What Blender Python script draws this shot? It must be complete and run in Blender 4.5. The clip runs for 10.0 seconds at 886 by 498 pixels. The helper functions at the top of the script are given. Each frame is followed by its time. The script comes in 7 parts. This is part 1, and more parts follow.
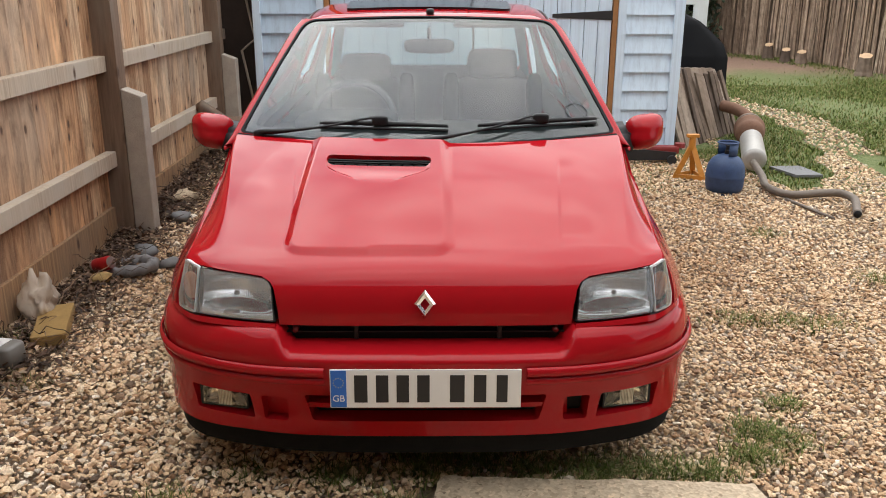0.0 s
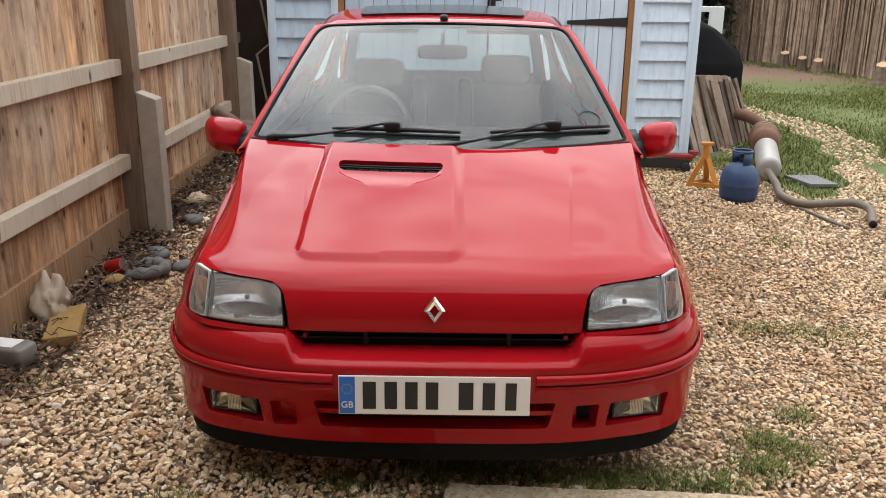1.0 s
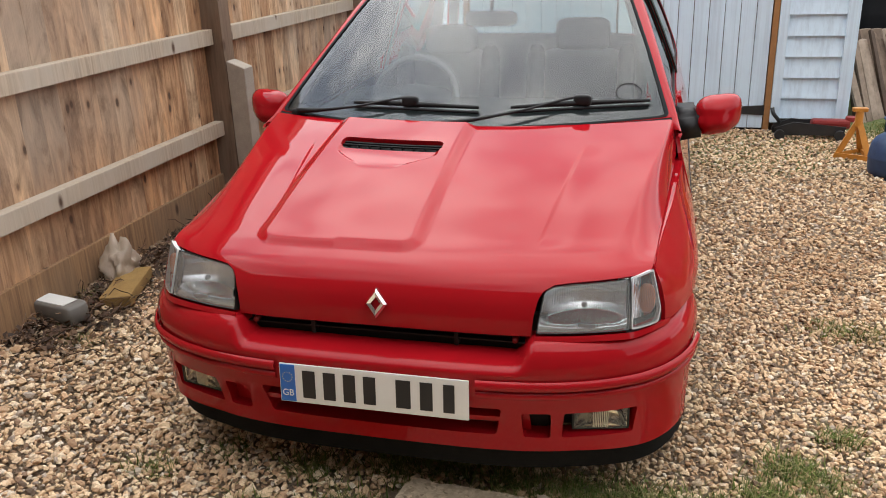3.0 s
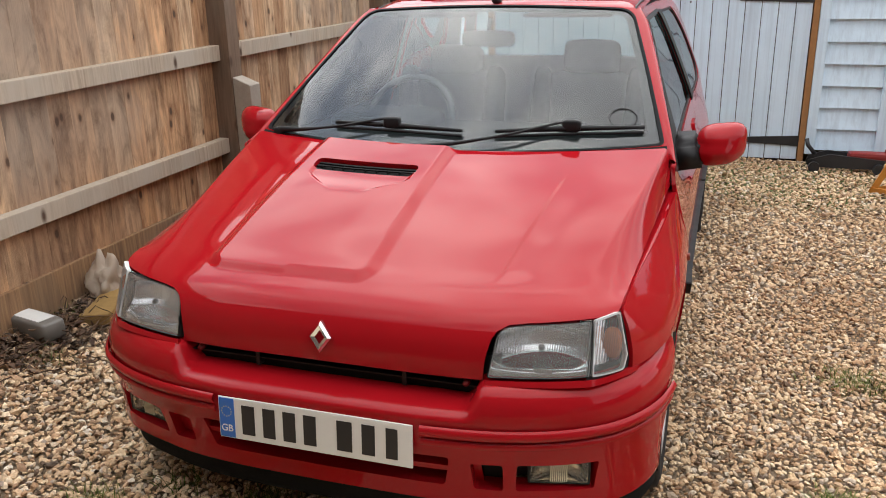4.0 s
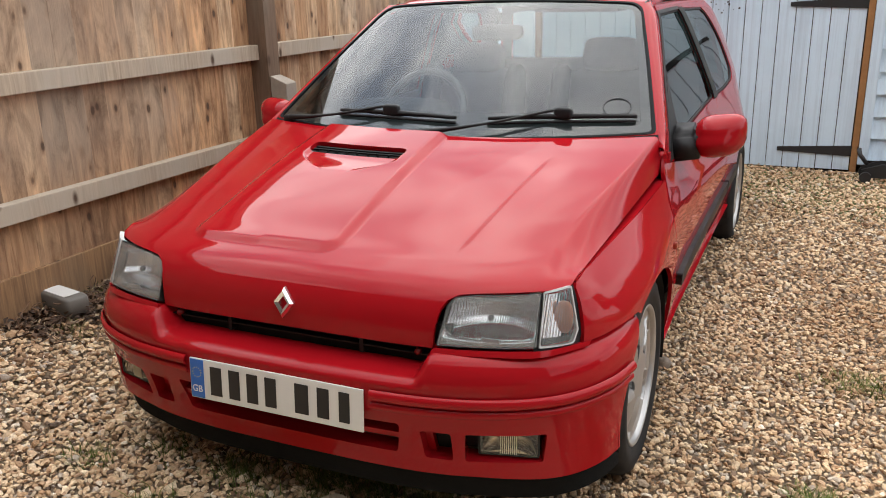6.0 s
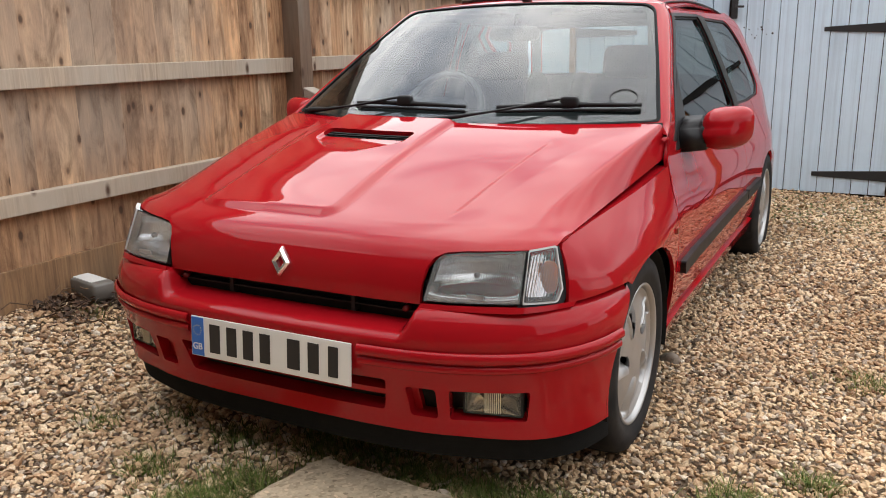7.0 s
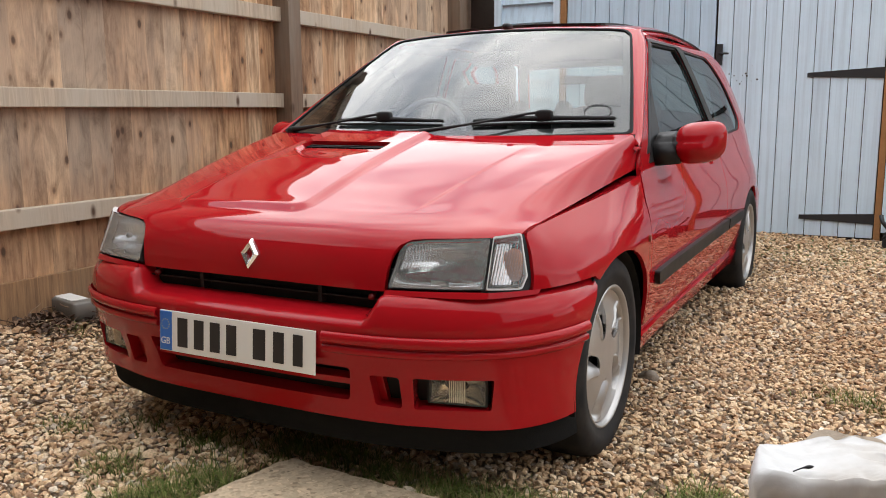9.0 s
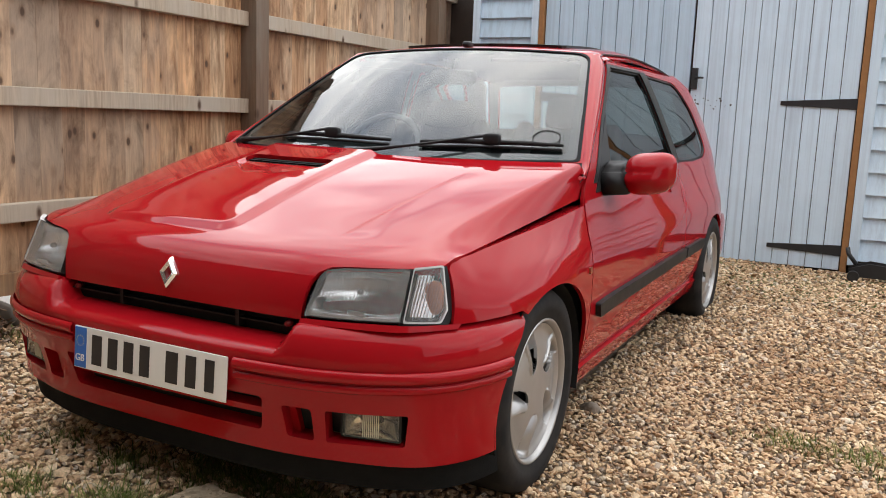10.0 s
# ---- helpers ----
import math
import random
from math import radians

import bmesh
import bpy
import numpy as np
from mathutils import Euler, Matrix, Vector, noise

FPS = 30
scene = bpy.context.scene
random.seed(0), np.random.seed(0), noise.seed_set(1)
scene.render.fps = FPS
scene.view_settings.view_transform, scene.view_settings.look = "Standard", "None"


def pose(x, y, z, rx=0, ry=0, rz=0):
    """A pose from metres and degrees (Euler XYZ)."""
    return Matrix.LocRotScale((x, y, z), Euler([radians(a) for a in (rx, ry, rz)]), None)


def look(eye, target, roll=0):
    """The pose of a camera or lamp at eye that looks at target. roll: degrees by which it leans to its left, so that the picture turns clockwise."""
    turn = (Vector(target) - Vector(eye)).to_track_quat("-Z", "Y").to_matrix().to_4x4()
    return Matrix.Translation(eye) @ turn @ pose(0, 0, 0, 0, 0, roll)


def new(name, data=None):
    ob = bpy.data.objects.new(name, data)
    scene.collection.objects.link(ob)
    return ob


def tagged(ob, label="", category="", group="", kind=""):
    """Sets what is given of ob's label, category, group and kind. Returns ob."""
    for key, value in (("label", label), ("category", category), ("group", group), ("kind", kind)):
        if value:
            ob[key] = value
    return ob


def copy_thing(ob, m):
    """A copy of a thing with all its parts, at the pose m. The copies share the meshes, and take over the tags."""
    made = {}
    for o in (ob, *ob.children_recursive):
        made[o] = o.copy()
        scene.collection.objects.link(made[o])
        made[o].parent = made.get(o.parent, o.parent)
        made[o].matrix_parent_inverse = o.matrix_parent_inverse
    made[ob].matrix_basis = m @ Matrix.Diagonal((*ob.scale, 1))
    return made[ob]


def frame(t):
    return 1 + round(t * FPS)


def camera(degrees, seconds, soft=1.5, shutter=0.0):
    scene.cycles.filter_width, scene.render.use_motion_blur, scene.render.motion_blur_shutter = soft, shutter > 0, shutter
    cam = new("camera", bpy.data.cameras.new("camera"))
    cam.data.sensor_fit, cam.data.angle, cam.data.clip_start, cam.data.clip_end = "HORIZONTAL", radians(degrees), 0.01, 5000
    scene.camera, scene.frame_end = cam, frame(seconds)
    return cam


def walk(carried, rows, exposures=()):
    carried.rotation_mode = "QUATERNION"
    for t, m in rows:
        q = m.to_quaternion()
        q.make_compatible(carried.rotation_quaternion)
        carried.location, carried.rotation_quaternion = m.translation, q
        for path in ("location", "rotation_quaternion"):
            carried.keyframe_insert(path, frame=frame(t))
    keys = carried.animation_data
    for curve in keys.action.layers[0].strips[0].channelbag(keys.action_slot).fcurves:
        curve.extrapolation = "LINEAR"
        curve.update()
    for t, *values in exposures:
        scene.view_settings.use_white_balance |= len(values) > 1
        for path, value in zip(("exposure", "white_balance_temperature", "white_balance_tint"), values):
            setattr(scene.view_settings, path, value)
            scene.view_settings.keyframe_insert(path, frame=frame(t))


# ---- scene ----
cam = camera(55.7, 10.0, soft=0.95)
PATH = [
    (0, (0.021, -2.075, 1.457), (0.044, -0.17, 0.848), 0.2),
    (0.5, (0.024, -2.076, 1.46), (0.043, -0.166, 0.866), 0.2),
    (1, (0.027, -2.069, 1.462), (0.02, -0.16, 0.863), 0.6),
    (1.5, (0.125, -2.007, 1.485), (-0.044, -0.117, 0.854), 0.9),
    (2, (0.449, -1.925, 1.499), (0.083, -0.077, 0.827), 0.2),
    (2.2, (0.538, -1.917, 1.512), (0.13, -0.085, 0.824), -0.5),
    (3.3, (0.755, -1.766, 1.503), (0.242, 0.038, 0.807), -2.0),
    (3.5, (0.809, -1.72, 1.503), (0.275, 0.086, 0.827), -1.7),
    (4, (0.883, -1.609, 1.47), (0.277, 0.185, 0.825), -1.3),
    (4.5, (0.912, -1.586, 1.444), (0.252, 0.193, 0.811), -1.7),
    (5, (0.966, -1.561, 1.405), (0.26, 0.197, 0.767), -2.0),
    (5.2, (0.992, -1.553, 1.407), (0.277, 0.2, 0.761), -2.2),
    (6.3, (1.284, -1.604, 1.33), (0.436, 0.118, 0.772), -1.2),
    (6.5, (1.338, -1.621, 1.298), (0.45, 0.09, 0.767), -1.2),
    (7, (1.364, -1.611, 1.169), (0.455, 0.104, 0.687), -0.9),
    (7.5, (1.348, -1.606, 1.042), (0.444, 0.128, 0.622), -0.5),
    (8, (1.428, -1.611, 0.981), (0.509, 0.126, 0.609), -0.5),
    (8.5, (1.487, -1.622, 0.957), (0.563, 0.116, 0.6), -1.3),
    (9, (1.464, -1.616, 0.981), (0.537, 0.127, 0.657), -0.4),
    (9.5, (1.513, -1.51, 1.019), (0.637, 0.263, 0.719), 1.5),
    (10, (1.573, -1.481, 1.035), (0.669, 0.275, 0.722), 2.2),
]
walk(cam, [(t, look(eye, target, roll)) for t, eye, target, roll in PATH], exposures=[(0, 0.72), (2.2, 0.73), (4.5, 0.65), (8.5, 0.68), (10, 0.62)])

from mathutils.geometry import delaunay_2d_cdt

# ---------------------------------------------------------------- world and light
world = bpy.data.worlds.new("sky")
scene.world = world
world.use_nodes = True
wn, wl = world.node_tree.nodes, world.node_tree.links
wn.clear()
w_out = wn.new("ShaderNodeOutputWorld")
w_bg = wn.new("ShaderNodeBackground")
w_sky = wn.new("ShaderNodeTexSky")
w_sky.sky_type, w_sky.sun_disc = "NISHITA", False
w_sky.sun_elevation, w_sky.sun_rotation = radians(66), radians(109)
w_sky.air_density, w_sky.dust_density = 1.0, 2.0
# broken cloud cover, brighter overhead, with an added glow over the fence for reflections
w_co = wn.new("ShaderNodeTexCoord")
w_map = wn.new("ShaderNodeMapping")
w_map.inputs["Scale"].default_value = (1.0, 1.0, 2.2)
w_n = wn.new("ShaderNodeTexNoise")
w_n.inputs["Scale"].default_value, w_n.inputs["Detail"].default_value, w_n.inputs["Roughness"].default_value = 2.6, 7.0, 0.58
w_n.inputs["Distortion"].default_value = 0.4
w_r = wn.new("ShaderNodeValToRGB")
w_r.color_ramp.elements[0].position, w_r.color_ramp.elements[0].color = 0.36, (3.6, 4.0, 4.7, 1)
w_r.color_ramp.elements[1].position, w_r.color_ramp.elements[1].color = 0.64, (14.0, 13.8, 13.4, 1)
w_mix = wn.new("ShaderNodeMixRGB")
w_mix.inputs["Fac"].default_value = 0.88
w_sep = wn.new("ShaderNodeSeparateXYZ")
w_dot = wn.new("ShaderNodeVectorMath")
w_dot.operation = "DOT_PRODUCT"
w_dot.inputs[1].default_value = Vector((-0.60, 0.50, 0.62)).normalized()
w_pow = wn.new("ShaderNodeMath")
w_pow.operation = "POWER"
w_pow.use_clamp = True
w_pow.inputs[1].default_value = 4.0
w_glow = wn.new("ShaderNodeMapRange")
w_glow.inputs["To Min"].default_value, w_glow.inputs["To Max"].default_value = 0.87, 1.90
w_mul2 = wn.new("ShaderNodeMixRGB")
w_mul2.blend_type = "MULTIPLY"
w_mul2.inputs["Fac"].default_value = 1.0
w_range = wn.new("ShaderNodeMapRange")
w_range.inputs["From Min"].default_value, w_range.inputs["From Max"].default_value = 0.0, 1.0
w_range.inputs["To Min"].default_value, w_range.inputs["To Max"].default_value = 0.78, 1.12
w_mul = wn.new("ShaderNodeMixRGB")
w_mul.blend_type = "MULTIPLY"
w_mul.inputs["Fac"].default_value = 1.0
wl.new(w_co.outputs["Generated"], w_map.inputs["Vector"])
wl.new(w_co.outputs["Generated"], w_sep.inputs[0])
wl.new(w_sep.outputs["Z"], w_range.inputs["Value"])
wl.new(w_map.outputs["Vector"], w_n.inputs["Vector"])
wl.new(w_n.outputs["Fac"], w_r.inputs["Fac"])
wl.new(w_sky.outputs["Color"], w_mix.inputs["Color1"])
wl.new(w_r.outputs["Color"], w_mix.inputs["Color2"])
wl.new(w_mix.outputs["Color"], w_mul.inputs["Color1"])
wl.new(w_range.outputs["Result"], w_mul.inputs["Color2"])
wl.new(w_co.outputs["Generated"], w_dot.inputs[0])
wl.new(w_dot.outputs["Value"], w_pow.inputs[0])
wl.new(w_pow.outputs[0], w_glow.inputs["Value"])
wl.new(w_mul.outputs["Color"], w_mul2.inputs["Color1"])
wl.new(w_glow.outputs["Result"], w_mul2.inputs["Color2"])
wl.new(w_mul2.outputs["Color"], w_bg.inputs["Color"])
wl.new(w_bg.outputs["Background"], w_out.inputs["Surface"])
w_bg.inputs["Strength"].default_value = 0.150

sun = new("sun", bpy.data.lights.new("sun", "SUN"))
sun.data.energy, sun.data.angle, sun.data.color = 0.8, radians(100), (1.0, 0.965, 0.92)
sun.matrix_world = look((1.8, 1.6, 4.0), (0, 0, 0))
scene.view_settings.exposure = 0.42


# ---------------------------------------------------------------- materials
def material(name, colour=(0.5, 0.5, 0.5), rough=0.5, metal=0.0, **more):
    m = bpy.data.materials.new(name)
    m.use_nodes = True
    b = m.node_tree.nodes["Principled BSDF"]
    b.inputs["Base Color"].default_value = (*colour, 1)
    b.inputs["Roughness"].default_value = rough
    b.inputs["Metallic"].default_value = metal
    for k, v in more.items():
        b.inputs[k.replace("_", " ")].default_value = v
    return m


def node(m, kind, **sets):
    n = m.node_tree.nodes.new(kind)
    for k, v in sets.items():
        n.inputs[k.replace("_", " ")].default_value = v
    return n


def ramp(m, fac, stops):
    r = m.node_tree.nodes.new("ShaderNodeValToRGB")
    els = r.color_ramp.elements
    while len(els) < len(stops):
        els.new(0.5)
    for e, (p, c) in zip(els, stops):
        e.position, e.color = p, (*c, 1)
    m.node_tree.links.new(fac, r.inputs["Fac"])
    return r


def bsdf(m):
    return m.node_tree.nodes["Principled BSDF"]


def coords(m, scale=(1, 1, 1), kind="Object", spread=False):
    """Mapped coordinates; spread moves the pattern by the object's own random number."""
    t = m.node_tree.nodes.new("ShaderNodeTexCoord")
    mp = m.node_tree.nodes.new("ShaderNodeMapping")
    mp.inputs["Scale"].default_value = scale
    m.node_tree.links.new(t.outputs[kind], mp.inputs["Vector"])
    if spread:
        oi = m.node_tree.nodes.new("ShaderNodeObjectInfo")
        mul = m.node_tree.nodes.new("ShaderNodeMath")
        mul.operation = "MULTIPLY"
        mul.inputs[1].default_value = 37.0
        m.node_tree.links.new(oi.outputs["Random"], mul.inputs[0])
        m.node_tree.links.new(mul.outputs[0], mp.inputs["Location"])
    return mp.outputs["Vector"]


def noise_fac(m, vec, scale, detail=4.0, rough=0.55, distortion=0.0):
    n = node(m, "ShaderNodeTexNoise", Scale=scale, Detail=detail, Roughness=rough, Distortion=distortion)
    m.node_tree.links.new(vec, n.inputs["Vector"])
    return n.outputs["Fac"]


def bump(m, height, strength=0.3, distance=0.01):
    b = node(m, "ShaderNodeBump", Strength=strength, Distance=distance)
    m.node_tree.links.new(height, b.inputs["Height"])
    m.node_tree.links.new(b.outputs["Normal"], bsdf(m).inputs["Normal"])
    return b


def mixc(m, fac, a, b, mode="MIX"):
    x = m.node_tree.nodes.new("ShaderNodeMixRGB")
    x.blend_type = mode
    for socket, v in (("Fac", fac), ("Color1", a), ("Color2", b)):
        if isinstance(v, (int, float)):
            x.inputs[socket].default_value = v
        elif isinstance(v, tuple):
            x.inputs[socket].default_value = (*v, 1)
        else:
            m.node_tree.links.new(v, x.inputs[socket])
    return x.outputs["Color"]


def paint_colour(m, out):
    m.node_tree.links.new(out, bsdf(m).inputs["Base Color"])


def make_red():
    m = material("red_paint", (0.52, 0.012, 0.016), 0.16)
    bsdf(m).inputs["Coat Weight"].default_value = 1.0
    bsdf(m).inputs["Coat Roughness"].default_value = 0.025
    bsdf(m).inputs["Coat IOR"].default_value = 1.30
    bsdf(m).inputs["Specular IOR Level"].default_value = 0.0
    bsdf(m).inputs["Roughness"].default_value = 0.35
    v = coords(m)
    n = noise_fac(m, v, 3.0)
    paint_colour(m, mixc(m, n, (0.305, 0.0055, 0.010), (0.355, 0.0075, 0.012)))
    return m


RED = make_red()
BLACK = material("black_plastic", (0.012, 0.012, 0.013), 0.5, Specular_IOR_Level=0.3)
TRIM = material("grey_black_trim", (0.013, 0.0135, 0.0145), 0.5, Specular_IOR_Level=0.18)
RUBBER = material("tyre_rubber", (0.013, 0.013, 0.014), 0.75, Specular_IOR_Level=0.2)
GLOSSBLACK = material("gloss_black", (0.010, 0.010, 0.011), 0.15)
# near-black colour that puts unlit darkness into recesses and behind openings
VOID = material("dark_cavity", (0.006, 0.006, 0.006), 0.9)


def make_wood(name, light, dark, grey, grey_amount):
    m = material(name, light, 0.85)
    v = coords(m, (14, 14, 0.9), spread=True)
    grain = noise_fac(m, v, 4.0, 6.0, 0.6, 0.6)
    c = ramp(m, grain, [(0.3, dark), (0.7, light)]).outputs["Color"]
    v2 = coords(m, (2.5, 2.5, 0.7), spread=True)
    big = noise_fac(m, v2, 1.6, 4.0)
    g = ramp(m, big, [(grey_amount - 0.12, (1, 1, 1)), (grey_amount + 0.12, (0, 0, 0))]).outputs["Color"]
    c = mixc(m, g, c, grey)
    # knots
    vk = coords(m, (7, 7, 3.2), spread=True)
    vor = node(m, "ShaderNodeTexVoronoi", Scale=1.0)
    m.node_tree.links.new(vk, vor.inputs["Vector"])
    k = ramp(m, vor.outputs["Distance"], [(0.05, (1, 1, 1)), (0.13, (0, 0, 0))]).outputs["Color"]
    c = mixc(m, k, c, (0.09, 0.05, 0.03))
    paint_colour(m, c)
    bump(m, grain, 0.35, 0.004)
    return m


def make_fence_wood():
    m = material("fence_board_wood", (0.4, 0.25, 0.13), 0.85)
    links = m.node_tree.links
    oi = m.node_tree.nodes.new("ShaderNodeObjectInfo")
    tone = ramp(m, oi.outputs["Random"], [(0.0, (0.38, 0.215, 0.115)), (0.2, (0.60, 0.37, 0.205)), (0.4, (0.70, 0.50, 0.315)), (0.6, (0.43, 0.25, 0.135)), (0.8, (0.68, 0.40, 0.205)), (1.0, (0.57, 0.41, 0.275))]).outputs["Color"]
    fine = noise_fac(m, coords(m, (30, 30, 1.1), spread=True), 3.0, 7.0, 0.68, 1.8)
    g = ramp(m, fine, [(0.28, (0.84, 0.82, 0.80)), (0.50, (1.0, 1.0, 1.0)), (0.72, (1.08, 1.07, 1.06))]).outputs["Color"]
    c = mixc(m, 1.0, tone, g, "MULTIPLY")
    figure = node(m, "ShaderNodeTexWave", Scale=2.2, Distortion=11.0, Detail=3.0, Detail_Scale=0.7)
    links.new(coords(m, (7, 7, 0.75), spread=True), figure.inputs["Vector"])
    fig = ramp(m, figure.outputs["Fac"], [(0.0, (0.66, 0.58, 0.52)), (0.35, (0.96, 0.95, 0.94)), (1.0, (1.08, 1.07, 1.05))]).outputs["Color"]
    c = mixc(m, 0.55, c, mixc(m, 1.0, c, fig, "MULTIPLY"))
    streak = noise_fac(m, coords(m, (8, 8, 0.9), spread=True), 2.2, 5.0, 0.65, 1.6)
    dark = ramp(m, streak, [(0.34, (0.46, 0.36, 0.29)), (0.56, (1.0, 1.0, 1.0)), (0.72, (1.12, 1.10, 1.06))]).outputs["Color"]
    c = mixc(m, 0.85, c, mixc(m, 1.0, c, dark, "MULTIPLY"))
    # grey weathering: whole stretches of the run, least low down
    sep = m.node_tree.nodes.new("ShaderNodeSeparateXYZ")
    links.new(coords(m), sep.inputs[0])
    cloud = noise_fac(m, coords(m, (1.0, 1.6, 0.8)), 1.5, 6.0, 0.65)
    wob = node(m, "ShaderNodeMath")
    wob.operation = "MULTIPLY_ADD"
    wob.inputs[1].default_value = 1.5
    links.new(cloud, wob.inputs[0])
    links.new(sep.outputs["Y"], wob.inputs[2])
    run = node(m, "ShaderNodeMath")
    run.operation = "DIVIDE"
    run.inputs[1].default_value = 6.0
    links.new(wob.outputs[0], run.inputs[0])
    gf = ramp(m, run.outputs[0], [(0.0, (0.92, 0.92, 0.92)), (0.365, (0.85, 0.85, 0.85)), (0.42, (0.06, 0.06, 0.06)), (0.665, (0.06, 0.06, 0.06)), (0.71, (0.85, 0.85, 0.85))]).outputs["Color"]
    high = ramp(m, sep.outputs["Z"], [(0.50, (0.25, 0.25, 0.25)), (0.80, (1, 1, 1))]).outputs["Color"]
    each = ramp(m, oi.outputs["Random"], [(0.0, (1.0, 1.0, 1.0)), (0.22, (0.45, 0.45, 0.45)), (0.45, (0.95, 0.95, 0.95)), (0.62, (0.35, 0.35, 0.35)), (0.85, (0.9, 0.9, 0.9)), (1.0, (0.6, 0.6, 0.6))]).outputs["Color"]
    gf = mixc(m, 1.0, mixc(m, 1.0, gf, high, "MULTIPLY"), each, "MULTIPLY")
    greys = ramp(m, oi.outputs["Random"], [(0.0, (0.38, 0.305, 0.235)), (0.35, (0.51, 0.42, 0.325)), (0.7, (0.435, 0.36, 0.285)), (1.0, (0.54, 0.42, 0.31))]).outputs["Color"]
    c = mixc(m, gf, c, mixc(m, 1.0, greys, g, "MULTIPLY"))
    soft = noise_fac(m, coords(m, (5.0, 5.0, 2.0), spread=True), 1.8, 6.0, 0.66, 0.8)
    c = mixc(m, 1.0, c, ramp(m, soft, [(0.32, (0.56, 0.53, 0.51)), (0.50, (0.98, 0.98, 0.98)), (0.66, (1.16, 1.13, 1.09))]).outputs["Color"], "MULTIPLY")
    vor = node(m, "ShaderNodeTexVoronoi", Scale=1.0)
    links.new(coords(m, (12.0, 12.0, 6.5), spread=True), vor.inputs["Vector"])
    halo = ramp(m, vor.outputs["Distance"], [(0.10, (0.6, 0.6, 0.6)), (0.30, (0, 0, 0))]).outputs["Color"]
    c = mixc(m, halo, c, mixc(m, 1.0, c, (0.52, 0.40, 0.32), "MULTIPLY"))
    k = ramp(m, vor.outputs["Distance"], [(0.09, (0.9, 0.9, 0.9)), (0.16, (0, 0, 0))]).outputs["Color"]
    c = mixc(m, k, c, (0.085, 0.05, 0.032))
    paint_colour(m, c)
    bump(m, fine, 0.5, 0.004)
    return m


FENCEWOOD = make_fence_wood()
RAILWOOD = make_wood("rail_wood", (0.56, 0.455, 0.34), (0.32, 0.25, 0.18), (0.47, 0.405, 0.325), 0.5)
KICKWOOD = make_wood("gravel_board_wood", (0.42, 0.25, 0.125), (0.18, 0.10, 0.055), (0.27, 0.185, 0.115), 0.4)
POSTWOOD = make_wood("post_wood", (0.23, 0.15, 0.10), (0.13, 0.085, 0.055), (0.22, 0.18, 0.14), 0.4)


def make_plain(name, colour, rough, scale, vary=0.12, bump_s=0.2, metal=0.0):
    m = material(name, colour, rough, metal)
    v = coords(m)
    a = noise_fac(m, v, scale, 6.0, 0.6)
    b = noise_fac(m, v, scale * 9, 4.0, 0.6)
    lo = tuple(max(0.0, c * (1 - vary * 2)) for c in colour)
    hi = tuple(min(0.95, c * (1 + vary)) for c in colour)
    c = mixc(m, a, lo, hi)
    c = mixc(m, 0.3, c, mixc(m, b, lo, hi))
    paint_colour(m, c)
    bump(m, b, bump_s, 0.003)
    return m


def make_shed_paint(name, colour):
    """Flat paint on sawn boards with rain streaks and scuffs."""
    m = make_plain(name, colour, 0.6, 5.0, 0.07, 0.25)
    base = bsdf(m).inputs["Base Color"].links[0].from_socket
    streak = noise_fac(m, coords(m, (30, 30, 0.7), spread=True), 1.0, 5.0, 0.65)
    f = ramp(m, streak, [(0.30, (0.80, 0.80, 0.81)), (0.55, (1.0, 1.0, 1.0))]).outputs["Color"]
    c = mixc(m, 1.0, base, f, "MULTIPLY")
    scuff = noise_fac(m, coords(m, (6, 6, 3)), 4.0, 8.0, 0.75)
    g = ramp(m, scuff, [(0.69, (0, 0, 0)), (0.73, (0.7, 0.7, 0.7))]).outputs["Color"]
    paint_colour(m, mixc(m, g, c, (0.30, 0.31, 0.32)))
    return m


BLUEPAINT = make_shed_paint("pale_blue_paint", (0.63, 0.765, 0.88))
BLUEPAINT2 = make_shed_paint("duller_blue_paint", (0.51, 0.65, 0.77))
CONCRETE = make_plain("concrete", (0.58, 0.465, 0.33), 0.9, 16.0, 0.3, 1.0)
SOIL = make_plain("gravel_bed", (0.29, 0.215, 0.145), 0.95, 55.0, 0.6, 1.0)


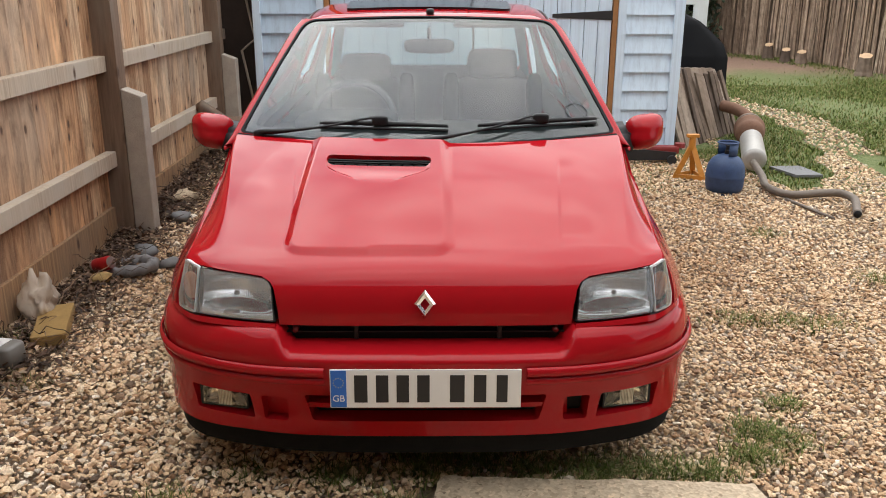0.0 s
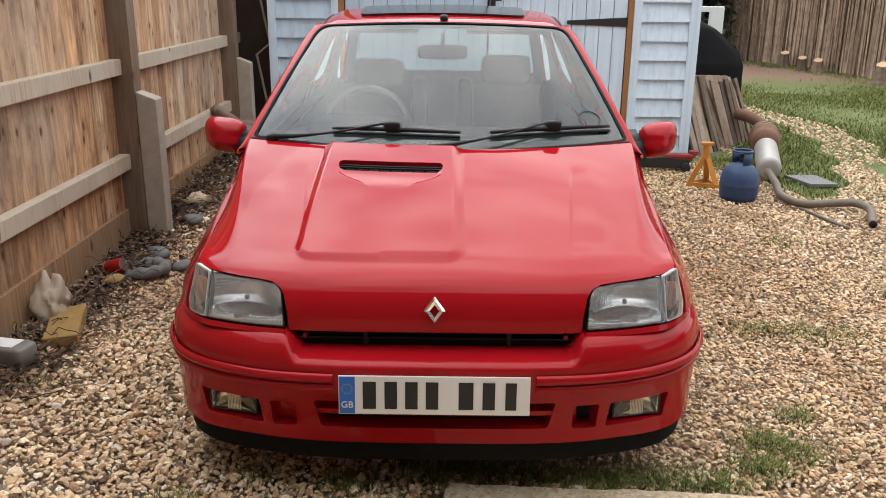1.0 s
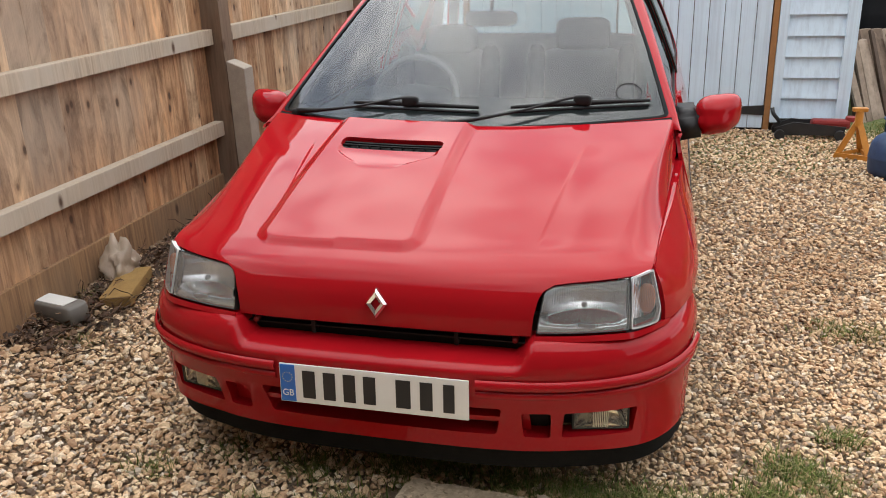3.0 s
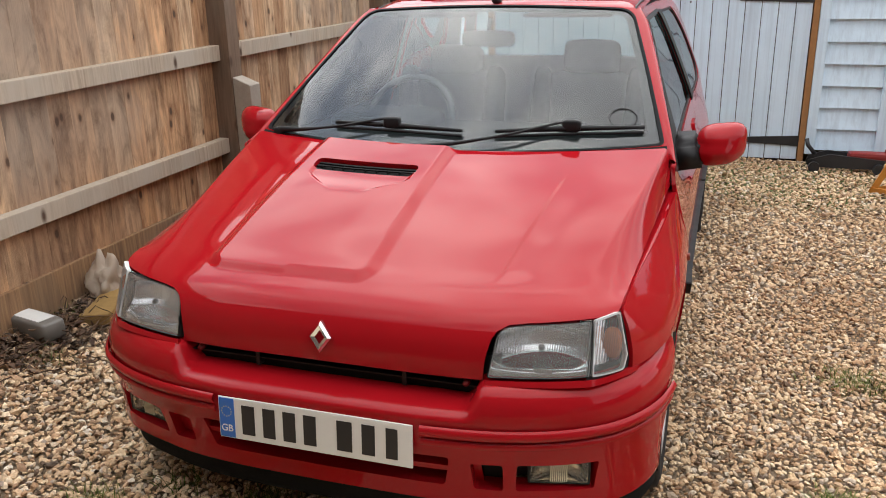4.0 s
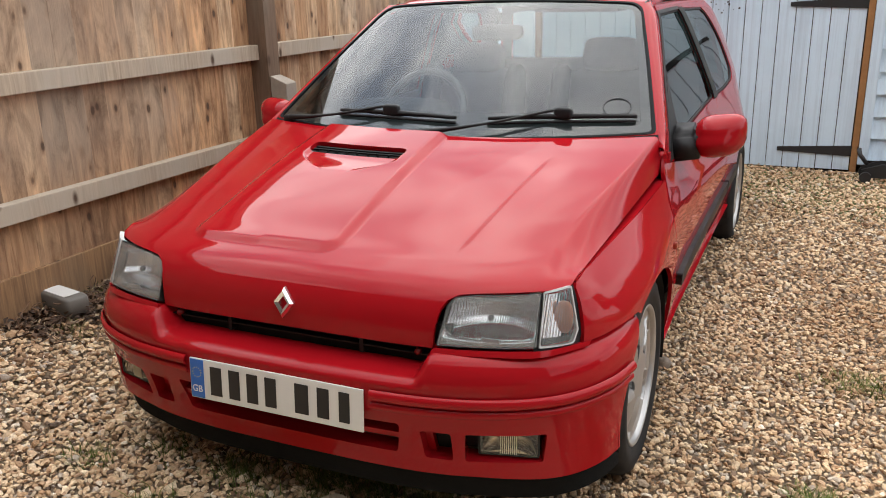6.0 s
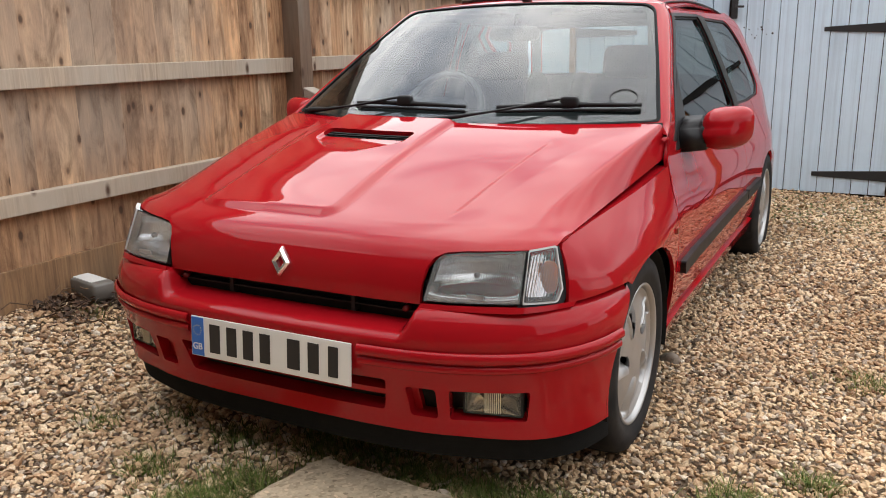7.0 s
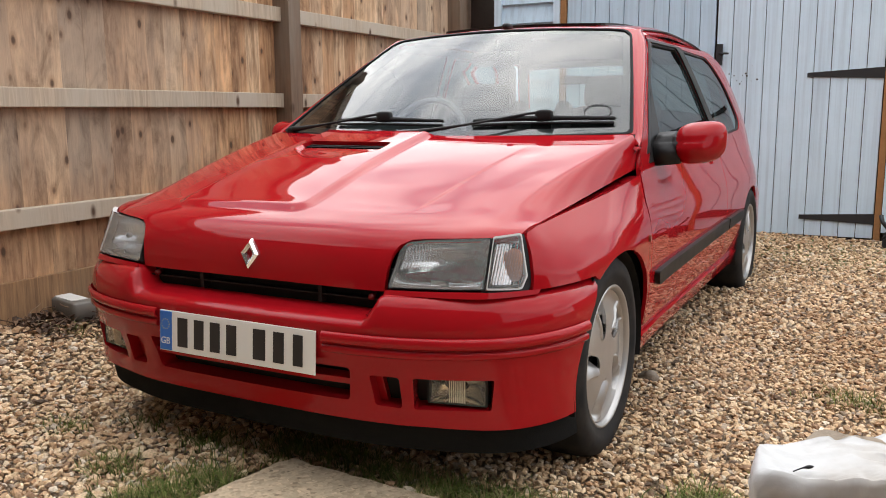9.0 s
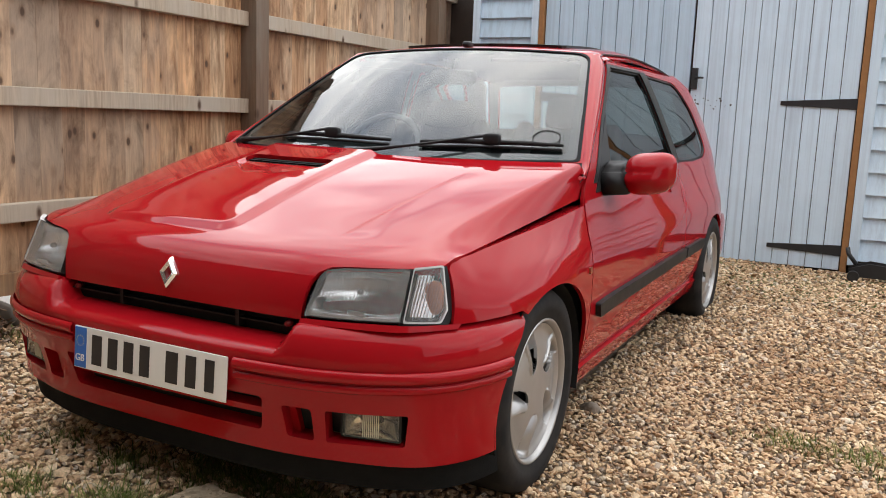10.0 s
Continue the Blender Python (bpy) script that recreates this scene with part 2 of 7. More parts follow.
def make_ground():
    """Stony earth on the drive, turf beyond it and bare brown earth under the far fence."""
    m = SOIL
    base = bsdf(m).inputs["Base Color"].links[0].from_socket
    v = coords(m)
    sep = m.node_tree.nodes.new("ShaderNodeSeparateXYZ")
    m.node_tree.links.new(v, sep.inputs[0])
    n = noise_fac(m, v, 1.1, 5.0, 0.6)
    wob = node(m, "ShaderNodeMath")
    wob.operation = "MULTIPLY_ADD"
    wob.inputs[1].default_value = 2.2
    m.node_tree.links.new(n, wob.inputs[0])
    m.node_tree.links.new(sep.outputs["Y"], wob.inputs[2])
    scaled = node(m, "ShaderNodeMath")
    scaled.operation = "DIVIDE"
    scaled.inputs[1].default_value = 14.0
    m.node_tree.links.new(wob.outputs[0], scaled.inputs[0])
    turf = ramp(m, scaled.outputs[0], [(0.33, (0, 0, 0)), (0.35, (1, 1, 1))]).outputs["Color"]
    earth = ramp(m, scaled.outputs[0], [(0.72, (0, 0, 0)), (0.80, (1, 1, 1))]).outputs["Color"]
    g = noise_fac(m, v, 38.0, 5.0, 0.7)
    green = ramp(m, g, [(0.30, (0.055, 0.085, 0.020)), (0.52, (0.115, 0.14, 0.042)), (0.74, (0.22, 0.19, 0.085))]).outputs["Color"]
    c = mixc(m, turf, base, green)
    c = mixc(m, earth, c, ramp(m, g, [(0.3, (0.13, 0.075, 0.05)), (0.7, (0.30, 0.19, 0.13))]).outputs["Color"])
    paint_colour(m, c)


make_ground()
vor = node(CONCRETE, "ShaderNodeTexVoronoi", Scale=95.0)
CONCRETE.node_tree.links.new(coords(CONCRETE), vor.inputs["Vector"])
chip = ramp(CONCRETE, vor.outputs["Color"], [(0.0, (0.34, 0.31, 0.27)), (0.25, (0.80, 0.78, 0.74)), (0.55, (1.0, 1.0, 0.98)), (0.8, (1.15, 1.14, 1.1)), (1.0, (1.5, 1.48, 1.42))]).outputs["Color"]
paint_colour(CONCRETE, mixc(CONCRETE, 0.85, bsdf(CONCRETE).inputs["Base Color"].links[0].from_socket, chip, "MULTIPLY"))
bump(CONCRETE, vor.outputs["Distance"], 0.35, 0.004)
SPURGREY = make_plain("grey_concrete", (0.44, 0.385, 0.32), 0.9, 14.0, 0.24, 1.0)
IRON = make_plain("black_iron", (0.02, 0.02, 0.022), 0.5, 20.0, 0.3, 0.3)
BROWNWOOD = make_plain("brown_bare_wood", (0.36, 0.17, 0.06), 0.8, 12.0, 0.25, 0.3)
DARKWOOD = make_plain("dark_stained_wood", (0.050, 0.033, 0.024), 0.7, 9.0, 0.4, 0.3)
ALLOY = make_plain("silver_alloy", (0.42, 0.415, 0.41), 0.33, 30.0, 0.04, 0.02, 0.62)
MATT = material("matt_black", (0.010, 0.010, 0.011), 0.7, Specular_IOR_Level=0.12)


def make_glass(name, tint, gloss_ior=1.5):
    m = bpy.data.materials.new(name)
    m.use_nodes = True
    t = m.node_tree
    t.nodes.clear()
    out = t.nodes.new("ShaderNodeOutputMaterial")
    mix = t.nodes.new("ShaderNodeMixShader")
    tr = t.nodes.new("ShaderNodeBsdfTransparent")
    gl = t.nodes.new("ShaderNodeBsdfGlossy")
    fr = t.nodes.new("ShaderNodeFresnel")
    tr.inputs["Color"].default_value = (*tint, 1)
    gl.inputs["Roughness"].default_value = 0.02
    fr.inputs["IOR"].default_value = gloss_ior
    t.links.new(fr.outputs[0], mix.inputs[0])
    t.links.new(tr.outputs[0], mix.inputs[1])
    t.links.new(gl.outputs[0], mix.inputs[2])
    t.links.new(mix.outputs[0], out.inputs["Surface"])
    return m


def film(m, amount):
    """A thin pale diffuse film that paints haze onto the glass."""
    t = m.node_tree
    out = [n for n in t.nodes if n.bl_idname == "ShaderNodeOutputMaterial"][0]
    last = out.inputs["Surface"].links[0].from_socket
    df = t.nodes.new("ShaderNodeBsdfDiffuse")
    df.inputs["Color"].default_value = (0.62, 0.64, 0.63, 1)
    mx = t.nodes.new("ShaderNodeMixShader")
    co = t.nodes.new("ShaderNodeTexCoord")
    nz = t.nodes.new("ShaderNodeTexNoise")
    nz.inputs["Scale"].default_value, nz.inputs["Detail"].default_value = 3.0, 6.0
    mu = t.nodes.new("ShaderNodeMath")
    mu.operation = "MULTIPLY"
    mu.inputs[1].default_value = amount * 2
    t.links.new(co.outputs["Object"], nz.inputs["Vector"])
    t.links.new(nz.outputs["Fac"], mu.inputs[0])
    t.links.new(mu.outputs[0], mx.inputs[0])
    t.links.new(last, mx.inputs[1])
    t.links.new(df.outputs[0], mx.inputs[2])
    t.links.new(mx.outputs[0], out.inputs["Surface"])
    for n in t.nodes:
        if n.bl_idname == "ShaderNodeBump":
            t.links.new(n.outputs["Normal"], df.inputs["Normal"])


GLASS = make_glass("window_glass", (0.55, 0.66, 0.64), 1.7)
SIDEGLASS = make_glass("side_window_glass", (0.21, 0.27, 0.26), 1.6)
for n in SIDEGLASS.node_tree.nodes:
    if n.bl_idname == "ShaderNodeBsdfGlossy":
        n.inputs["Color"].default_value = (0.55, 0.58, 0.58, 1)


# ---------------------------------------------------------------- builders
def link_mesh(name, verts, faces, mat, parent=None, smooth=False, label="", normals=None):
    me = bpy.data.meshes.new(name)
    me.from_pydata([tuple(v) for v in verts], [], faces)
    if smooth:
        me.shade_smooth()
    me.materials.append(mat)
    if normals is not None:
        me.normals_split_custom_set_from_vertices([tuple(n) for n in normals])
    ob = new(name, me)
    if parent:
        ob.parent = parent
    if label:
        tagged(ob, label)
    return ob


def part(name, bm, mat, parent=None, label="", smooth=False):
    me = bpy.data.meshes.new(name)
    bm.to_mesh(me)
    bm.free()
    if smooth:
        me.shade_smooth()
    me.materials.append(mat)
    ob = new(name, me)
    if parent:
        ob.parent = parent
    if label:
        tagged(ob, label)
    return ob


def thing(name, label, category, group="", at=(0, 0, 0)):
    ob = new(name)
    ob.location = at
    ob.empty_display_size = 0.1
    return tagged(ob, label, category, group)


def box(bm, lo, hi, bevel=0.0):
    lo, hi = Vector(lo), Vector(hi)
    r = bmesh.ops.create_cube(bm, size=1.0, matrix=Matrix.Translation((lo + hi) / 2) @ Matrix.Diagonal((*(hi - lo), 1)))
    if bevel:
        es = {e for v in r["verts"] for e in v.link_edges}
        bmesh.ops.bevel(bm, geom=list(es), offset=bevel, segments=2, affect="EDGES", profile=0.6)
    return bm


def smoothstep(t):
    t = np.clip(t, 0, 1)
    return t * t * (3 - 2 * t)


def curve1(xs, ys):
    """Smooth curve through points (monotone cubic)."""
    xs, ys = np.array(xs, float), np.array(ys, float)
    h, d = np.diff(xs), np.diff(ys) / np.diff(xs)
    m = np.zeros(len(xs))
    m[0], m[-1] = d[0], d[-1]
    for i in range(1, len(xs) - 1):
        if d[i - 1] * d[i] > 0:
            w1, w2 = 2 * h[i] + h[i - 1], h[i] + 2 * h[i - 1]
            m[i] = (w1 + w2) / (w1 / d[i - 1] + w2 / d[i])

    def f(x):
        x = np.asarray(x, float)
        i = np.clip(np.searchsorted(xs, x) - 1, 0, len(xs) - 2)
        t = (x - xs[i]) / h[i]
        inside = (2 * t**3 - 3 * t**2 + 1) * ys[i] + (t**3 - 2 * t**2 + t) * h[i] * m[i] + (3 * t**2 - 2 * t**3) * ys[i + 1] + (t**3 - t**2) * h[i] * m[i + 1]
        return np.where(x < xs[0], ys[0] + (x - xs[0]) * m[0], np.where(x > xs[-1], ys[-1] + (x - xs[-1]) * m[-1], inside))

    return f


def inside_poly(p, poly):
    x, y = p[:, 0], p[:, 1]
    c = np.zeros(len(p), bool)
    a, b = poly, np.roll(poly, -1, 0)
    for (x0, y0), (x1, y1) in zip(a, b):
        if y0 != y1:
            c ^= ((y0 > y) != (y1 > y)) & (x < (x1 - x0) * (y - y0) / (y1 - y0) + x0)
    return c


def densify(poly, step):
    out = []
    for a, b in zip(poly, np.roll(poly, -1, 0)):
        n = max(1, int(math.ceil(np.hypot(*(b - a)) / step)))
        out += [a + (b - a) * i / n for i in range(n)]
    return np.array(out)


def rounded(poly, r, n=5):
    """Rounds the corners of a polygon; r is one radius or one for each corner."""
    poly = np.array(poly, float)
    rs = [r] * len(poly) if np.isscalar(r) else r
    out = []
    for i, p in enumerate(poly):
        a, b = poly[i - 1], poly[(i + 1) % len(poly)]
        if rs[i] <= 0:
            out.append(p)
            continue
        da, db = (a - p) / np.hypot(*(a - p)), (b - p) / np.hypot(*(b - p))
        k = min(rs[i], 0.45 * np.hypot(*(a - p)), 0.45 * np.hypot(*(b - p)))
        for j in range(n + 1):
            t = j / n
            out.append((1 - t) ** 2 * (p + da * k) + 2 * t * (1 - t) * p + t * t * (p + db * k))
    return np.array(out)


def panel(name, outline, fmap, mat, parent, holes=(), step=0.03, thick=0.012, label="", edge_step=None, flip=False, mirror=False, well=0.0, well_mat=None):
    """A sheet over a 2D outline with holes, carried onto fmap(u, v) -> (x, y, z), with turned-in edges. well: depth to which the edges of holes turn in."""
    edge_step = edge_step or step * 0.6
    loops = [densify(np.array(outline, float), edge_step)] + [densify(np.array(h, float), edge_step) for h in holes]
    lo, hi = loops[0].min(0), loops[0].max(0)
    gx = np.arange(lo[0] + step * 0.37, hi[0], step)
    gy = np.arange(lo[1] + step * 0.41, hi[1], step * 0.92)
    g = np.array([(x + (step * 0.5 if j % 2 else 0), y) for j, y in enumerate(gy) for x in gx])
    if len(g):
        keep = inside_poly(g, loops[0])
        for h in loops[1:]:
            keep &= ~inside_poly(g, h)
        g = g[keep]
    if len(g):
        allb = np.concatenate(loops)
        d = np.full(len(g), 9.0)
        for i in range(0, len(allb), 256):
            d = np.minimum(d, np.sqrt(((g[:, None] - allb[None, i : i + 256]) ** 2).sum(2)).min(1))
        g = g[d > edge_step * 0.55]
    pts, edges = [], []
    for lp in loops:
        k = len(pts)
        pts += [Vector(p) for p in lp]
        edges += [(k + i, k + (i + 1) % len(lp)) for i in range(len(lp))]
    pts += [Vector(p) for p in g]
    vs, _, fs, *_ = delaunay_2d_cdt(pts, edges, [], 0, 1e-7)
    uv = np.array([tuple(v) for v in vs])
    fs = np.array([f for f in fs if len(f) == 3])
    c = uv[fs].mean(1)
    ok = inside_poly(c, loops[0])
    for h in loops[1:]:
        ok &= ~inside_poly(c, h)
    fs = fs[ok]
    sx = -1.0 if mirror else 1.0

    def place(u, v):
        p = np.stack(np.broadcast_arrays(*fmap(u, v)), 1).astype(float)
        p[:, 0] *= sx
        return p

    P = place(uv[:, 0], uv[:, 1])
    e = 1e-4
    du = place(uv[:, 0] + e, uv[:, 1]) - place(uv[:, 0] - e, uv[:, 1])
    dv = place(uv[:, 0], uv[:, 1] + e) - place(uv[:, 0], uv[:, 1] - e)
    N = np.cross(du, dv)
    N /= np.linalg.norm(N, axis=1)[:, None] + 1e-12
    if flip != mirror:
        N = -N
        fs = fs[:, ::-1]
    # turned-in edge
    cnt = {}
    for f in fs:
        for a, b in ((f[0], f[1]), (f[1], f[2]), (f[2], f[0])):
            cnt[(a, b)] = 1
    border = [(a, b) for a, b in cnt if (b, a) not in cnt]
    verts, faces, norms = [tuple(p) for p in P], [tuple(int(i) for i in f) for f in fs], [tuple(n) for n in N]
    if thick or well:
        hole_pts = np.concatenate(loops[1:]) if len(loops) > 1 and well else None
        for a, b in border:
            depth = thick
            if hole_pts is not None and np.abs(hole_pts - uv[a]).sum(1).min() < 1e-5:
                depth = well
            k = len(verts)
            wall = np.cross(P[b] - P[a], N[a])
            wall /= np.linalg.norm(wall) + 1e-12
            verts += [tuple(P[a]), tuple(P[b]), tuple(P[b] - N[b] * depth), tuple(P[a] - N[a] * depth)]
            norms += [tuple(wall)] * 4
            faces.append((k + 1, k, k + 3, k + 2))
    ob = link_mesh(name, verts, faces, mat, parent, True, label, norms)
    return ob


def tube(name, pts, r, mat, parent, sides=8, label="", closed=False):
    """A round bar along points; r may be a list."""
    pts = [Vector(p) for p in pts]
    rs = [r] * len(pts) if np.isscalar(r) else r
    verts, faces = [], []
    up = Vector((0, 0, 1))
    n = len(pts)
    for i, p in enumerate(pts):
        a = pts[i - 1] if (i > 0 or closed) else p
        b = pts[(i + 1) % n] if (i < n - 1 or closed) else p
        t = (b - a).normalized()
        if abs(t.dot(up)) > 0.95:
            up = Vector((1, 0, 0))
        sx = t.cross(up).normalized()
        sy = sx.cross(t)
        for k in range(sides):
            q = 2 * math.pi * k / sides
            verts.append(p + (sx * math.cos(q) + sy * math.sin(q)) * rs[i])
    for i in range(n if closed else n - 1):
        for k in range(sides):
            a, b = i * sides, ((i + 1) % n) * sides
            faces.append((a + k, a + (k + 1) % sides, b + (k + 1) % sides, b + k))
    if not closed:
        faces += [tuple(range(sides))[::-1], tuple((n - 1) * sides + k for k in range(sides))]
    return link_mesh(name, verts, faces, mat, parent, True, label)


# ---------------------------------------------------------------- ground
def ground_z(x, y):
    x, y = np.asarray(x, float), np.asarray(y, float)
    left = 0.125 * smoothstep((-0.85 - x) / 0.8)
    back = 0.040 * np.maximum(0, np.minimum(y, 6) - 1.7) + 0.035 * np.maximum(0, np.minimum(y, 13) - 6)
    return 0.0 + left + back + 0.012 * np.sin(x * 2.1 + 1) * np.sin(y * 1.7)


def graded(lo, hi, near_lo, near_hi, fine, growth=1.35):
    mid = list(np.arange(near_lo, near_hi, fine))
    up, s = [], fine
    v = mid[-1]
    while v < hi:
        s *= growth
        v += s
        up.append(min(v, hi))
    dn, s, v = [], fine, mid[0]
    while v > lo:
        s *= growth
        v -= s
        dn.append(max(v, lo))
    return np.array(dn[::-1] + mid + up)


def build_ground():
    xs = graded(-400, 400, -2.5, 8.0, 0.15)
    ys = graded(-400, 400, -3.0, 14.0, 0.15)
    X, Y = np.meshgrid(xs, ys)
    Z = ground_z(X, Y) - 0.012
    v = np.stack([X.ravel(), Y.ravel(), Z.ravel()], 1)
    w = len(xs)
    f = [(j * w + i, j * w + i + 1, (j + 1) * w + i + 1, (j + 1) * w + i) for j in range(len(ys) - 1) for i in range(w - 1)]
    ob = link_mesh("ground", v, f, SOIL, smooth=True)
    tagged(ob, "gravel drive and lawn running out to the garden", "ground", kind="structure")


build_ground()

# ---------------------------------------------------------------- fence beside the drive
FX = -1.70     # face of the boards
RAIL_Z = (0.56, 1.05, 1.53, 1.99)
POST_Y = (-0.52, 2.345, 4.50)


def build_fence():
    rnd = random.Random(4)
    root = thing("fence", "close-boarded wooden fence with weathered brown feather-edge boards", "fence")
    # boards
    y, first = -3.2, None
    while y < 7.0:
        w = rnd.uniform(0.112, 0.126)
        bm = bmesh.new()
        box(bm, (FX - 0.022, y, 0.27), (FX - rnd.uniform(0.0, 0.004), y + w + 0.004, 2.06 + rnd.uniform(-0.006, 0.006)), 0.002)
        part("board", bm, FENCEWOOD, root)
        y += w
    for y0, y1 in zip((-3.2,) + POST_Y, POST_Y + (7.0,)):
        for z in RAIL_Z:
            bm = bmesh.new()
            box(bm, (FX, y0 + 0.05, z - 0.04), (FX + 0.055, y1 - 0.05, z + 0.04), 0.004)
            part("rail", bm, RAILWOOD, root)
        bm = bmesh.new()
        box(bm, (FX - 0.01, y0 + 0.05, 0.02), (FX + 0.018, y1 - 0.05, 0.30), 0.003)
        part("gravel_board", bm, KICKWOOD, root)
    for y in POST_Y:
        bm = bmesh.new()
        box(bm, (FX - 0.01, y - 0.055, -0.1), (FX + 0.11, y + 0.055, 2.04), 0.004)
        part("post", bm, POSTWOOD, root)
    for y in POST_Y[1:]:
        bm = bmesh.new()
        lo = [(FX + 0.112, -0.1), (FX + 0.215, -0.1), (FX + 0.215, 0.885), (FX + 0.112, 0.925)]
        bmesh.ops.convex_hull(bm, input=[bm.verts.new((x, y + d, z)) for x, z in lo for d in (-0.05, 0.05)])
        bmesh.ops.bevel(bm, geom=bm.edges[:], offset=0.004, segments=1, affect="EDGES")
        part("concrete_spur", bm, SPURGREY, root, "grey concrete repair spur")


build_fence()

# ---------------------------------------------------------------- shed
SY = 4.62


def build_shed():
    root = thing("shed", "pale blue timber shed with double doors of vertical boards", "shed")
    top = 2.35

    def clad(x0, x1, z0):
        z = z0
        while z < top:
            bm = bmesh.new()
            vs = [bm.verts.new(p) for p in ((x0, SY - 0.036, z), (x1, SY - 0.036, z), (x1, SY - 0.006, z + 0.158), (x0, SY - 0.006, z + 0.158), (x0, SY + 0.012, z), (x1, SY + 0.012, z), (x1, SY + 0.012, z + 0.158), (x0, SY + 0.012, z + 0.158))]
            for q in ((0, 1, 2, 3), (1, 0, 4, 5), (2, 1, 5, 6), (0, 3, 7, 4), (3, 2, 6, 7), (5, 4, 7, 6)):
                bm.faces.new([vs[i] for i in q])
            bmesh.ops.recalc_face_normals(bm, faces=bm.faces)
            part("weatherboard", bm, BLUEPAINT2 if x0 < 0 else BLUEPAINT, root)
            z += 0.145

    clad(-1.31, -0.86, 0.20)
    clad(1.50, 1.88, 0.20)
    for x0, x1 in ((-1.36, -1.30), (-0.87, -0.818), (1.442, 1.505), (1.875, 1.95)):
        bm = bmesh.new()
        box(bm, (x0, SY - 0.044, 0.17), (x1, SY + 0.01, top), 0.003)
        part("corner_board", bm, BLUEPAINT, root)
    for x0, x1 in ((-0.816, -0.775), (1.40, 1.44)):
        bm = bmesh.new()
        box(bm, (x0, SY - 0.034, 0.06), (x1, SY + 0.03, top), 0.003)
        part("door_post", bm, BROWNWOOD, root, "orange-brown bare wood post")
    bm = bmesh.new()
    box(bm, (-1.34, SY + 0.03, 0.02), (1.93, SY + 2.6, 2.4))
    part("shell", bm, DARKWOOD, root)
    bm = bmesh.new()
    box(bm, (1.955, SY + 0.0, 0.17), (1.965, SY + 2.6, 2.4))
    part("side_wall", bm, BLUEPAINT, root)
    bm = bmesh.new()
    box(bm, (-0.80, SY - 0.06, 0.03), (1.46, SY + 0.02, 0.105), 0.008)
    part("threshold", bm, POSTWOOD, root, "weathered timber threshold")
    for left, x0, x1 in ((True, -0.770, 0.325), (False, 0.338, 1.396)):
        n = 10
        w = (x1 - x0) / n
        leaf = new("door")
        leaf.parent = root
        tagged(leaf, "pale blue ledged shed door")
        for i in range(n):
            bm = bmesh.new()
            off = 0.012 if left else 0.0
            box(bm, (x0 + i * w + 0.0022, SY - 0.022 + off, 0.125), (x0 + (i + 1) * w - 0.0022, SY + 0.004 + off, top), 0.003)
            part("door_board", bm, BLUEPAINT2 if left else BLUEPAINT, leaf)
        hx, tip = (x0 - 0.025, x0 + 0.46) if left else (x1 + 0.025, x1 - 0.46)
        for z in (1.205, 0.25):
            bm = bmesh.new()
            ys = (SY - 0.030 + (0.012 if left else 0), SY - 0.021 + (0.012 if left else 0))
            pts = [(tip, y, z + dz) for y in ys for dz in (-0.014, 0.014)] + [(hx, y, z + dz) for y in ys for dz in (-0.032, 0.042)]
            bmesh.ops.convex_hull(bm, input=[bm.verts.new(p) for p in pts])
            part("strap_hinge", bm, IRON, leaf, "long black iron strap hinge")
        if not left:
            bm = bmesh.new()
            box(bm, (x0 + 0.006, SY - 0.055, 1.285), (x0 + 0.045, SY - 0.022, 1.43), 0.004)
            part("rim_lock", bm, IRON, leaf, "black iron lock")
            tube("latch_handle", [(x0 + 0.03, SY - 0.06, 1.365), (x0 + 0.09, SY - 0.075, 1.362)], 0.007, IRON, leaf)
    # flaked paint round the lock
    rnd = random.Random(12)
    for i in range(16):
        x, z = rnd.uniform(0.36, 0.62), 1.205 + rnd.gauss(0, 0.035)
        bm = bmesh.new()
        bmesh.ops.create_cone(bm, cap_ends=True, segments=7, radius1=rnd.uniform(0.003, 0.009), radius2=0.002, depth=0.002, matrix=pose(x, SY - 0.0225, z, 90, 0, 0))
        part("chip", bm, DARKWOOD, root)


build_shed()

# ---------------------------------------------------------------- the car: body surfaces
# y runs back from the number plate, x to the car's left flank
HP = np.array([(0.060, 0.553), (0.062, 0.585), (0.070, 0.625), (0.088, 0.660), (0.122, 0.690), (0.19, 0.716), (0.28, 0.741), (0.42, 0.782), (0.60, 0.830), (0.78, 0.871), (0.92, 0.900)])
HS = np.concatenate([[0], np.cumsum(np.hypot(*np.diff(HP, axis=0).T))])
hood_y, hood_zc = curve1(HS, HP[:, 0]), curve1(HS, HP[:, 1])
s_of_y = lambda y: np.interp(y, HP[:, 0], HS)
s_of_z = lambda z: np.interp(z, HP[:, 1], HS)


def hood_edge(y0):
    return 0.69 + 0.060 * np.clip((y0 - 0.10) / 0.82, 0, 1)


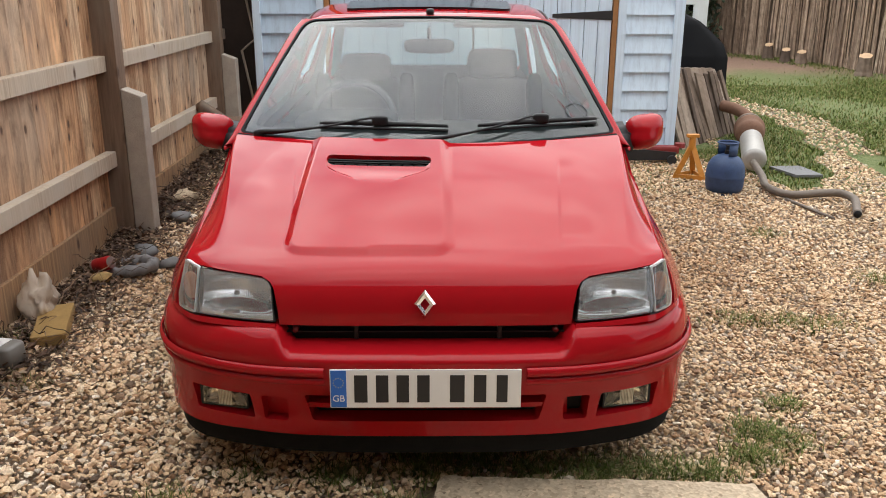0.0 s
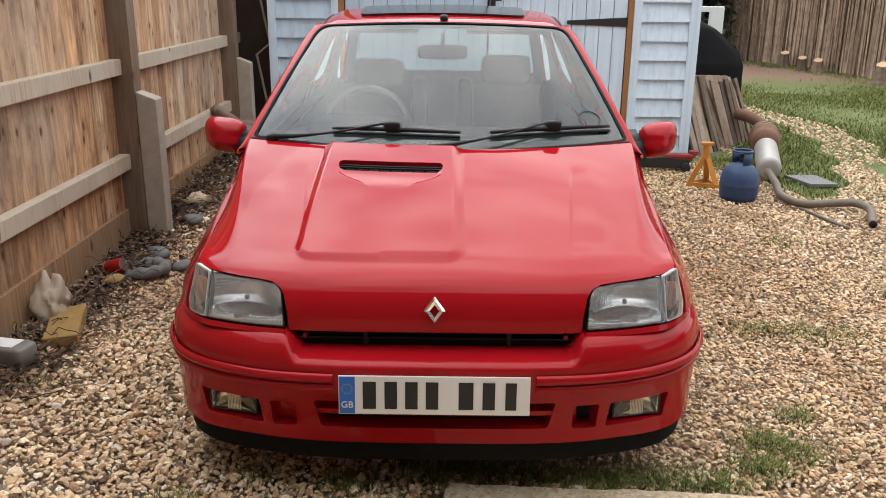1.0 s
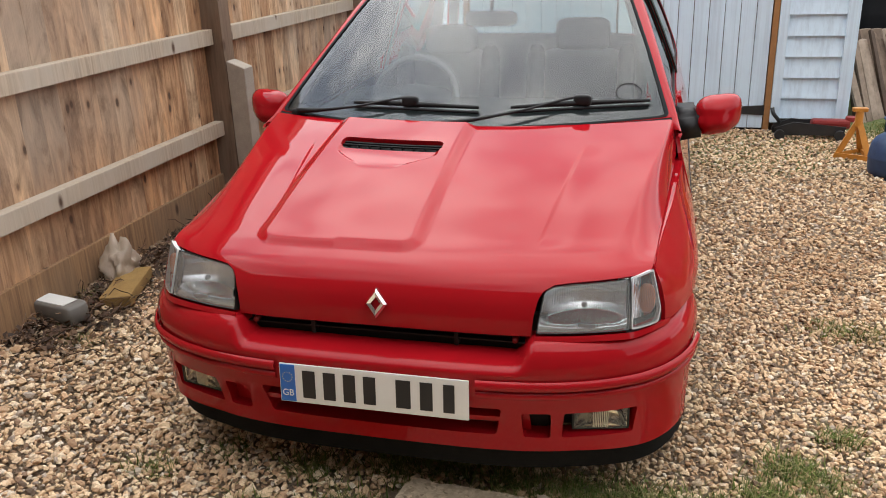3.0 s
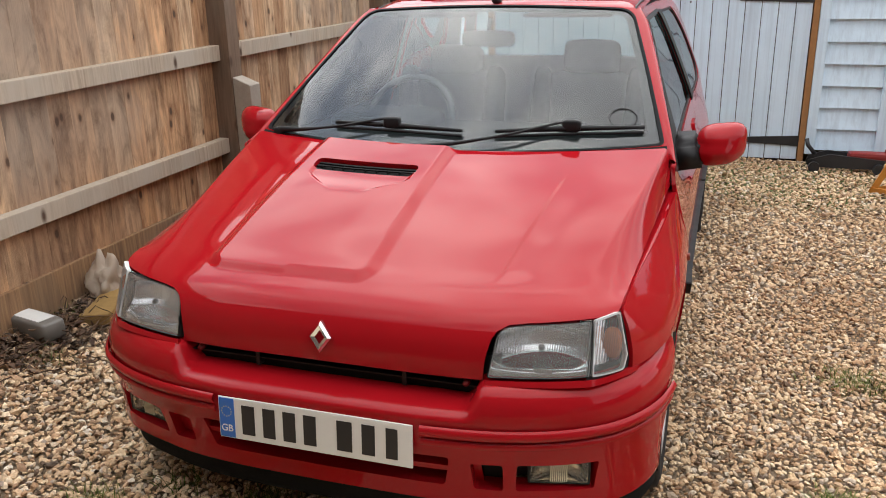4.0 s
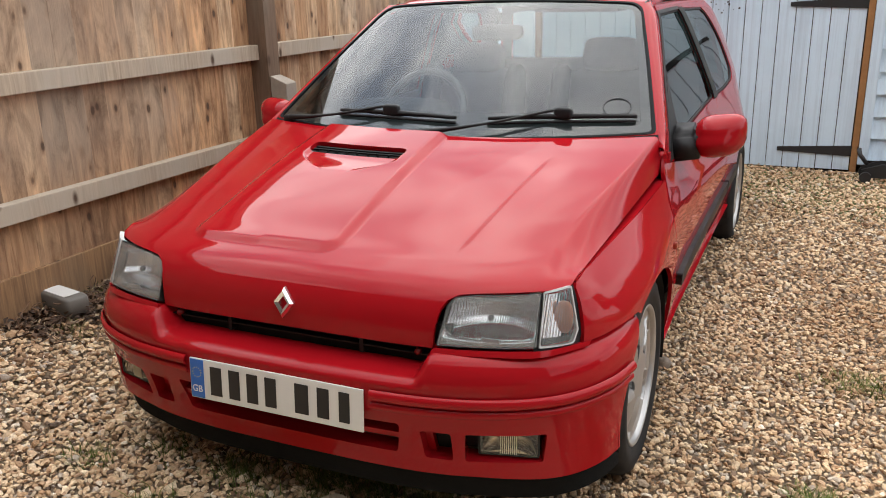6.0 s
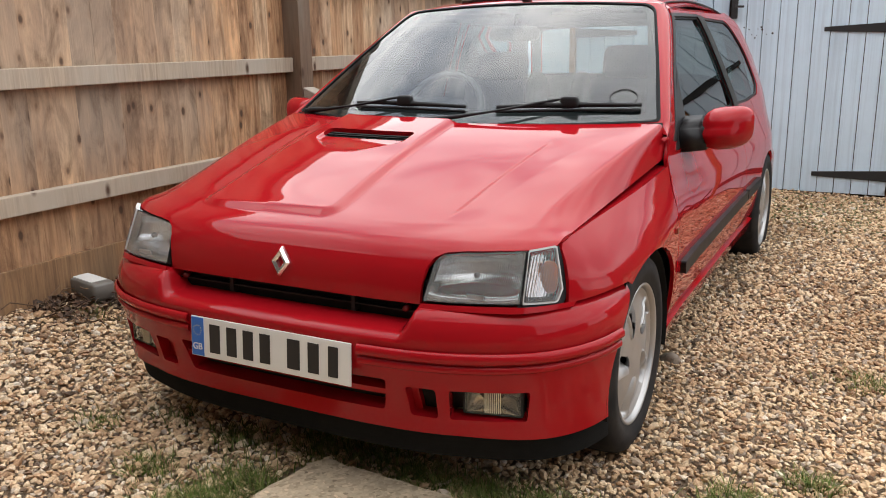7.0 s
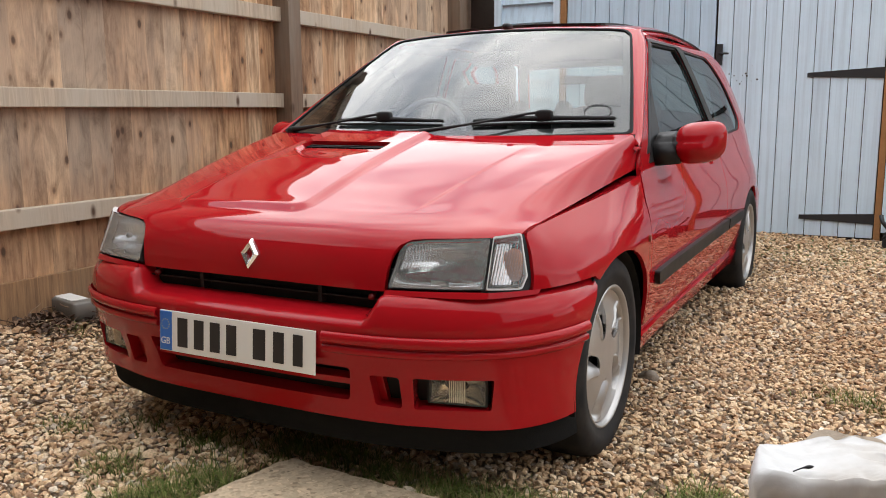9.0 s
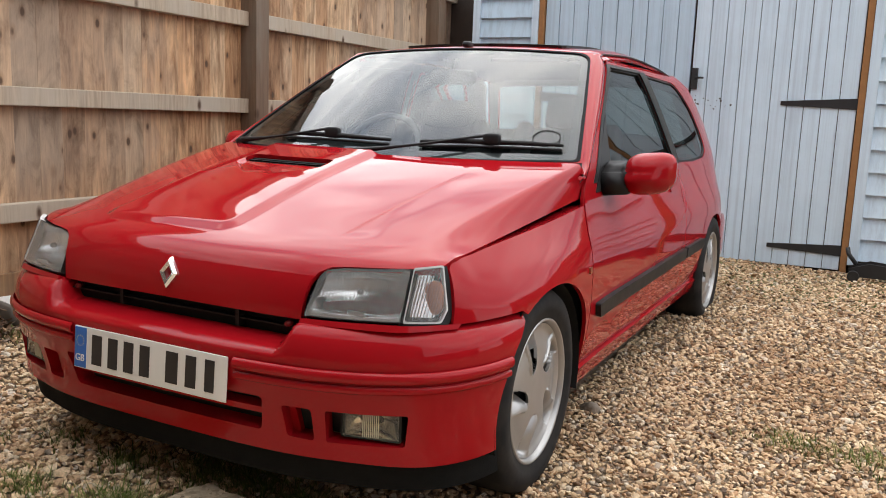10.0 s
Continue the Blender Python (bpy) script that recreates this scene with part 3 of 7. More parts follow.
def hood_map(x, s):
    ax = np.abs(x)
    y0, z0 = hood_y(s), hood_zc(s)
    r = smoothstep((y0 - 0.10) / 0.85)
    y = y0 + (1 - r) * 0.115 * (ax / 0.69) ** 4 + r * 0.165 * (ax / 0.72) ** 2
    xe = hood_edge(y0)
    band = 0.11 - 0.082 * r
    t = np.clip((ax - (xe - band)) / band, 0, 1.5)
    ye = y0 + (1 - r) * 0.115 + r * 0.175
    drop = np.maximum(0, z0 - 0.006 + 0.008 * r - (0.694 + 0.128 * (ye - 0.255)))
    z = z0 - (0.006 - 0.008 * r) * (ax / 0.7) ** 2 - drop * smoothstep((y0 - 0.12) / 0.1) * t**2.0
    # raised panel with the vent
    px, py = np.abs(x + 0.165) - 0.190, 0.245 - y0
    b = smoothstep((0.065 - np.minimum(np.maximum(px, py), 0) - np.hypot(np.maximum(px, 0), np.maximum(py, 0))) / np.where(x > -0.165, 0.046, 0.034))
    z = z + 0.0145 * b * (0.7 + 0.3 * r)
    # pressed lines
    xc = 0.387 + 0.13 * (y0 - 0.25)
    z = z - np.where(x < 0, 0.0013, 0.0024) * smoothstep((ax - xc) / 0.012) * (1 - smoothstep((ax - xc - 0.02) / 0.09)) * smoothstep((y0 - 0.22) / 0.08) * smoothstep((0.78 - y0) / 0.1)
    # ramp in front of the vent
    xr = np.abs(x + 0.166)
    half = 0.06 + 0.12 * smoothstep((y0 - 0.56) / 0.13)
    z = z - 0.009 * smoothstep((half - xr) / 0.022) * smoothstep((y0 - 0.565) / 0.13) * (1 - smoothstep((y0 - 0.72) / 0.02))
    return x, y, z


plan_w = curve1([0.0, 0.2, 0.3, 0.45, 0.65, 0.95, 1.3, 2.0, 2.6, 3.13, 3.35, 3.5, 3.6, 3.68], [0.55, 0.722, 0.772, 0.808, 0.824, 0.820, 0.812, 0.812, 0.816, 0.822, 0.812, 0.782, 0.73, 0.62])
side_o = curve1([0.10, 0.22, 0.30, 0.40, 0.50, 0.58, 0.64, 0.70, 0.80, 0.87, 1.00, 1.10, 1.20, 1.24, 1.27, 1.29], [-0.10, -0.045, -0.022, -0.006, 0.0, -0.001, -0.009, -0.026, -0.054, -0.070, -0.118, -0.158, -0.202, -0.222, -0.245, -0.268])


def side_map(y, z):
    return plan_w(y) + side_o(z), y, z


def mirror_pts(p):
    return [(-a, b) for a, b in p][::-1]


def both(name, outline, fmap, mat, parent, **kw):
    a = panel(name, outline, fmap, mat, parent, **kw)
    kw = dict(kw)
    kw["mirror"] = True
    b = panel(name, outline, fmap, mat, parent, **kw)
    return a, b


def arch(cy, y0, y1, n=18, cz=0.285, ry=0.315, rz=0.302):
    """Points of a wheel arch from angle y0 to y1 in degrees (0 is towards the rear)."""
    return [(cy + (ry + 0.022 * max(0.0, math.cos(radians(a)))) * math.cos(radians(a)) + 0.03 * max(0.0, math.sin(radians(2 * a))) ** 2 * (a < 90), cz + (rz + 0.014 * max(0.0, math.sin(radians(2 * a)))) * math.sin(radians(a))) for a in np.linspace(y0, y1, n)]


FWY, RWY = 0.655, 3.127
car = thing("car", "red three-door hatchback parked on the gravel drive", "car")


def gap_z(y):
    return 0.69 + 0.098 * smoothstep((y - 0.22) / 0.92)


# bumper plan and profile
BP = np.array([(0, -0.012), (0.2, -0.010), (0.34, -0.002), (0.45, 0.014), (0.55, 0.043), (0.64, 0.086), (0.71, 0.140), (0.765, 0.215), (0.800, 0.30), (0.819, 0.40), (0.826, 0.50)])
BA = np.concatenate([[0], np.cumsum(np.hypot(*np.diff(BP, axis=0).T))])
bum_x, bum_y = curve1(BA, BP[:, 0]), curve1(BA, BP[:, 1])
a_of_x = lambda x: np.sign(x) * np.interp(abs(x), BP[:, 0], BA)
bum_d = curve1([0.16, 0.215, 0.25, 0.27, 0.30, 0.36, 0.40, 0.415, 0.47], [-0.080, -0.052, -0.0445, -0.042, -0.036, -0.019, -0.004, 0, 0.0])


def bumper_map(a, s):
    aa = np.abs(a)
    x, y = bum_x(aa), bum_y(aa)
    e = 1e-3
    tx, ty = bum_x(aa + e) - bum_x(np.maximum(aa - e, 0)), bum_y(aa + e) - bum_y(np.maximum(aa - e, 0))
    l = np.hypot(tx, ty)
    nx, ny = ty / l * smoothstep(aa / 0.06), -tx / l
    t = np.clip((s - 0.47) / 0.12, 0, 1)
    ztop = 0.494 + 0.056 * smoothstep((x - 0.375) / 0.045)
    d = np.where(s < 0.47, bum_d(np.minimum(s, 0.47)) * (1 - 0.8 * smoothstep((x - 0.50) / 0.32)), -0.055 * (1 - np.cos(t * math.pi / 2)) - np.maximum(0, s - 0.59))
    z = np.where(s < 0.47, s, 0.47 + (ztop - 0.47) * np.sin(t * math.pi / 2) + 0.12 * np.maximum(0, s - 0.59))
    return (x + nx * d) * np.where(a < 0, -1, 1), y + ny * d, z


def a_end(z):
    q = 1 - ((min(z, 0.56) - 0.285) / 0.302) ** 2
    y = FWY - 0.315 * math.sqrt(max(q, 0.02))
    return float(np.interp(y, BP[:, 1], BA))


def wing_edge(y):
    """Half width and height of the bonnet's lower edge, over which the wing is cut."""
    y0 = np.linspace(0.10, 0.92, 60)
    xe, ye, ze = hood_map(hood_edge(y0), s_of_y(y0))
    return np.interp(y, ye, xe), np.interp(y, ye, ze)


def wing_map(y, z):
    x, _, _ = side_map(y, z)
    xe, ze = wing_edge(y)
    xs, _, _ = side_map(y, ze)
    zt = ze - wing_gap(y)
    k = np.clip((z - (zt - 0.155)) / 0.155, 0, 1.1) ** 1.3 * (1 - smoothstep((y - 1.02) / 0.06))
    return x + (xe + 0.004 + 0.014 * smoothstep((y - 0.30) / 0.5) - xs) * k, y, z


def wing_gap(y):
    """How far the wing lies below the bonnet's edge."""
    return 0.004 + 0.012 * smoothstep((y - 0.30) / 0.70)


def screen(u, v):
    """The windscreen: u across from -1 to 1, v up from 0 to 1."""
    x = u * (0.712 + (0.535 - 0.712) * v)
    y = (0.945 + 0.175 * u**2) * (1 - v) + (1.665 + 0.055 * u**2) * v
    z = (0.893 + 0.012 * u**2) * (1 - v) + (1.308 - 0.018 * u**2) * v + 0.03 * v * (1 - v)
    return x, y, z


def raised(f, d):
    """The surface f moved out by d along its normal."""
    def g(u, v):
        e = 1e-3
        p = np.stack(f(u, v), 1)
        n = np.cross(np.stack(f(u + e, v), 1) - np.stack(f(u - e, v), 1), np.stack(f(u, v + e), 1) - np.stack(f(u, v - e), 1))
        n /= np.linalg.norm(n, axis=1)[:, None]
        return tuple((p + n * d).T)
    return g


roof_z = curve1([1.66, 1.75, 1.95, 2.3, 2.7, 3.0, 3.15, 3.25], [1.306, 1.326, 1.346, 1.362, 1.352, 1.325, 1.30, 1.27])


def roof_map(x, y):
    ax = np.abs(x)
    yy = y + 0.06 * (ax / 0.55) ** 2 * (1 - smoothstep((y - 1.66) / 0.3))
    return x, yy, roof_z(y) - 0.022 * (ax / 0.55) ** 2 - 0.064 * np.clip((ax - 0.47) / 0.12, 0, 1.2) ** 2


lamp_y = curve1([0.38, 0.41, 0.5, 0.6, 0.645, 0.68, 0.715, 0.74], [0.060, 0.065, 0.079, 0.105, 0.124, 0.157, 0.203, 0.24])


def lamp_map(x, z):
    return x, lamp_y(x) + (z - 0.563) * 0.50, z


def smooth_path(pts, n=8):
    """Points of a soft curve through the given ones."""
    p = [np.array(q, float) for q in pts]
    p = [2 * p[0] - p[1]] + p + [2 * p[-1] - p[-2]]
    out = []
    for a, b, c, d in zip(p, p[1:], p[2:], p[3:]):
        for i in range(n):
            t = i / n
            out.append(0.5 * (2 * b + (c - a) * t + (2 * a - 5 * b + 4 * c - d) * t**2 + (3 * b - a - 3 * c + d) * t**3))
    return out + [p[-2]]


def pad(bm, centre, size, power=0.35, turn=None, cuts=10):
    """A cushion-like box with soft edges."""
    r = bmesh.ops.create_uvsphere(bm, u_segments=cuts * 2, v_segments=cuts, radius=1.0)
    for v in r["verts"]:
        q = Vector([math.copysign(abs(c) ** power, c) * s / 2 for c, s in zip(v.co, size)])
        if turn:
            q = turn @ q
        v.co = Vector(centre) + q
    return bm


def letters(name, text, size, at, rot, mat, parent):
    """Flat raised letters in the built-in font."""
    cu = bpy.data.curves.new(name, "FONT")
    cu.body, cu.size, cu.align_x, cu.align_y, cu.extrude = text, size, "CENTER", "CENTER", 0.0006
    tmp = bpy.data.objects.new(name, cu)
    scene.collection.objects.link(tmp)
    me = bpy.data.meshes.new_from_object(tmp.evaluated_get(bpy.context.evaluated_depsgraph_get()))
    bpy.data.objects.remove(tmp)
    me.materials.clear()
    me.materials.append(mat)
    ob = new(name, me)
    ob.matrix_basis = pose(*at, *rot)
    ob.parent = parent
    return ob


def make_lens(name, tint, across, strength=0.6, ior=1.6):
    """Fluted lamp glass."""
    m = make_glass(name, tint, ior)
    v = coords_raw(m, across)
    w = m.node_tree.nodes.new("ShaderNodeTexWave")
    w.inputs["Scale"].default_value = 1.0
    b = m.node_tree.nodes.new("ShaderNodeBump")
    b.inputs["Strength"].default_value, b.inputs["Distance"].default_value = strength, 0.004
    m.node_tree.links.new(v, w.inputs["Vector"])
    m.node_tree.links.new(w.outputs["Fac"], b.inputs["Height"])
    for n in m.node_tree.nodes:
        if n.bl_idname in ("ShaderNodeBsdfGlossy", "ShaderNodeFresnel"):
            m.node_tree.links.new(b.outputs["Normal"], n.inputs["Normal"])
        if n.bl_idname == "ShaderNodeBsdfGlossy":
            n.inputs["Roughness"].default_value = 0.08
    return m


def coords_raw(m, scale):
    t = m.node_tree.nodes.new("ShaderNodeTexCoord")
    mp = m.node_tree.nodes.new("ShaderNodeMapping")
    mp.inputs["Scale"].default_value = scale
    m.node_tree.links.new(t.outputs["Object"], mp.inputs["Vector"])
    return mp.outputs["Vector"]


def make_reflector(name, across, rough=0.12):
    m = material(name, (0.95, 0.95, 0.95), rough, 1.0)
    v = coords_raw(m, across)
    w = m.node_tree.nodes.new("ShaderNodeTexWave")
    w.inputs["Scale"].default_value = 1.0
    m.node_tree.links.new(v, w.inputs["Vector"])
    bump(m, w.outputs["Fac"], 0.16, 0.003)
    return m


def flute(m, low, high, across):
    """Milky ribs moulded into lamp glass: bands that scatter more and less light."""
    t = m.node_tree
    out = [n for n in t.nodes if n.bl_idname == "ShaderNodeOutputMaterial"][0]
    last = out.inputs["Surface"].links[0].from_socket
    df = t.nodes.new("ShaderNodeBsdfDiffuse")
    df.inputs["Color"].default_value = (0.82, 0.83, 0.82, 1)
    mx = t.nodes.new("ShaderNodeMixShader")
    w = t.nodes.new("ShaderNodeTexWave")
    w.inputs["Scale"].default_value, w.inputs["Distortion"].default_value, w.inputs["Detail Scale"].default_value = 1.0, 0.5, 0.4
    nz = t.nodes.new("ShaderNodeTexNoise")
    nz.inputs["Scale"].default_value, nz.inputs["Detail"].default_value = 16.0, 3.0
    t.links.new(coords_raw(m, across), w.inputs["Vector"])
    t.links.new(coords_raw(m, (1, 1, 1.8)), nz.inputs["Vector"])
    mu = t.nodes.new("ShaderNodeMath")
    mu.operation = "MULTIPLY"
    t.links.new(w.outputs["Fac"], mu.inputs[0])
    t.links.new(nz.outputs["Fac"], mu.inputs[1])
    mr = t.nodes.new("ShaderNodeMapRange")
    mr.inputs["From Min"].default_value, mr.inputs["From Max"].default_value = 0.0, 0.62
    mr.inputs["To Min"].default_value, mr.inputs["To Max"].default_value = low, high
    t.links.new(mu.outputs[0], mr.inputs["Value"])
    t.links.new(mr.outputs["Result"], mx.inputs[0])
    t.links.new(last, mx.inputs[1])
    t.links.new(df.outputs[0], mx.inputs[2])
    t.links.new(mx.outputs[0], out.inputs["Surface"])


LENS = make_lens("headlamp_glass", (0.97, 0.98, 0.98), (56, 0, 0), 0.28, 1.62)
flute(LENS, 0.05, 0.27, (56, 0, 0))
FOGLENS = make_lens("fog_glass", (0.88, 0.84, 0.74), (4, 0, 0), 0.2, 1.5)
film(FOGLENS, 0.06)
INDLENS = make_lens("indicator_glass", (0.93, 0.90, 0.88), (70, 0, 0), 0.5, 1.45)
flute(INDLENS, 0.04, 0.24, (70, 0, 0))
REFL = make_reflector("lamp_reflector", (56, 0, 0), 0.14)
CHROME = material("chrome", (0.80, 0.80, 0.82), 0.12, 1.0)
AMBER = material("amber_plastic", (0.72, 0.25, 0.11), 0.4)
REPEATER = material("dull_amber", (0.22, 0.045, 0.02), 0.3)
REDPLASTIC = material("red_plastic", (0.16, 0.008, 0.009), 0.35)
PLATEWHITE = make_plain("plate_white", (0.74, 0.73, 0.70), 0.4, 14.0, 0.03, 0.03)
PLATEBLUE = material("plate_blue", (0.02, 0.13, 0.48), 0.4)
INK = material("black_ink", (0.012, 0.012, 0.014), 0.45)
CLOTH = make_plain("grey_seat_cloth", (0.030, 0.032, 0.036), 0.95, 30.0, 0.2, 0.4)
LIGHTCLOTH = make_plain("pale_grey_cloth", (0.11, 0.11, 0.115), 0.95, 30.0, 0.1, 0.3)
DASH = make_plain("dashboard_plastic", (0.040, 0.042, 0.046), 0.7, 40.0, 0.15, 0.3)
LIP = make_plain("chin_plastic", (0.011, 0.011, 0.011), 0.9, 18.0, 0.3, 0.3)
bsdf(LIP).inputs["Specular IOR Level"].default_value = 0.1


def dust(m, amount):
    """Dull film with streaks on plastic and rubber."""
    v = coords(m)
    a = noise_fac(m, v, 11.0, 6.0, 0.65)
    base = tuple(bsdf(m).inputs["Base Color"].default_value)[:3]
    f = ramp(m, a, [(0.42, (0, 0, 0)), (0.75, (amount,) * 3)]).outputs["Color"]
    paint_colour(m, mixc(m, f, base, (0.22, 0.18, 0.14)))


dust(RUBBER, 0.10)
dust(TRIM, 0.12)


def build_body():
    # bonnet
    right = [(0.03, 0.0), (0.404, 0.0), (0.408, s_of_z(0.60)), (0.418, s_of_z(0.645)), (0.430, s_of_z(0.664)), (0.455, s_of_z(0.675)), (0.50, s_of_z(0.679)), (0.64, s_of_y(0.116)), (0.688, s_of_y(0.120))]
    right += [(float(hood_edge(y)), float(s_of_y(y))) for y in np.linspace(0.14, 0.90, 18)]
    right += [(0.748, HS[-1] - 0.006), (0.735, HS[-1])]
    outline = right + mirror_pts(right)
    slot = rounded([(-0.345, s_of_y(0.708)), (0.013, s_of_y(0.708)), (0.013, s_of_y(0.768)), (-0.345, s_of_y(0.768))], 0.025)
    bonnet = panel("bonnet", outline, hood_map, RED, car, holes=[slot], step=0.0072, edge_step=0.008, thick=0.016, well=0.02)
    # near-black sheet and slats carry the shade inside the vent
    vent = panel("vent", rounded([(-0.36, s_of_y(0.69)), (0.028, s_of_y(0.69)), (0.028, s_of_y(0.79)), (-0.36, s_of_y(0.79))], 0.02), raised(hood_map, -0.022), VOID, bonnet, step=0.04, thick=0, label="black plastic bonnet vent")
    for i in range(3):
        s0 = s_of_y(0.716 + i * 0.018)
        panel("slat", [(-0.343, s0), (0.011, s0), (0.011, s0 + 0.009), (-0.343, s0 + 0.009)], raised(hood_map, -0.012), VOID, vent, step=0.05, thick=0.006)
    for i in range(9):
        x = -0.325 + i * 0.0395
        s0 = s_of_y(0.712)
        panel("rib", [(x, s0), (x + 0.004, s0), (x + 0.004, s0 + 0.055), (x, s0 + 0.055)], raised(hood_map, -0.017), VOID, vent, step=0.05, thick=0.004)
    # badge: a plain chrome diamond ring
    bm = bmesh.new()
    ring = [[bm.verts.new((k * a, y, k * b)) for a, b in ((0, 0.040), (0.030, 0.0), (0, -0.040), (-0.030, 0.0))] for k, y in ((1.04, 0.002), (1.0, -0.006), (0.78, -0.013), (0.44, -0.008), (0.40, 0.002))]
    for p, q in zip(ring, ring[1:]):
        for i in range(4):
            bm.faces.new((p[i], p[(i + 1) % 4], q[(i + 1) % 4], q[i]))
    bmesh.ops.recalc_face_normals(bm, faces=bm.faces)
    b = part("badge", bm, CHROME, bonnet, "chrome diamond badge")
    b.matrix_basis = pose(-0.002, 0.0655, 0.615, -13, 0, 0)
    # front wings
    ys = np.linspace(0.262, 1.07, 18)
    top = [(float(y), float(wing_edge(y)[1] - wing_gap(y))) for y in ys]
    wing = [(0.222, 0.556), (0.250, 0.680)] + top + [(1.082, 0.848), (1.036, 0.80), (1.008, 0.70), (1.0, 0.27)] + arch(FWY, -3, 122) + [(0.46, 0.556)]
    wings = both("front_wing", wing, wing_map, RED, car, step=0.022, edge_step=0.012)

    def flange(y, k):
        zt = wing_edge(y)[1] - wing_gap(y)
        return wing_map(y, zt)[0] - 0.002 - 0.05 * k, y, zt - 0.002 - 0.006 * k

    for mir, w in zip((False, True), wings):
        panel("flange", [(0.27, 0.0), (1.06, 0.0), (1.06, 1.0), (0.27, 1.0)], flange, RED, w, step=0.03, thick=0, mirror=mir)
    # doors
    door = [(1.006, 0.275), (1.013, 0.70), (1.041, 0.80), (1.088, 0.85), (1.30, 0.975), (1.55, 1.12), (1.77, 1.25), (1.87, 1.286), (2.31, 1.286), (2.40, 1.0), (2.425, 0.85), (2.405, 0.275)]
    win = rounded([(1.20, 0.838), (1.46, 1.038), (1.805, 1.250), (2.272, 1.254), (2.355, 0.95), (2.375, 0.868)], [0.02, 0.0, 0.06, 0.015, 0, 0.02])
    doors = both("door", door, side_map, RED, car, holes=[win], step=0.03, well=0.008)
    # rear quarters
    q = [(2.411, 0.275), (2.431, 0.85), (2.406, 1.0), (2.316, 1.286), (3.05, 1.286), (3.22, 1.22), (3.36, 1.06), (3.48, 0.90), (3.55, 0.80), (3.58, 0.55), (3.45, 0.50)] + arch(RWY, 40, 183, cz=0.272)
    qw = rounded([(2.355, 1.255), (2.432, 0.95), (2.455, 0.866), (2.75, 0.862), (3.05, 0.876), (3.145, 0.925), (3.10, 1.09), (2.97, 1.20), (2.87, 1.243)], [0.015, 0, 0.02, 0, 0.05, 0.05, 0.08, 0.06, 0.03])
    quarters = both("rear_quarter", q, side_map, RED, car, holes=[qw], step=0.035, well=0.02)
    inset = lambda d: (lambda y, z: (side_map(y, z)[0] - d, y, z))
    pillar_trim = [(2.262, 1.258), (2.362, 1.258), (2.402, 1.10), (2.440, 0.95), (2.462, 0.862), (2.362, 0.860), (2.342, 0.95)]
    strip = rounded([(1.085, 0.418), (2.395, 0.434), (2.395, 0.482), (1.06, 0.466)], 0.012)
    strip2 = rounded([(2.418, 0.434), (2.80, 0.440), (2.80, 0.486), (2.418, 0.482)], 0.012)
    for k, (dr, qu) in enumerate(zip(doors, quarters)):
        mir = k == 1
        panel("side_window", win, inset(0.010), SIDEGLASS, dr, step=0.08, thick=0, mirror=mir)
        panel("window_seal", win, inset(0.006), BLACK, dr, holes=[rounded(np.array(win)[::1] * 0.955 + np.array(win).mean(0) * 0.045, 0.0)], step=0.05, thick=0.006, mirror=mir, label="black rubber seal")
        panel("frame_lining", [(1.041, 0.80), (1.088, 0.85), (1.30, 0.975), (1.55, 1.12), (1.77, 1.25), (1.87, 1.286), (2.31, 1.286), (2.40, 1.0), (2.425, 0.85), (2.42, 0.80)], inset(0.016), DASH, dr, holes=[win], step=0.08, thick=0, mirror=mir, label="dark inner trim")
        panel("quarter_lining", [(2.431, 0.80), (2.431, 0.85), (2.406, 1.0), (2.316, 1.286), (3.05, 1.286), (3.22, 1.22), (3.36, 1.06), (3.48, 0.90), (3.5, 0.80)], inset(0.016), DASH, qu, holes=[qw], step=0.08, thick=0, mirror=mir, label="dark inner trim")
        panel("pillar_cover", pillar_trim, raised(side_map, 0.004), TRIM, qu, step=0.05, thick=0.006, mirror=mir, label="black plastic pillar cover")
        panel("quarter_window", qw, inset(0.008), SIDEGLASS, qu, step=0.08, thick=0, mirror=mir)
        panel("window_seal", qw, inset(0.004), BLACK, qu, holes=[np.array(qw) * 0.95 + np.array(qw).mean(0) * 0.05], step=0.05, thick=0.005, mirror=mir, label="black rubber seal")
        panel("rubbing_strip", strip, raised(side_map, 0.018), TRIM, dr, step=0.03, thick=0.02, mirror=mir, label="grey-black rubbing strip")
        panel("rubbing_strip", strip2, raised(side_map, 0.018), TRIM, qu, step=0.03, thick=0.02, mirror=mir, label="grey-black rubbing strip")
        panel("corner_cover", rounded([(1.172, 0.806), (1.345, 0.948), (1.52, 1.072), (1.44, 0.97), (1.40, 0.90), (1.395, 0.812)], [0.01, 0, 0.01, 0.03, 0.02, 0.01]), raised(side_map, 0.003), BLACK, dr, step=0.04, thick=0.012, mirror=mir, label="black mirror corner")
        panel("frame_trim", [(1.165, 0.838), (1.447, 1.048), (1.79, 1.260), (2.28, 1.264), (2.275, 1.252), (1.81, 1.248), (1.46, 1.037), (1.205, 0.838)], raised(side_map, 0.003), BLACK, dr, step=0.03, thick=0.006, mirror=mir, label="black window frame trim")
        panel("door_handle", rounded([(2.20, 0.745), (2.34, 0.748), (2.34, 0.785), (2.20, 0.782)], 0.012), raised(side_map, 0.008), RED, dr, step=0.03, thick=0.012, mirror=mir)
        # door mirror
        sx = -1 if mir else 1
        bm = bmesh.new()
        r = bmesh.ops.create_uvsphere(bm, u_segments=28, v_segments=16, radius=1)
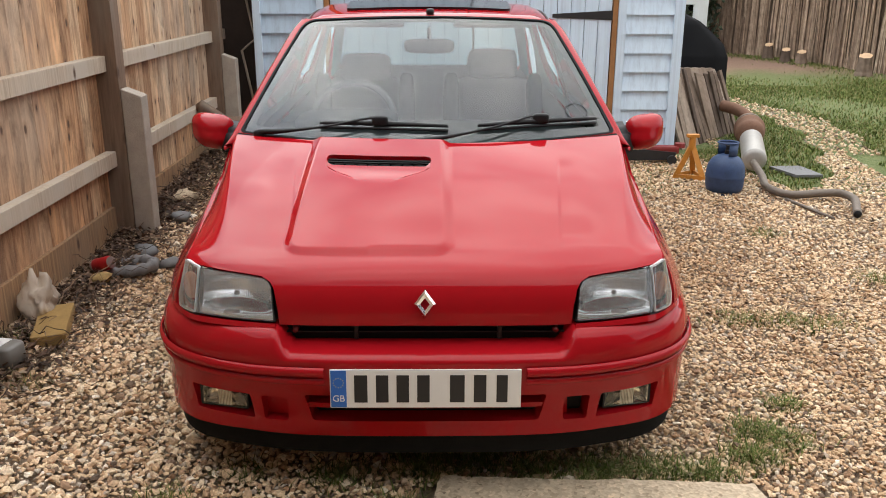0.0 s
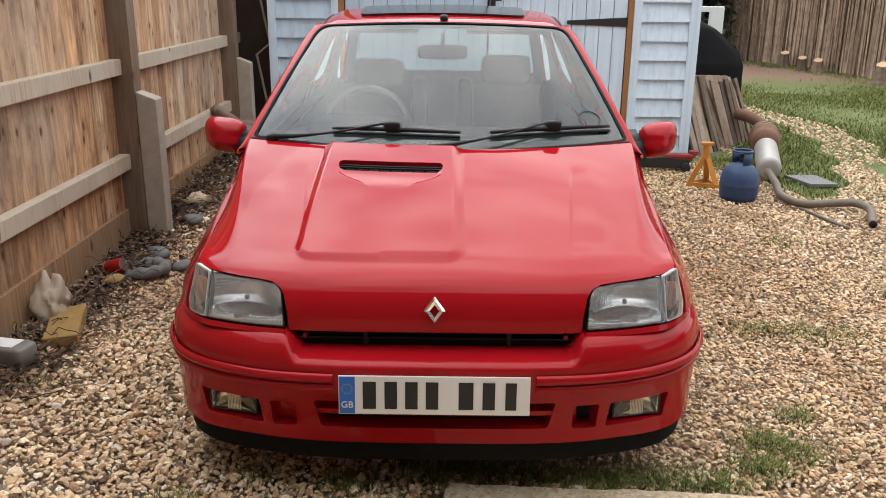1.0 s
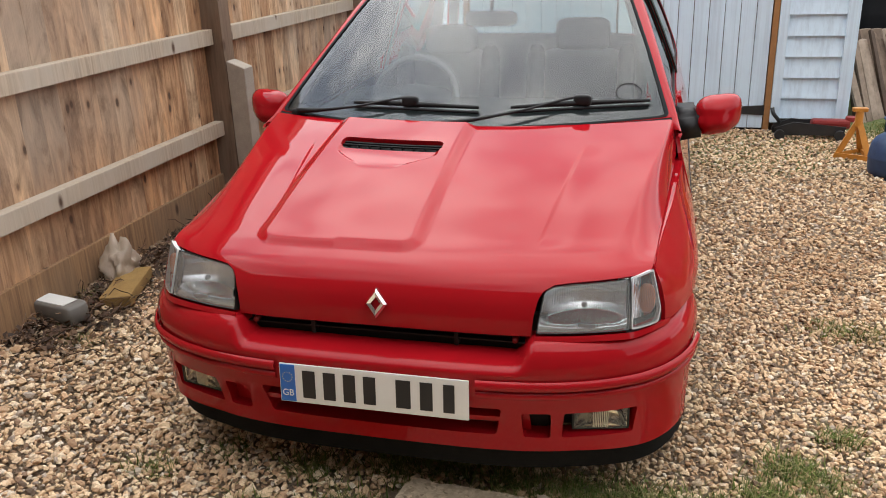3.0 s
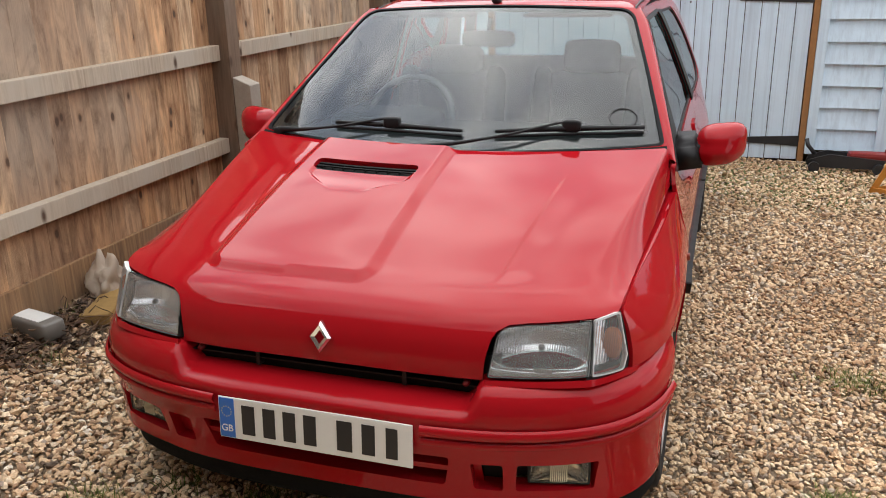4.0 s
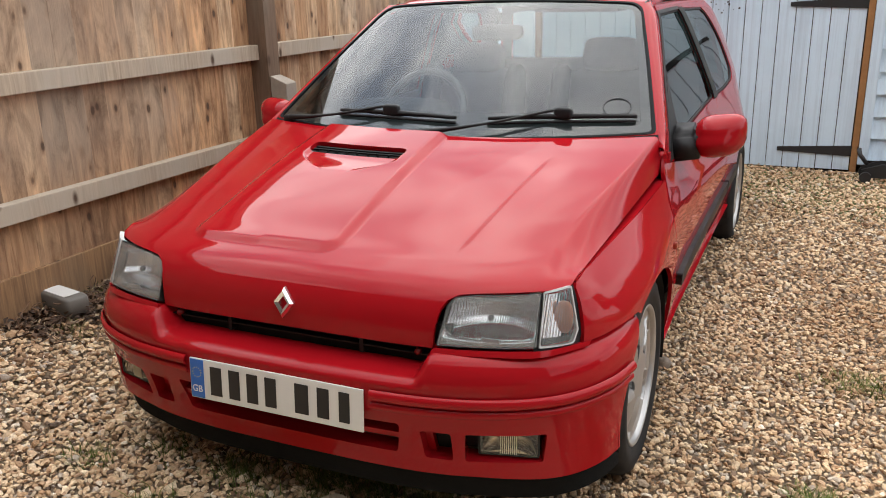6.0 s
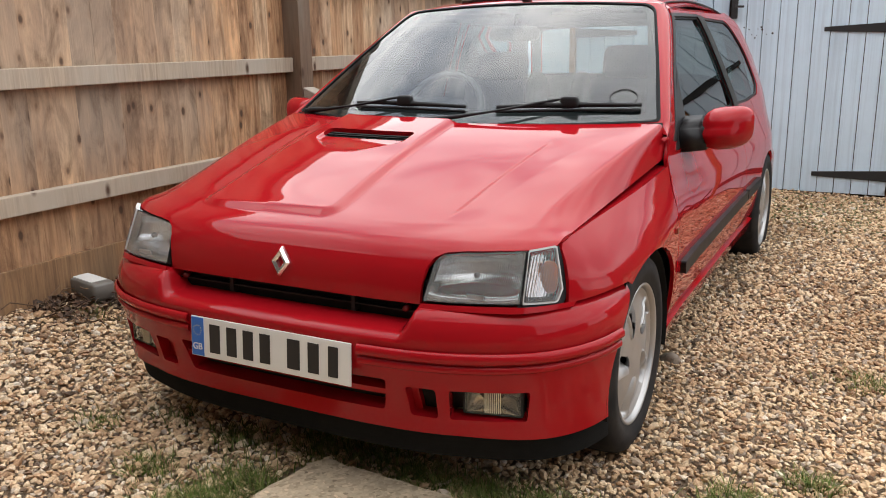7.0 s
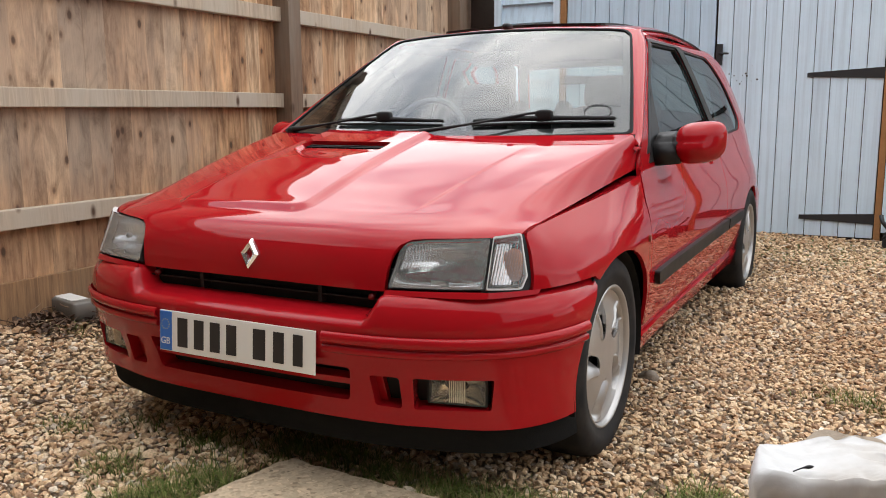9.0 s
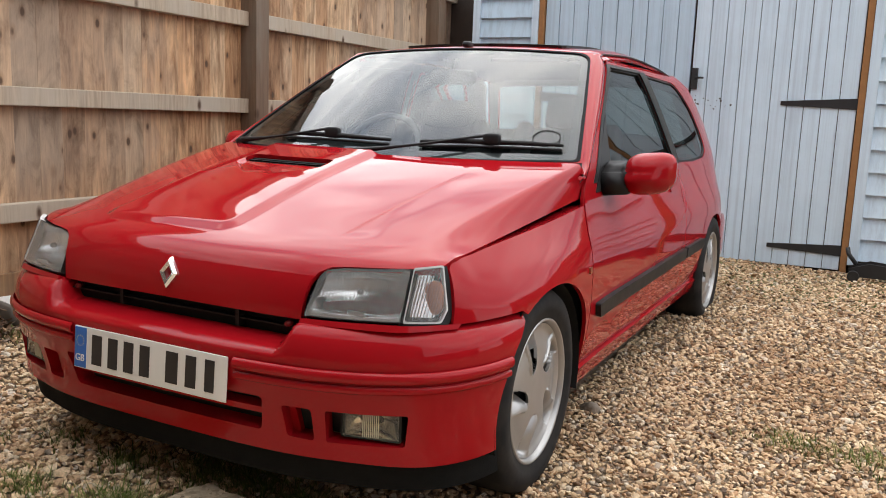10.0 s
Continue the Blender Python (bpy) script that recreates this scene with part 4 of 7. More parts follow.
        for v in r["verts"]:
            c = v.co
            n = (abs(c.x) ** 3.2 + abs(c.z) ** 3.2) ** (1 / 3.2) if (c.x or c.z) else 1
            l = math.hypot(c.x, c.z) or 1
            x, z = c.x * l / n if n else 0, c.z * l / n if n else 0
            y = c.y * (1.0 if c.y < 0 else 0.35)
            foot = float(smoothstep((-0.05 - z) / 0.14)) * float(smoothstep((0.75 - x) / 0.5))
            grow = (1.0 + 0.12 * (1 - x) / 2) if z < 0 else 1.0 - 0.10 * max(0.0, -x) ** 3
            v.co = Vector((sx * (0.879 + 0.092 * x if mir else 0.889 + 0.082 * x), 1.36 + 0.085 * y + 0.02 * x - 0.016 * foot, 0.876 + 0.069 * z * grow + 0.006 * x - 0.004 * (1 - x * x)))
        bmesh.ops.recalc_face_normals(bm, faces=bm.faces)
        mh = part("door_mirror", bm, RED, dr, "red door mirror with black arm", True)
        bm = bmesh.new()
        vs = [bm.verts.new((sx * x, y, z)) for x, y, z in ((0.735, 1.215, 0.790), (0.735, 1.39, 0.795), (0.722, 1.39, 0.905), (0.735, 1.245, 0.885), (0.852, 1.272, 0.800), (0.850, 1.39, 0.806), (0.820, 1.39, 0.915), (0.820, 1.280, 0.886))]
        for f in ((0, 1, 2, 3), (4, 7, 6, 5), (0, 4, 5, 1), (1, 5, 6, 2), (2, 6, 7, 3), (3, 7, 4, 0)):
            bm.faces.new([vs[i] for i in f])
        bmesh.ops.recalc_face_normals(bm, faces=bm.faces)
        bmesh.ops.bevel(bm, geom=bm.edges[:], offset=0.018, segments=3, affect="EDGES")
        part("mirror_arm", bm, BLACK, mh, "black plastic arm", True)
        bm = bmesh.new()
        box(bm, (sx * 0.82 if sx > 0 else -0.955, 1.388, 0.832), (0.955 if sx > 0 else -0.82, 1.394, 0.905), 0.003)
        part("mirror_glass", bm, CHROME, mh)
        # side repeater
        panel("side_repeater", rounded([(0.962, 0.575), (0.982, 0.575), (0.982, 0.597), (0.962, 0.597)], 0.009), raised(side_map, 0.006), REPEATER, car, step=0.02, thick=0.01, mirror=mir, label="amber side repeater")
        # sill
        sill = [(0.985, 0.20), (2.80, 0.215), (2.80, 0.272), (0.985, 0.268)]
        panel("sill", sill, lambda y, z: (side_map(y, z)[0] + 0.012, y, z), RED, car, step=0.05, thick=0.04, mirror=mir)
        # arch liners
        for cy, cz in ((FWY, 0.285), (RWY, 0.272)):
            n = 20
            v, f = [], []
            for i in range(n + 1):
                a = math.pi * 1.16 * i / n - 0.08 * math.pi
                for x in (0.80, 0.50):
                    v.append((sx * x, cy + 0.322 * math.cos(a), cz + 0.31 * math.sin(a)))
            f = [(2 * i, 2 * i + 1, 2 * i + 3, 2 * i + 2) for i in range(n)]
            c = len(v)
            v.append((sx * 0.50, cy, cz))
            f += [(2 * i + 1, c, 2 * i + 3) for i in range(n)]
            link_mesh("arch_liner", v, f, VOID, car, True, "black arch liner")
    # front bumper
    zs = np.linspace(0.222, 0.47, 9)
    rb = [(a_end(0.222) * k, 0.222) for k in (0.06, 0.3, 0.6, 0.85)] + [(a_end(z), z) for z in zs] + [(a_end(0.535), 0.53), (a_end(0.55), 0.60), (0.62, 0.61), (0.41, 0.63), (0.3, 0.64), (0.05, 0.64)]
    A = a_of_x
    fog = lambda s: rounded([(s * A(0.498), 0.268), (s * A(0.676), 0.272), (s * A(0.680), 0.352), (s * A(0.500), 0.352)], 0.008)
    duct = lambda s: rounded([(s * A(0.395), 0.270), (s * A(0.468), 0.268), (s * A(0.466), 0.352), (s * A(0.388), 0.352)], 0.010)
    intake = rounded([(-A(0.322), 0.274), (A(0.322), 0.274), (A(0.338), 0.366), (-A(0.338), 0.366)], 0.012)
    bumper = panel("front_bumper", rb + mirror_pts(rb), bumper_map, RED, car, holes=[fog(1), fog(-1), duct(1), duct(-1), intake], step=0.020, edge_step=0.012, well=0.05, thick=0.02)
    inner = lambda d: raised(bumper_map, -d)

    def moulded(z0, z1, height):
        """A rounded rib along the bumper between two heights."""
        def g(a, s):
            k = np.clip(1 - ((s - (z0 + z1) / 2) / ((z1 - z0) / 2)) ** 2, 0, 1) ** 0.5
            e = 1e-3
            p = np.stack(bumper_map(a, s), 1)
            n = np.cross(np.stack(bumper_map(a + e, s), 1) - np.stack(bumper_map(a - e, s), 1), np.stack(bumper_map(a, s + e), 1) - np.stack(bumper_map(a, s - e), 1))
            n /= np.linalg.norm(n, axis=1)[:, None]
            return tuple((p + n * (0.002 + height * k)[:, None]).T)
        return g

    for s in (1, -1):
        e1, e0 = a_end(0.44) - 0.014, A(0.275)
        for z0, z1, hgt in ((0.430, 0.459, 0.013), (0.407, 0.425, 0.007)):
            panel("moulding", [(s * e0, z0), (s * e1, z0), (s * (e1 + 0.004), z1), (s * e0, z1)], moulded(z0 - 0.0005, z1 + 0.0005, hgt), RED, bumper, step=0.004, edge_step=0.006, thick=0.004)
    # near-black backs stand in for the shade inside intake and duct
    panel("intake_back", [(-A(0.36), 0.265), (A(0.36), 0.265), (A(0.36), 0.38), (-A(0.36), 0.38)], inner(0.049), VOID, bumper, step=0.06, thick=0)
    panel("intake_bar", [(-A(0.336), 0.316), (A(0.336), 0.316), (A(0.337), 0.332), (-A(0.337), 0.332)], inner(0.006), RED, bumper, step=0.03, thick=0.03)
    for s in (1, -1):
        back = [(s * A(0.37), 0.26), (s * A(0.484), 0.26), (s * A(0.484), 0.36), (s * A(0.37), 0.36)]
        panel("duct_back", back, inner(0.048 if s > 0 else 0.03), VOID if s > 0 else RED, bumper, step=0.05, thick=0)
        if s > 0:
            panel("duct_cheek", [(A(0.386), 0.268), (A(0.418), 0.268), (A(0.406), 0.354), (A(0.386), 0.354)], inner(0.030), RED, bumper, step=0.03, thick=0.03)
        lamp = new("fog_lamp")
        lamp.parent = car
        tagged(lamp, "rectangular fog lamp in a black housing")
        panel("housing", [(s * A(0.495), 0.27), (s * A(0.70), 0.27), (s * A(0.70), 0.358), (s * A(0.495), 0.358)], inner(0.055), BLACK, lamp, step=0.05, thick=0)
        fl = lambda x, z: (x, 0.092 + (x * s - 0.51) * 0.24, z)
        o = rounded([(s * 0.510, 0.280), (s * 0.655, 0.280), (s * 0.655, 0.349), (s * 0.510, 0.349)], 0.006)
        o2 = np.array(o) * 0.93 + np.array(o).mean(0) * 0.07
        panel("bezel", o, fl, TRIM, lamp, holes=[o2], step=0.03, thick=0.03)
        panel("lens", o2, fl, FOGLENS, lamp, step=0.03, thick=0)
        def bowl(x, z, s=s, fl=fl):
            cx = s * 0.58
            k = np.clip(1 - ((x - cx) / 0.068) ** 2, 0, 1) * np.clip(1 - ((z - 0.3145) / 0.034) ** 2, 0, 1)
            return x, fl(x, z)[1] + 0.004 + 0.035 * k**0.6, z
        panel("reflector", o2, bowl, make_reflector_once("fog_reflector"), lamp, step=0.008, thick=0)
        for i in range(9):
            x = s * (0.563 + i * 0.0046)
            panel("flute", [(x, 0.286), (x + 0.0022, 0.286), (x + 0.0022, 0.343), (x, 0.343)], lambda a, b, fl=fl: (a, fl(a, b)[1] - 0.001, b), make_flute_once(), lamp, step=0.03, thick=0.002)
    lip = lambda a, s: (bumper_map(a, np.full_like(s, 0.235))[0] * 0.985, bumper_map(a, np.full_like(s, 0.235))[1] + 0.012 + 0.25 * (0.235 - s), s)
    e = a_end(0.23) + 0.01
    panel("chin_spoiler", [(-e, 0.150), (e, 0.150), (e, 0.238), (-e, 0.238)], lip, LIP, car, step=0.03, thick=0.02, label="black plastic chin spoiler")
    # slot under the bonnet edge, its unlit depth given by a near-black sheet
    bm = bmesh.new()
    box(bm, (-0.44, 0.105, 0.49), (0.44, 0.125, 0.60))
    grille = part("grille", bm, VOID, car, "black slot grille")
    for z in (0.524,):
        bm = bmesh.new()
        box(bm, (-0.40, 0.082, z), (0.40, 0.104, z + 0.004), 0.001)
        part("slat", bm, BLACK, grille)
    for x in (-0.20, 0.20):
        bm = bmesh.new()
        box(bm, (x, 0.080, 0.505), (x + 0.012, 0.104, 0.565), 0.001)
        part("upright", bm, BLACK, grille)
    for s in (1, -1):
        bm = bmesh.new()
        bmesh.ops.create_cone(bm, cap_ends=True, segments=14, radius1=0.010, radius2=0.007, depth=0.02, matrix=pose(s * 0.362, 0.085, 0.533, 90, 0, 0))
        part("bonnet_buffer", bm, REDPLASTIC, grille, "small red bonnet buffer", True)
    # black backing added so nothing shows through the nose openings
    bm = bmesh.new()
    box(bm, (-0.70, 0.28, 0.20), (0.70, 0.32, 0.66))
    part("nose_backing", bm, VOID, car)
    # headlamps and indicators
    for s in (False, True):
        hl = new("headlamp")
        hl.parent = car
        tagged(hl, "clear fluted headlamp with a bright reflector")
        o = rounded([(0.416, 0.562), (0.646, 0.566), (0.640, 0.683), (0.49, 0.675), (0.440, 0.667), (0.427, 0.648)], [0.006, 0.004, 0.006, 0, 0.012, 0.0])
        o2 = np.array(o) * 0.978 + np.array(o).mean(0) * 0.022
        panel("frame", o, lamp_map, TRIM, hl, holes=[o2], step=0.03, edge_step=0.004, thick=0.02, mirror=s)
        panel("lens", o2, raised(lamp_map, 0.003), LENS, hl, step=0.03, thick=0, mirror=s)
        def dish(x, z):
            cx, cz = 0.53, 0.62
            k = np.clip(1 - ((x - cx) / 0.125) ** 2 - ((z - cz) / 0.085) ** 2, 0, 1)
            shelf = smoothstep((0.592 - z) / 0.018)
            return x, lamp_map(x, z)[1] + 0.010 + 0.075 * k * (1 - shelf), z
        panel("reflector", o2, dish, REFL, hl, step=0.005, thick=0, mirror=s)
        sx = -1 if s else 1
        bm = bmesh.new()
        bmesh.ops.create_uvsphere(bm, u_segments=14, v_segments=8, radius=0.008, matrix=pose(sx * 0.53, 0.135, 0.622) @ Matrix.Diagonal((1, 1.3, 1, 1)))
        part("bulb_cap", bm, ALLOY, hl, "", True)
        bm = bmesh.new()
        box(bm, (sx * 0.54 - 0.022, 0.100, 0.574), (sx * 0.54 + 0.022, 0.105, 0.584), 0.002)
        part("sidelight", bm, PLATEWHITE, hl)
        ind = new("indicator")
        ind.parent = car
        tagged(ind, "clear indicator with an amber bulb inside")
        o = rounded([(0.649, 0.566), (0.711, 0.561), (0.716, 0.59), (0.692, 0.691), (0.643, 0.685)], [0.004, 0.006, 0, 0.006, 0.004])
        o2 = np.array(o) * 0.93 + np.array(o).mean(0) * 0.07
        panel("frame", o, raised(lamp_map, 0.004), PLATEGREY, ind, holes=[o2], step=0.02, edge_step=0.003, thick=0.012, mirror=s)
        panel("lens", o2, raised(lamp_map, 0.006), INDLENS, ind, step=0.02, thick=0, mirror=s)
        # added black sheet that fills the open gap beside the wing with darkness
        panel("gasket", [(0.640, 0.560), (0.726, 0.558), (0.730, 0.60), (0.700, 0.689), (0.640, 0.684)], raised(lamp_map, -0.008), BLACK, ind, holes=[o2], step=0.02, edge_step=0.006, thick=0.0, mirror=s, label="black backing added in the gap round the indicator")
        def backp(x, z):
            return x - 0.012, lamp_map(x, z)[1] + 0.045, z
        panel("reflector", o2, backp, REFL, ind, step=0.02, thick=0, mirror=s)
        bm = bmesh.new()
        pad(bm, (sx * 0.682, 0.222, 0.614), (0.044, 0.02, 0.082), 0.8)
        part("amber_bulb", bm, AMBER, ind, "orange bulb", True)
        t = [(0.412, 0.546), (0.738, 0.546), (0.742, 0.557), (0.62, 0.561), (0.414, 0.557)]
        panel("lamp_trim", t, raised(lamp_map, 0.004), RED, car, step=0.02, thick=0.03, mirror=s)
    # number plate
    pl = new("number_plate")
    pl.parent = car
    tagged(pl, "white number plate with a blue band")
    pl.matrix_basis = pose(0.0, -0.017, 0.401, -4, 0, 0)
    bm = bmesh.new()
    box(bm, (-0.260, -0.003, -0.0555), (0.260, 0.002, 0.0555), 0.002)
    part("plate", bm, PLATEWHITE, pl)
    bm = bmesh.new()
    box(bm, (-0.2575, -0.0045, -0.053), (-0.215, -0.0025, 0.053), 0.001)
    band = part("blue_band", bm, PLATEBLUE, pl, "blue band")
    letters("country_letters", "GB", 0.026, (-0.2365, -0.0052, -0.028), (90, 0, 0), PLATEWHITE, band)
    for i in range(12):
        a = 2 * math.pi * i / 12
        bm = bmesh.new()
        bmesh.ops.create_cone(bm, cap_ends=True, segments=6, radius1=0.0014, radius2=0.0014, depth=0.001, matrix=pose(-0.2365 + 0.0135 * math.cos(a), -0.005, 0.018 + 0.0135 * math.sin(a), 90, 0, 0))
        part("dot", bm, AMBERPALE, band)
    for x, w in ((-0.176, 0.036), (-0.118, 0.034), (-0.062, 0.034), (-0.006, 0.034), (0.086, 0.040), (0.148, 0.034), (0.208, 0.030)):
        bm = bmesh.new()
        box(bm, (x - w / 2, -0.0044, -0.0395), (x + w / 2, -0.0026, 0.0395), 0.0008)
        part("bar", bm, INK, pl)
    # windscreen with its surround
    ws = panel("windscreen", [(-1, 0), (1, 0), (1, 1), (-1, 1)], screen, SCREENGLASS, car, step=0.06, thick=0)
    def ring_of(side, low, high, r):
        return rounded([(-side, low), (0, low - 0.008), (side, low), (side + 0.002, 0.5), (side - 0.004, high), (0, high + 0.003), (-side + 0.004, high), (-side - 0.002, 0.5)], [0.03, 0, 0.03, 0, r, 0, r, 0], 7)
    edge = ring_of(1.006, -0.005, 1.004, 0.10)
    panel("screen_flange", [(-1.016, -0.01), (1.016, -0.01), (1.018, 1.014), (-1.018, 1.014)], raised(screen, 0.002), RED, ws, holes=[edge], step=0.05, edge_step=0.02, thick=0.006)
    panel("screen_surround", edge, raised(screen, 0.004), MATT, ws, holes=[ring_of(0.990, 0.006, 0.991, 0.095)], step=0.05, edge_step=0.02, thick=0.008, label="black windscreen surround")
    panel("screen_border", ring_of(1.0, 0.0, 1.0, 0.09), raised(screen, -0.004), DASH, ws, holes=[ring_of(0.948, 0.062, 0.955, 0.07)], step=0.05, edge_step=0.02, thick=0, label="dark printed border of the windscreen")
    cowl = [(-1.02, -0.06), (0, -0.075), (1.02, -0.06), (1.02, 0.0), (-1.02, 0.0)]
    panel("cowl", cowl, raised(screen, 0.001), MATT, car, step=0.05, thick=0.02, label="black scuttle panel")
    ring = [tuple(np.array(raised(screen, 0.0025)(np.array([0.845 + 0.062 * math.cos(t)]), np.array([0.175 + 0.058 * math.sin(t)]))).T[0]) for t in np.linspace(0, 2 * math.pi, 28, endpoint=False)]
    tube("disc_holder", ring, 0.0016, TRIM, ws, 6, "round tax disc holder", True)
    def on_screen(x, v, d):
        u = x / (0.712 - 0.177 * v)
        return tuple(np.array(raised(screen, d)(np.array([u]), np.array([v]))).T[0])
    for px, pv, jx, jv, b0, b1 in ((-0.63, -0.01, -0.185, 0.115, -0.40, 0.075), (-0.04, -0.01, 0.412, 0.115, 0.185, 0.645)):
        w = new("wiper")
        w.parent = car
        tagged(w, "black windscreen wiper")
        arm = smooth_path([on_screen(px, pv, 0.02), on_screen(px + 0.12, pv + 0.022, 0.026), on_screen((px + jx) / 2 + 0.05, (pv + jv) / 2 + 0.006, 0.030), on_screen(jx - 0.03, jv + 0.008, 0.028), on_screen(jx + 0.01, jv + 0.004, 0.026)])
        n = len(arm)
        tube("arm", arm, [0.012 - 0.0075 * min(1, i / (0.35 * n)) for i in range(n)], BLACK, w, 8)
        tube("blade", [on_screen(b0 + (b1 - b0) * t, jv - 0.022 + 0.012 * math.sin(t * math.pi), 0.016) for t in np.linspace(0, 1, 9)], [0.006, 0.007, 0.008, 0.009, 0.011, 0.009, 0.008, 0.007, 0.006], BLACK, w, 6)
        tube("rubber", [on_screen(b0 + (b1 - b0) * t, jv - 0.040 + 0.010 * math.sin(t * math.pi), 0.007) for t in np.linspace(0, 1, 9)], 0.0055, BLACK, w, 6)
        bm = bmesh.new()
        p = on_screen(jx + 0.01, jv - 0.005, 0.024)
        pad(bm, p, (0.062, 0.03, 0.040), 0.5)
        part("joint", bm, BLACK, w, "", True)
        bm = bmesh.new()
        p = on_screen(px, pv, 0.012)
        pad(bm, p, (0.045, 0.035, 0.03), 0.5)
        part("pivot_cap", bm, BLACK, w, "", True)
    for x in (-0.19, 0.26):
        p = on_screen(x, -0.045, 0.004)
        bm = bmesh.new()
        pad(bm, p, (0.016, 0.014, 0.016), 0.6)
        part("washer_jet", bm, BLACK, car, "", True)
    # windscreen pillars
    def pillar(k, v):
        e1 = screen(np.ones_like(k) * 1.012, v)
        y2 = 1.080 + (1.85 - 1.080) * v
        z2 = 0.850 + (1.288 - 0.850) * np.clip(v * 1.06 - 0.03 * np.sin(v * math.pi), 0, 1)
        e2 = side_map(y2, z2)
        b = 0.014 * 4 * k * (1 - k)
        return e1[0] * (1 - k) + e2[0] * k + b, e1[1] * (1 - k) + e2[1] * k - b * 0.5, e1[2] * (1 - k) + e2[2] * k + b * 0.6
    lining = lambda k, v: tuple(a + b for a, b in zip(pillar(k, v), (-0.016, 0.012, -0.014)))
    both("pillar_lining", [(0.05, -0.05), (0.93, -0.05), (0.93, 1.0), (0.05, 1.0)], lining, DASH, car, step=0.05, thick=0, label="dark inner pillar trim")
    both("pillar", [(0, -0.085), (0.93, -0.085), (0.93, 1.0), (0, 1.0)], pillar, RED, car, step=0.05, edge_step=0.03)
    # roof
    roof = panel("roof", [(-0.535, 1.668), (0.535, 1.668), (0.556, 1.80), (0.556, 3.1), (0.54, 3.24), (-0.54, 3.24), (-0.556, 3.1), (-0.556, 1.80)], roof_map, RED, car, step=0.035)
    panel("sunroof", rounded([(-0.37, 1.84), (0.37, 1.84), (0.39, 2.35), (-0.39, 2.35)], 0.05), raised(roof_map, 0.010), GLOSSBLACK, roof, step=0.05, thick=0.012, label="dark glass sunroof")
    for s in (1, -1):
        tube("roof_moulding", [tuple(np.array(raised(roof_map, 0.003)(np.array([s * (0.530 + 0.035 * t)]), np.array([1.69 + 1.4 * t]))).T[0]) for t in np.linspace(0, 1, 16)], 0.0045, BLACK, roof, 6, "black roof moulding")
    bm = bmesh.new()
    pad(bm, (0.007, 1.715, 1.330), (0.036, 0.06, 0.028), 0.7)
    part("aerial_base", bm, BLACK, roof, "black rubber aerial base", True)
    # tailgate and rear bumper
    tg = curve1([0, 0.12, 0.40, 0.62, 0.80], [3.215, 3.29, 3.50, 3.60, 3.62])
    tz = curve1([0, 0.12, 0.40, 0.62, 0.80], [1.285, 1.20, 0.90, 0.72, 0.52])
    def gate(x, s):
        return x, tg(s) - 0.09 * (np.abs(x) / 0.65) ** 3, tz(s) - 0.02 * (np.abs(x) / 0.6) ** 2 * (s < 0.1)
    hole = rounded([(-0.50, 0.06), (0.50, 0.06), (0.585, 0.38), (-0.585, 0.38)], 0.05)
    gt = panel("tailgate", [(-0.55, 0), (0.55, 0), (0.66, 0.42), (0.70, 0.8), (-0.70, 0.8), (-0.66, 0.42)], gate, RED, car, holes=[hole], step=0.05, flip=True)
    panel("gate_lining", [(-0.55, 0.0), (0.55, 0.0), (0.64, 0.42), (-0.64, 0.42)], lambda x, s: (gate(x, s)[0], gate(x, s)[1] - 0.014, gate(x, s)[2] - 0.01), DASH, gt, holes=[hole], step=0.08, thick=0, label="dark inner trim")
    panel("rear_window", hole, gate, GLASS, gt, step=0.1, thick=0, flip=True)
    bm = bmesh.new()
    box(bm, (-0.79, 3.42, 0.27), (0.79, 3.71, 0.54), 0.05)
    part("rear_bumper", bm, RED, car, "", True)
    for s in (1, -1):
        bm = bmesh.new()
        box(bm, (s * 0.655 - 0.055, 3.46, 0.56), (s * 0.655 + 0.055, 3.575, 0.80), 0.02)
        part("tail_lamp", bm, REDPLASTIC, car, "dark red tail lamp")


ONCE = {}


def make_reflector_once(name):
    if name not in ONCE:
        ONCE[name] = make_reflector(name, (6, 0, 0), 0.2)
    return ONCE[name]


def make_flute_once():
    if "flute" not in ONCE:
        ONCE["flute"] = material("fog_flute", (0.62, 0.58, 0.46), 0.25)
    return ONCE["flute"]


PLATEGREY = material("clear_edge", (0.58, 0.58, 0.57), 0.2)
AMBERPALE = material("pale_yellow", (0.55, 0.50, 0.15), 0.5)
SCREENGLASS = make_glass("windscreen_glass", (0.74, 0.82, 0.80), 1.70)
film(SCREENGLASS, 0.005)
build_body()


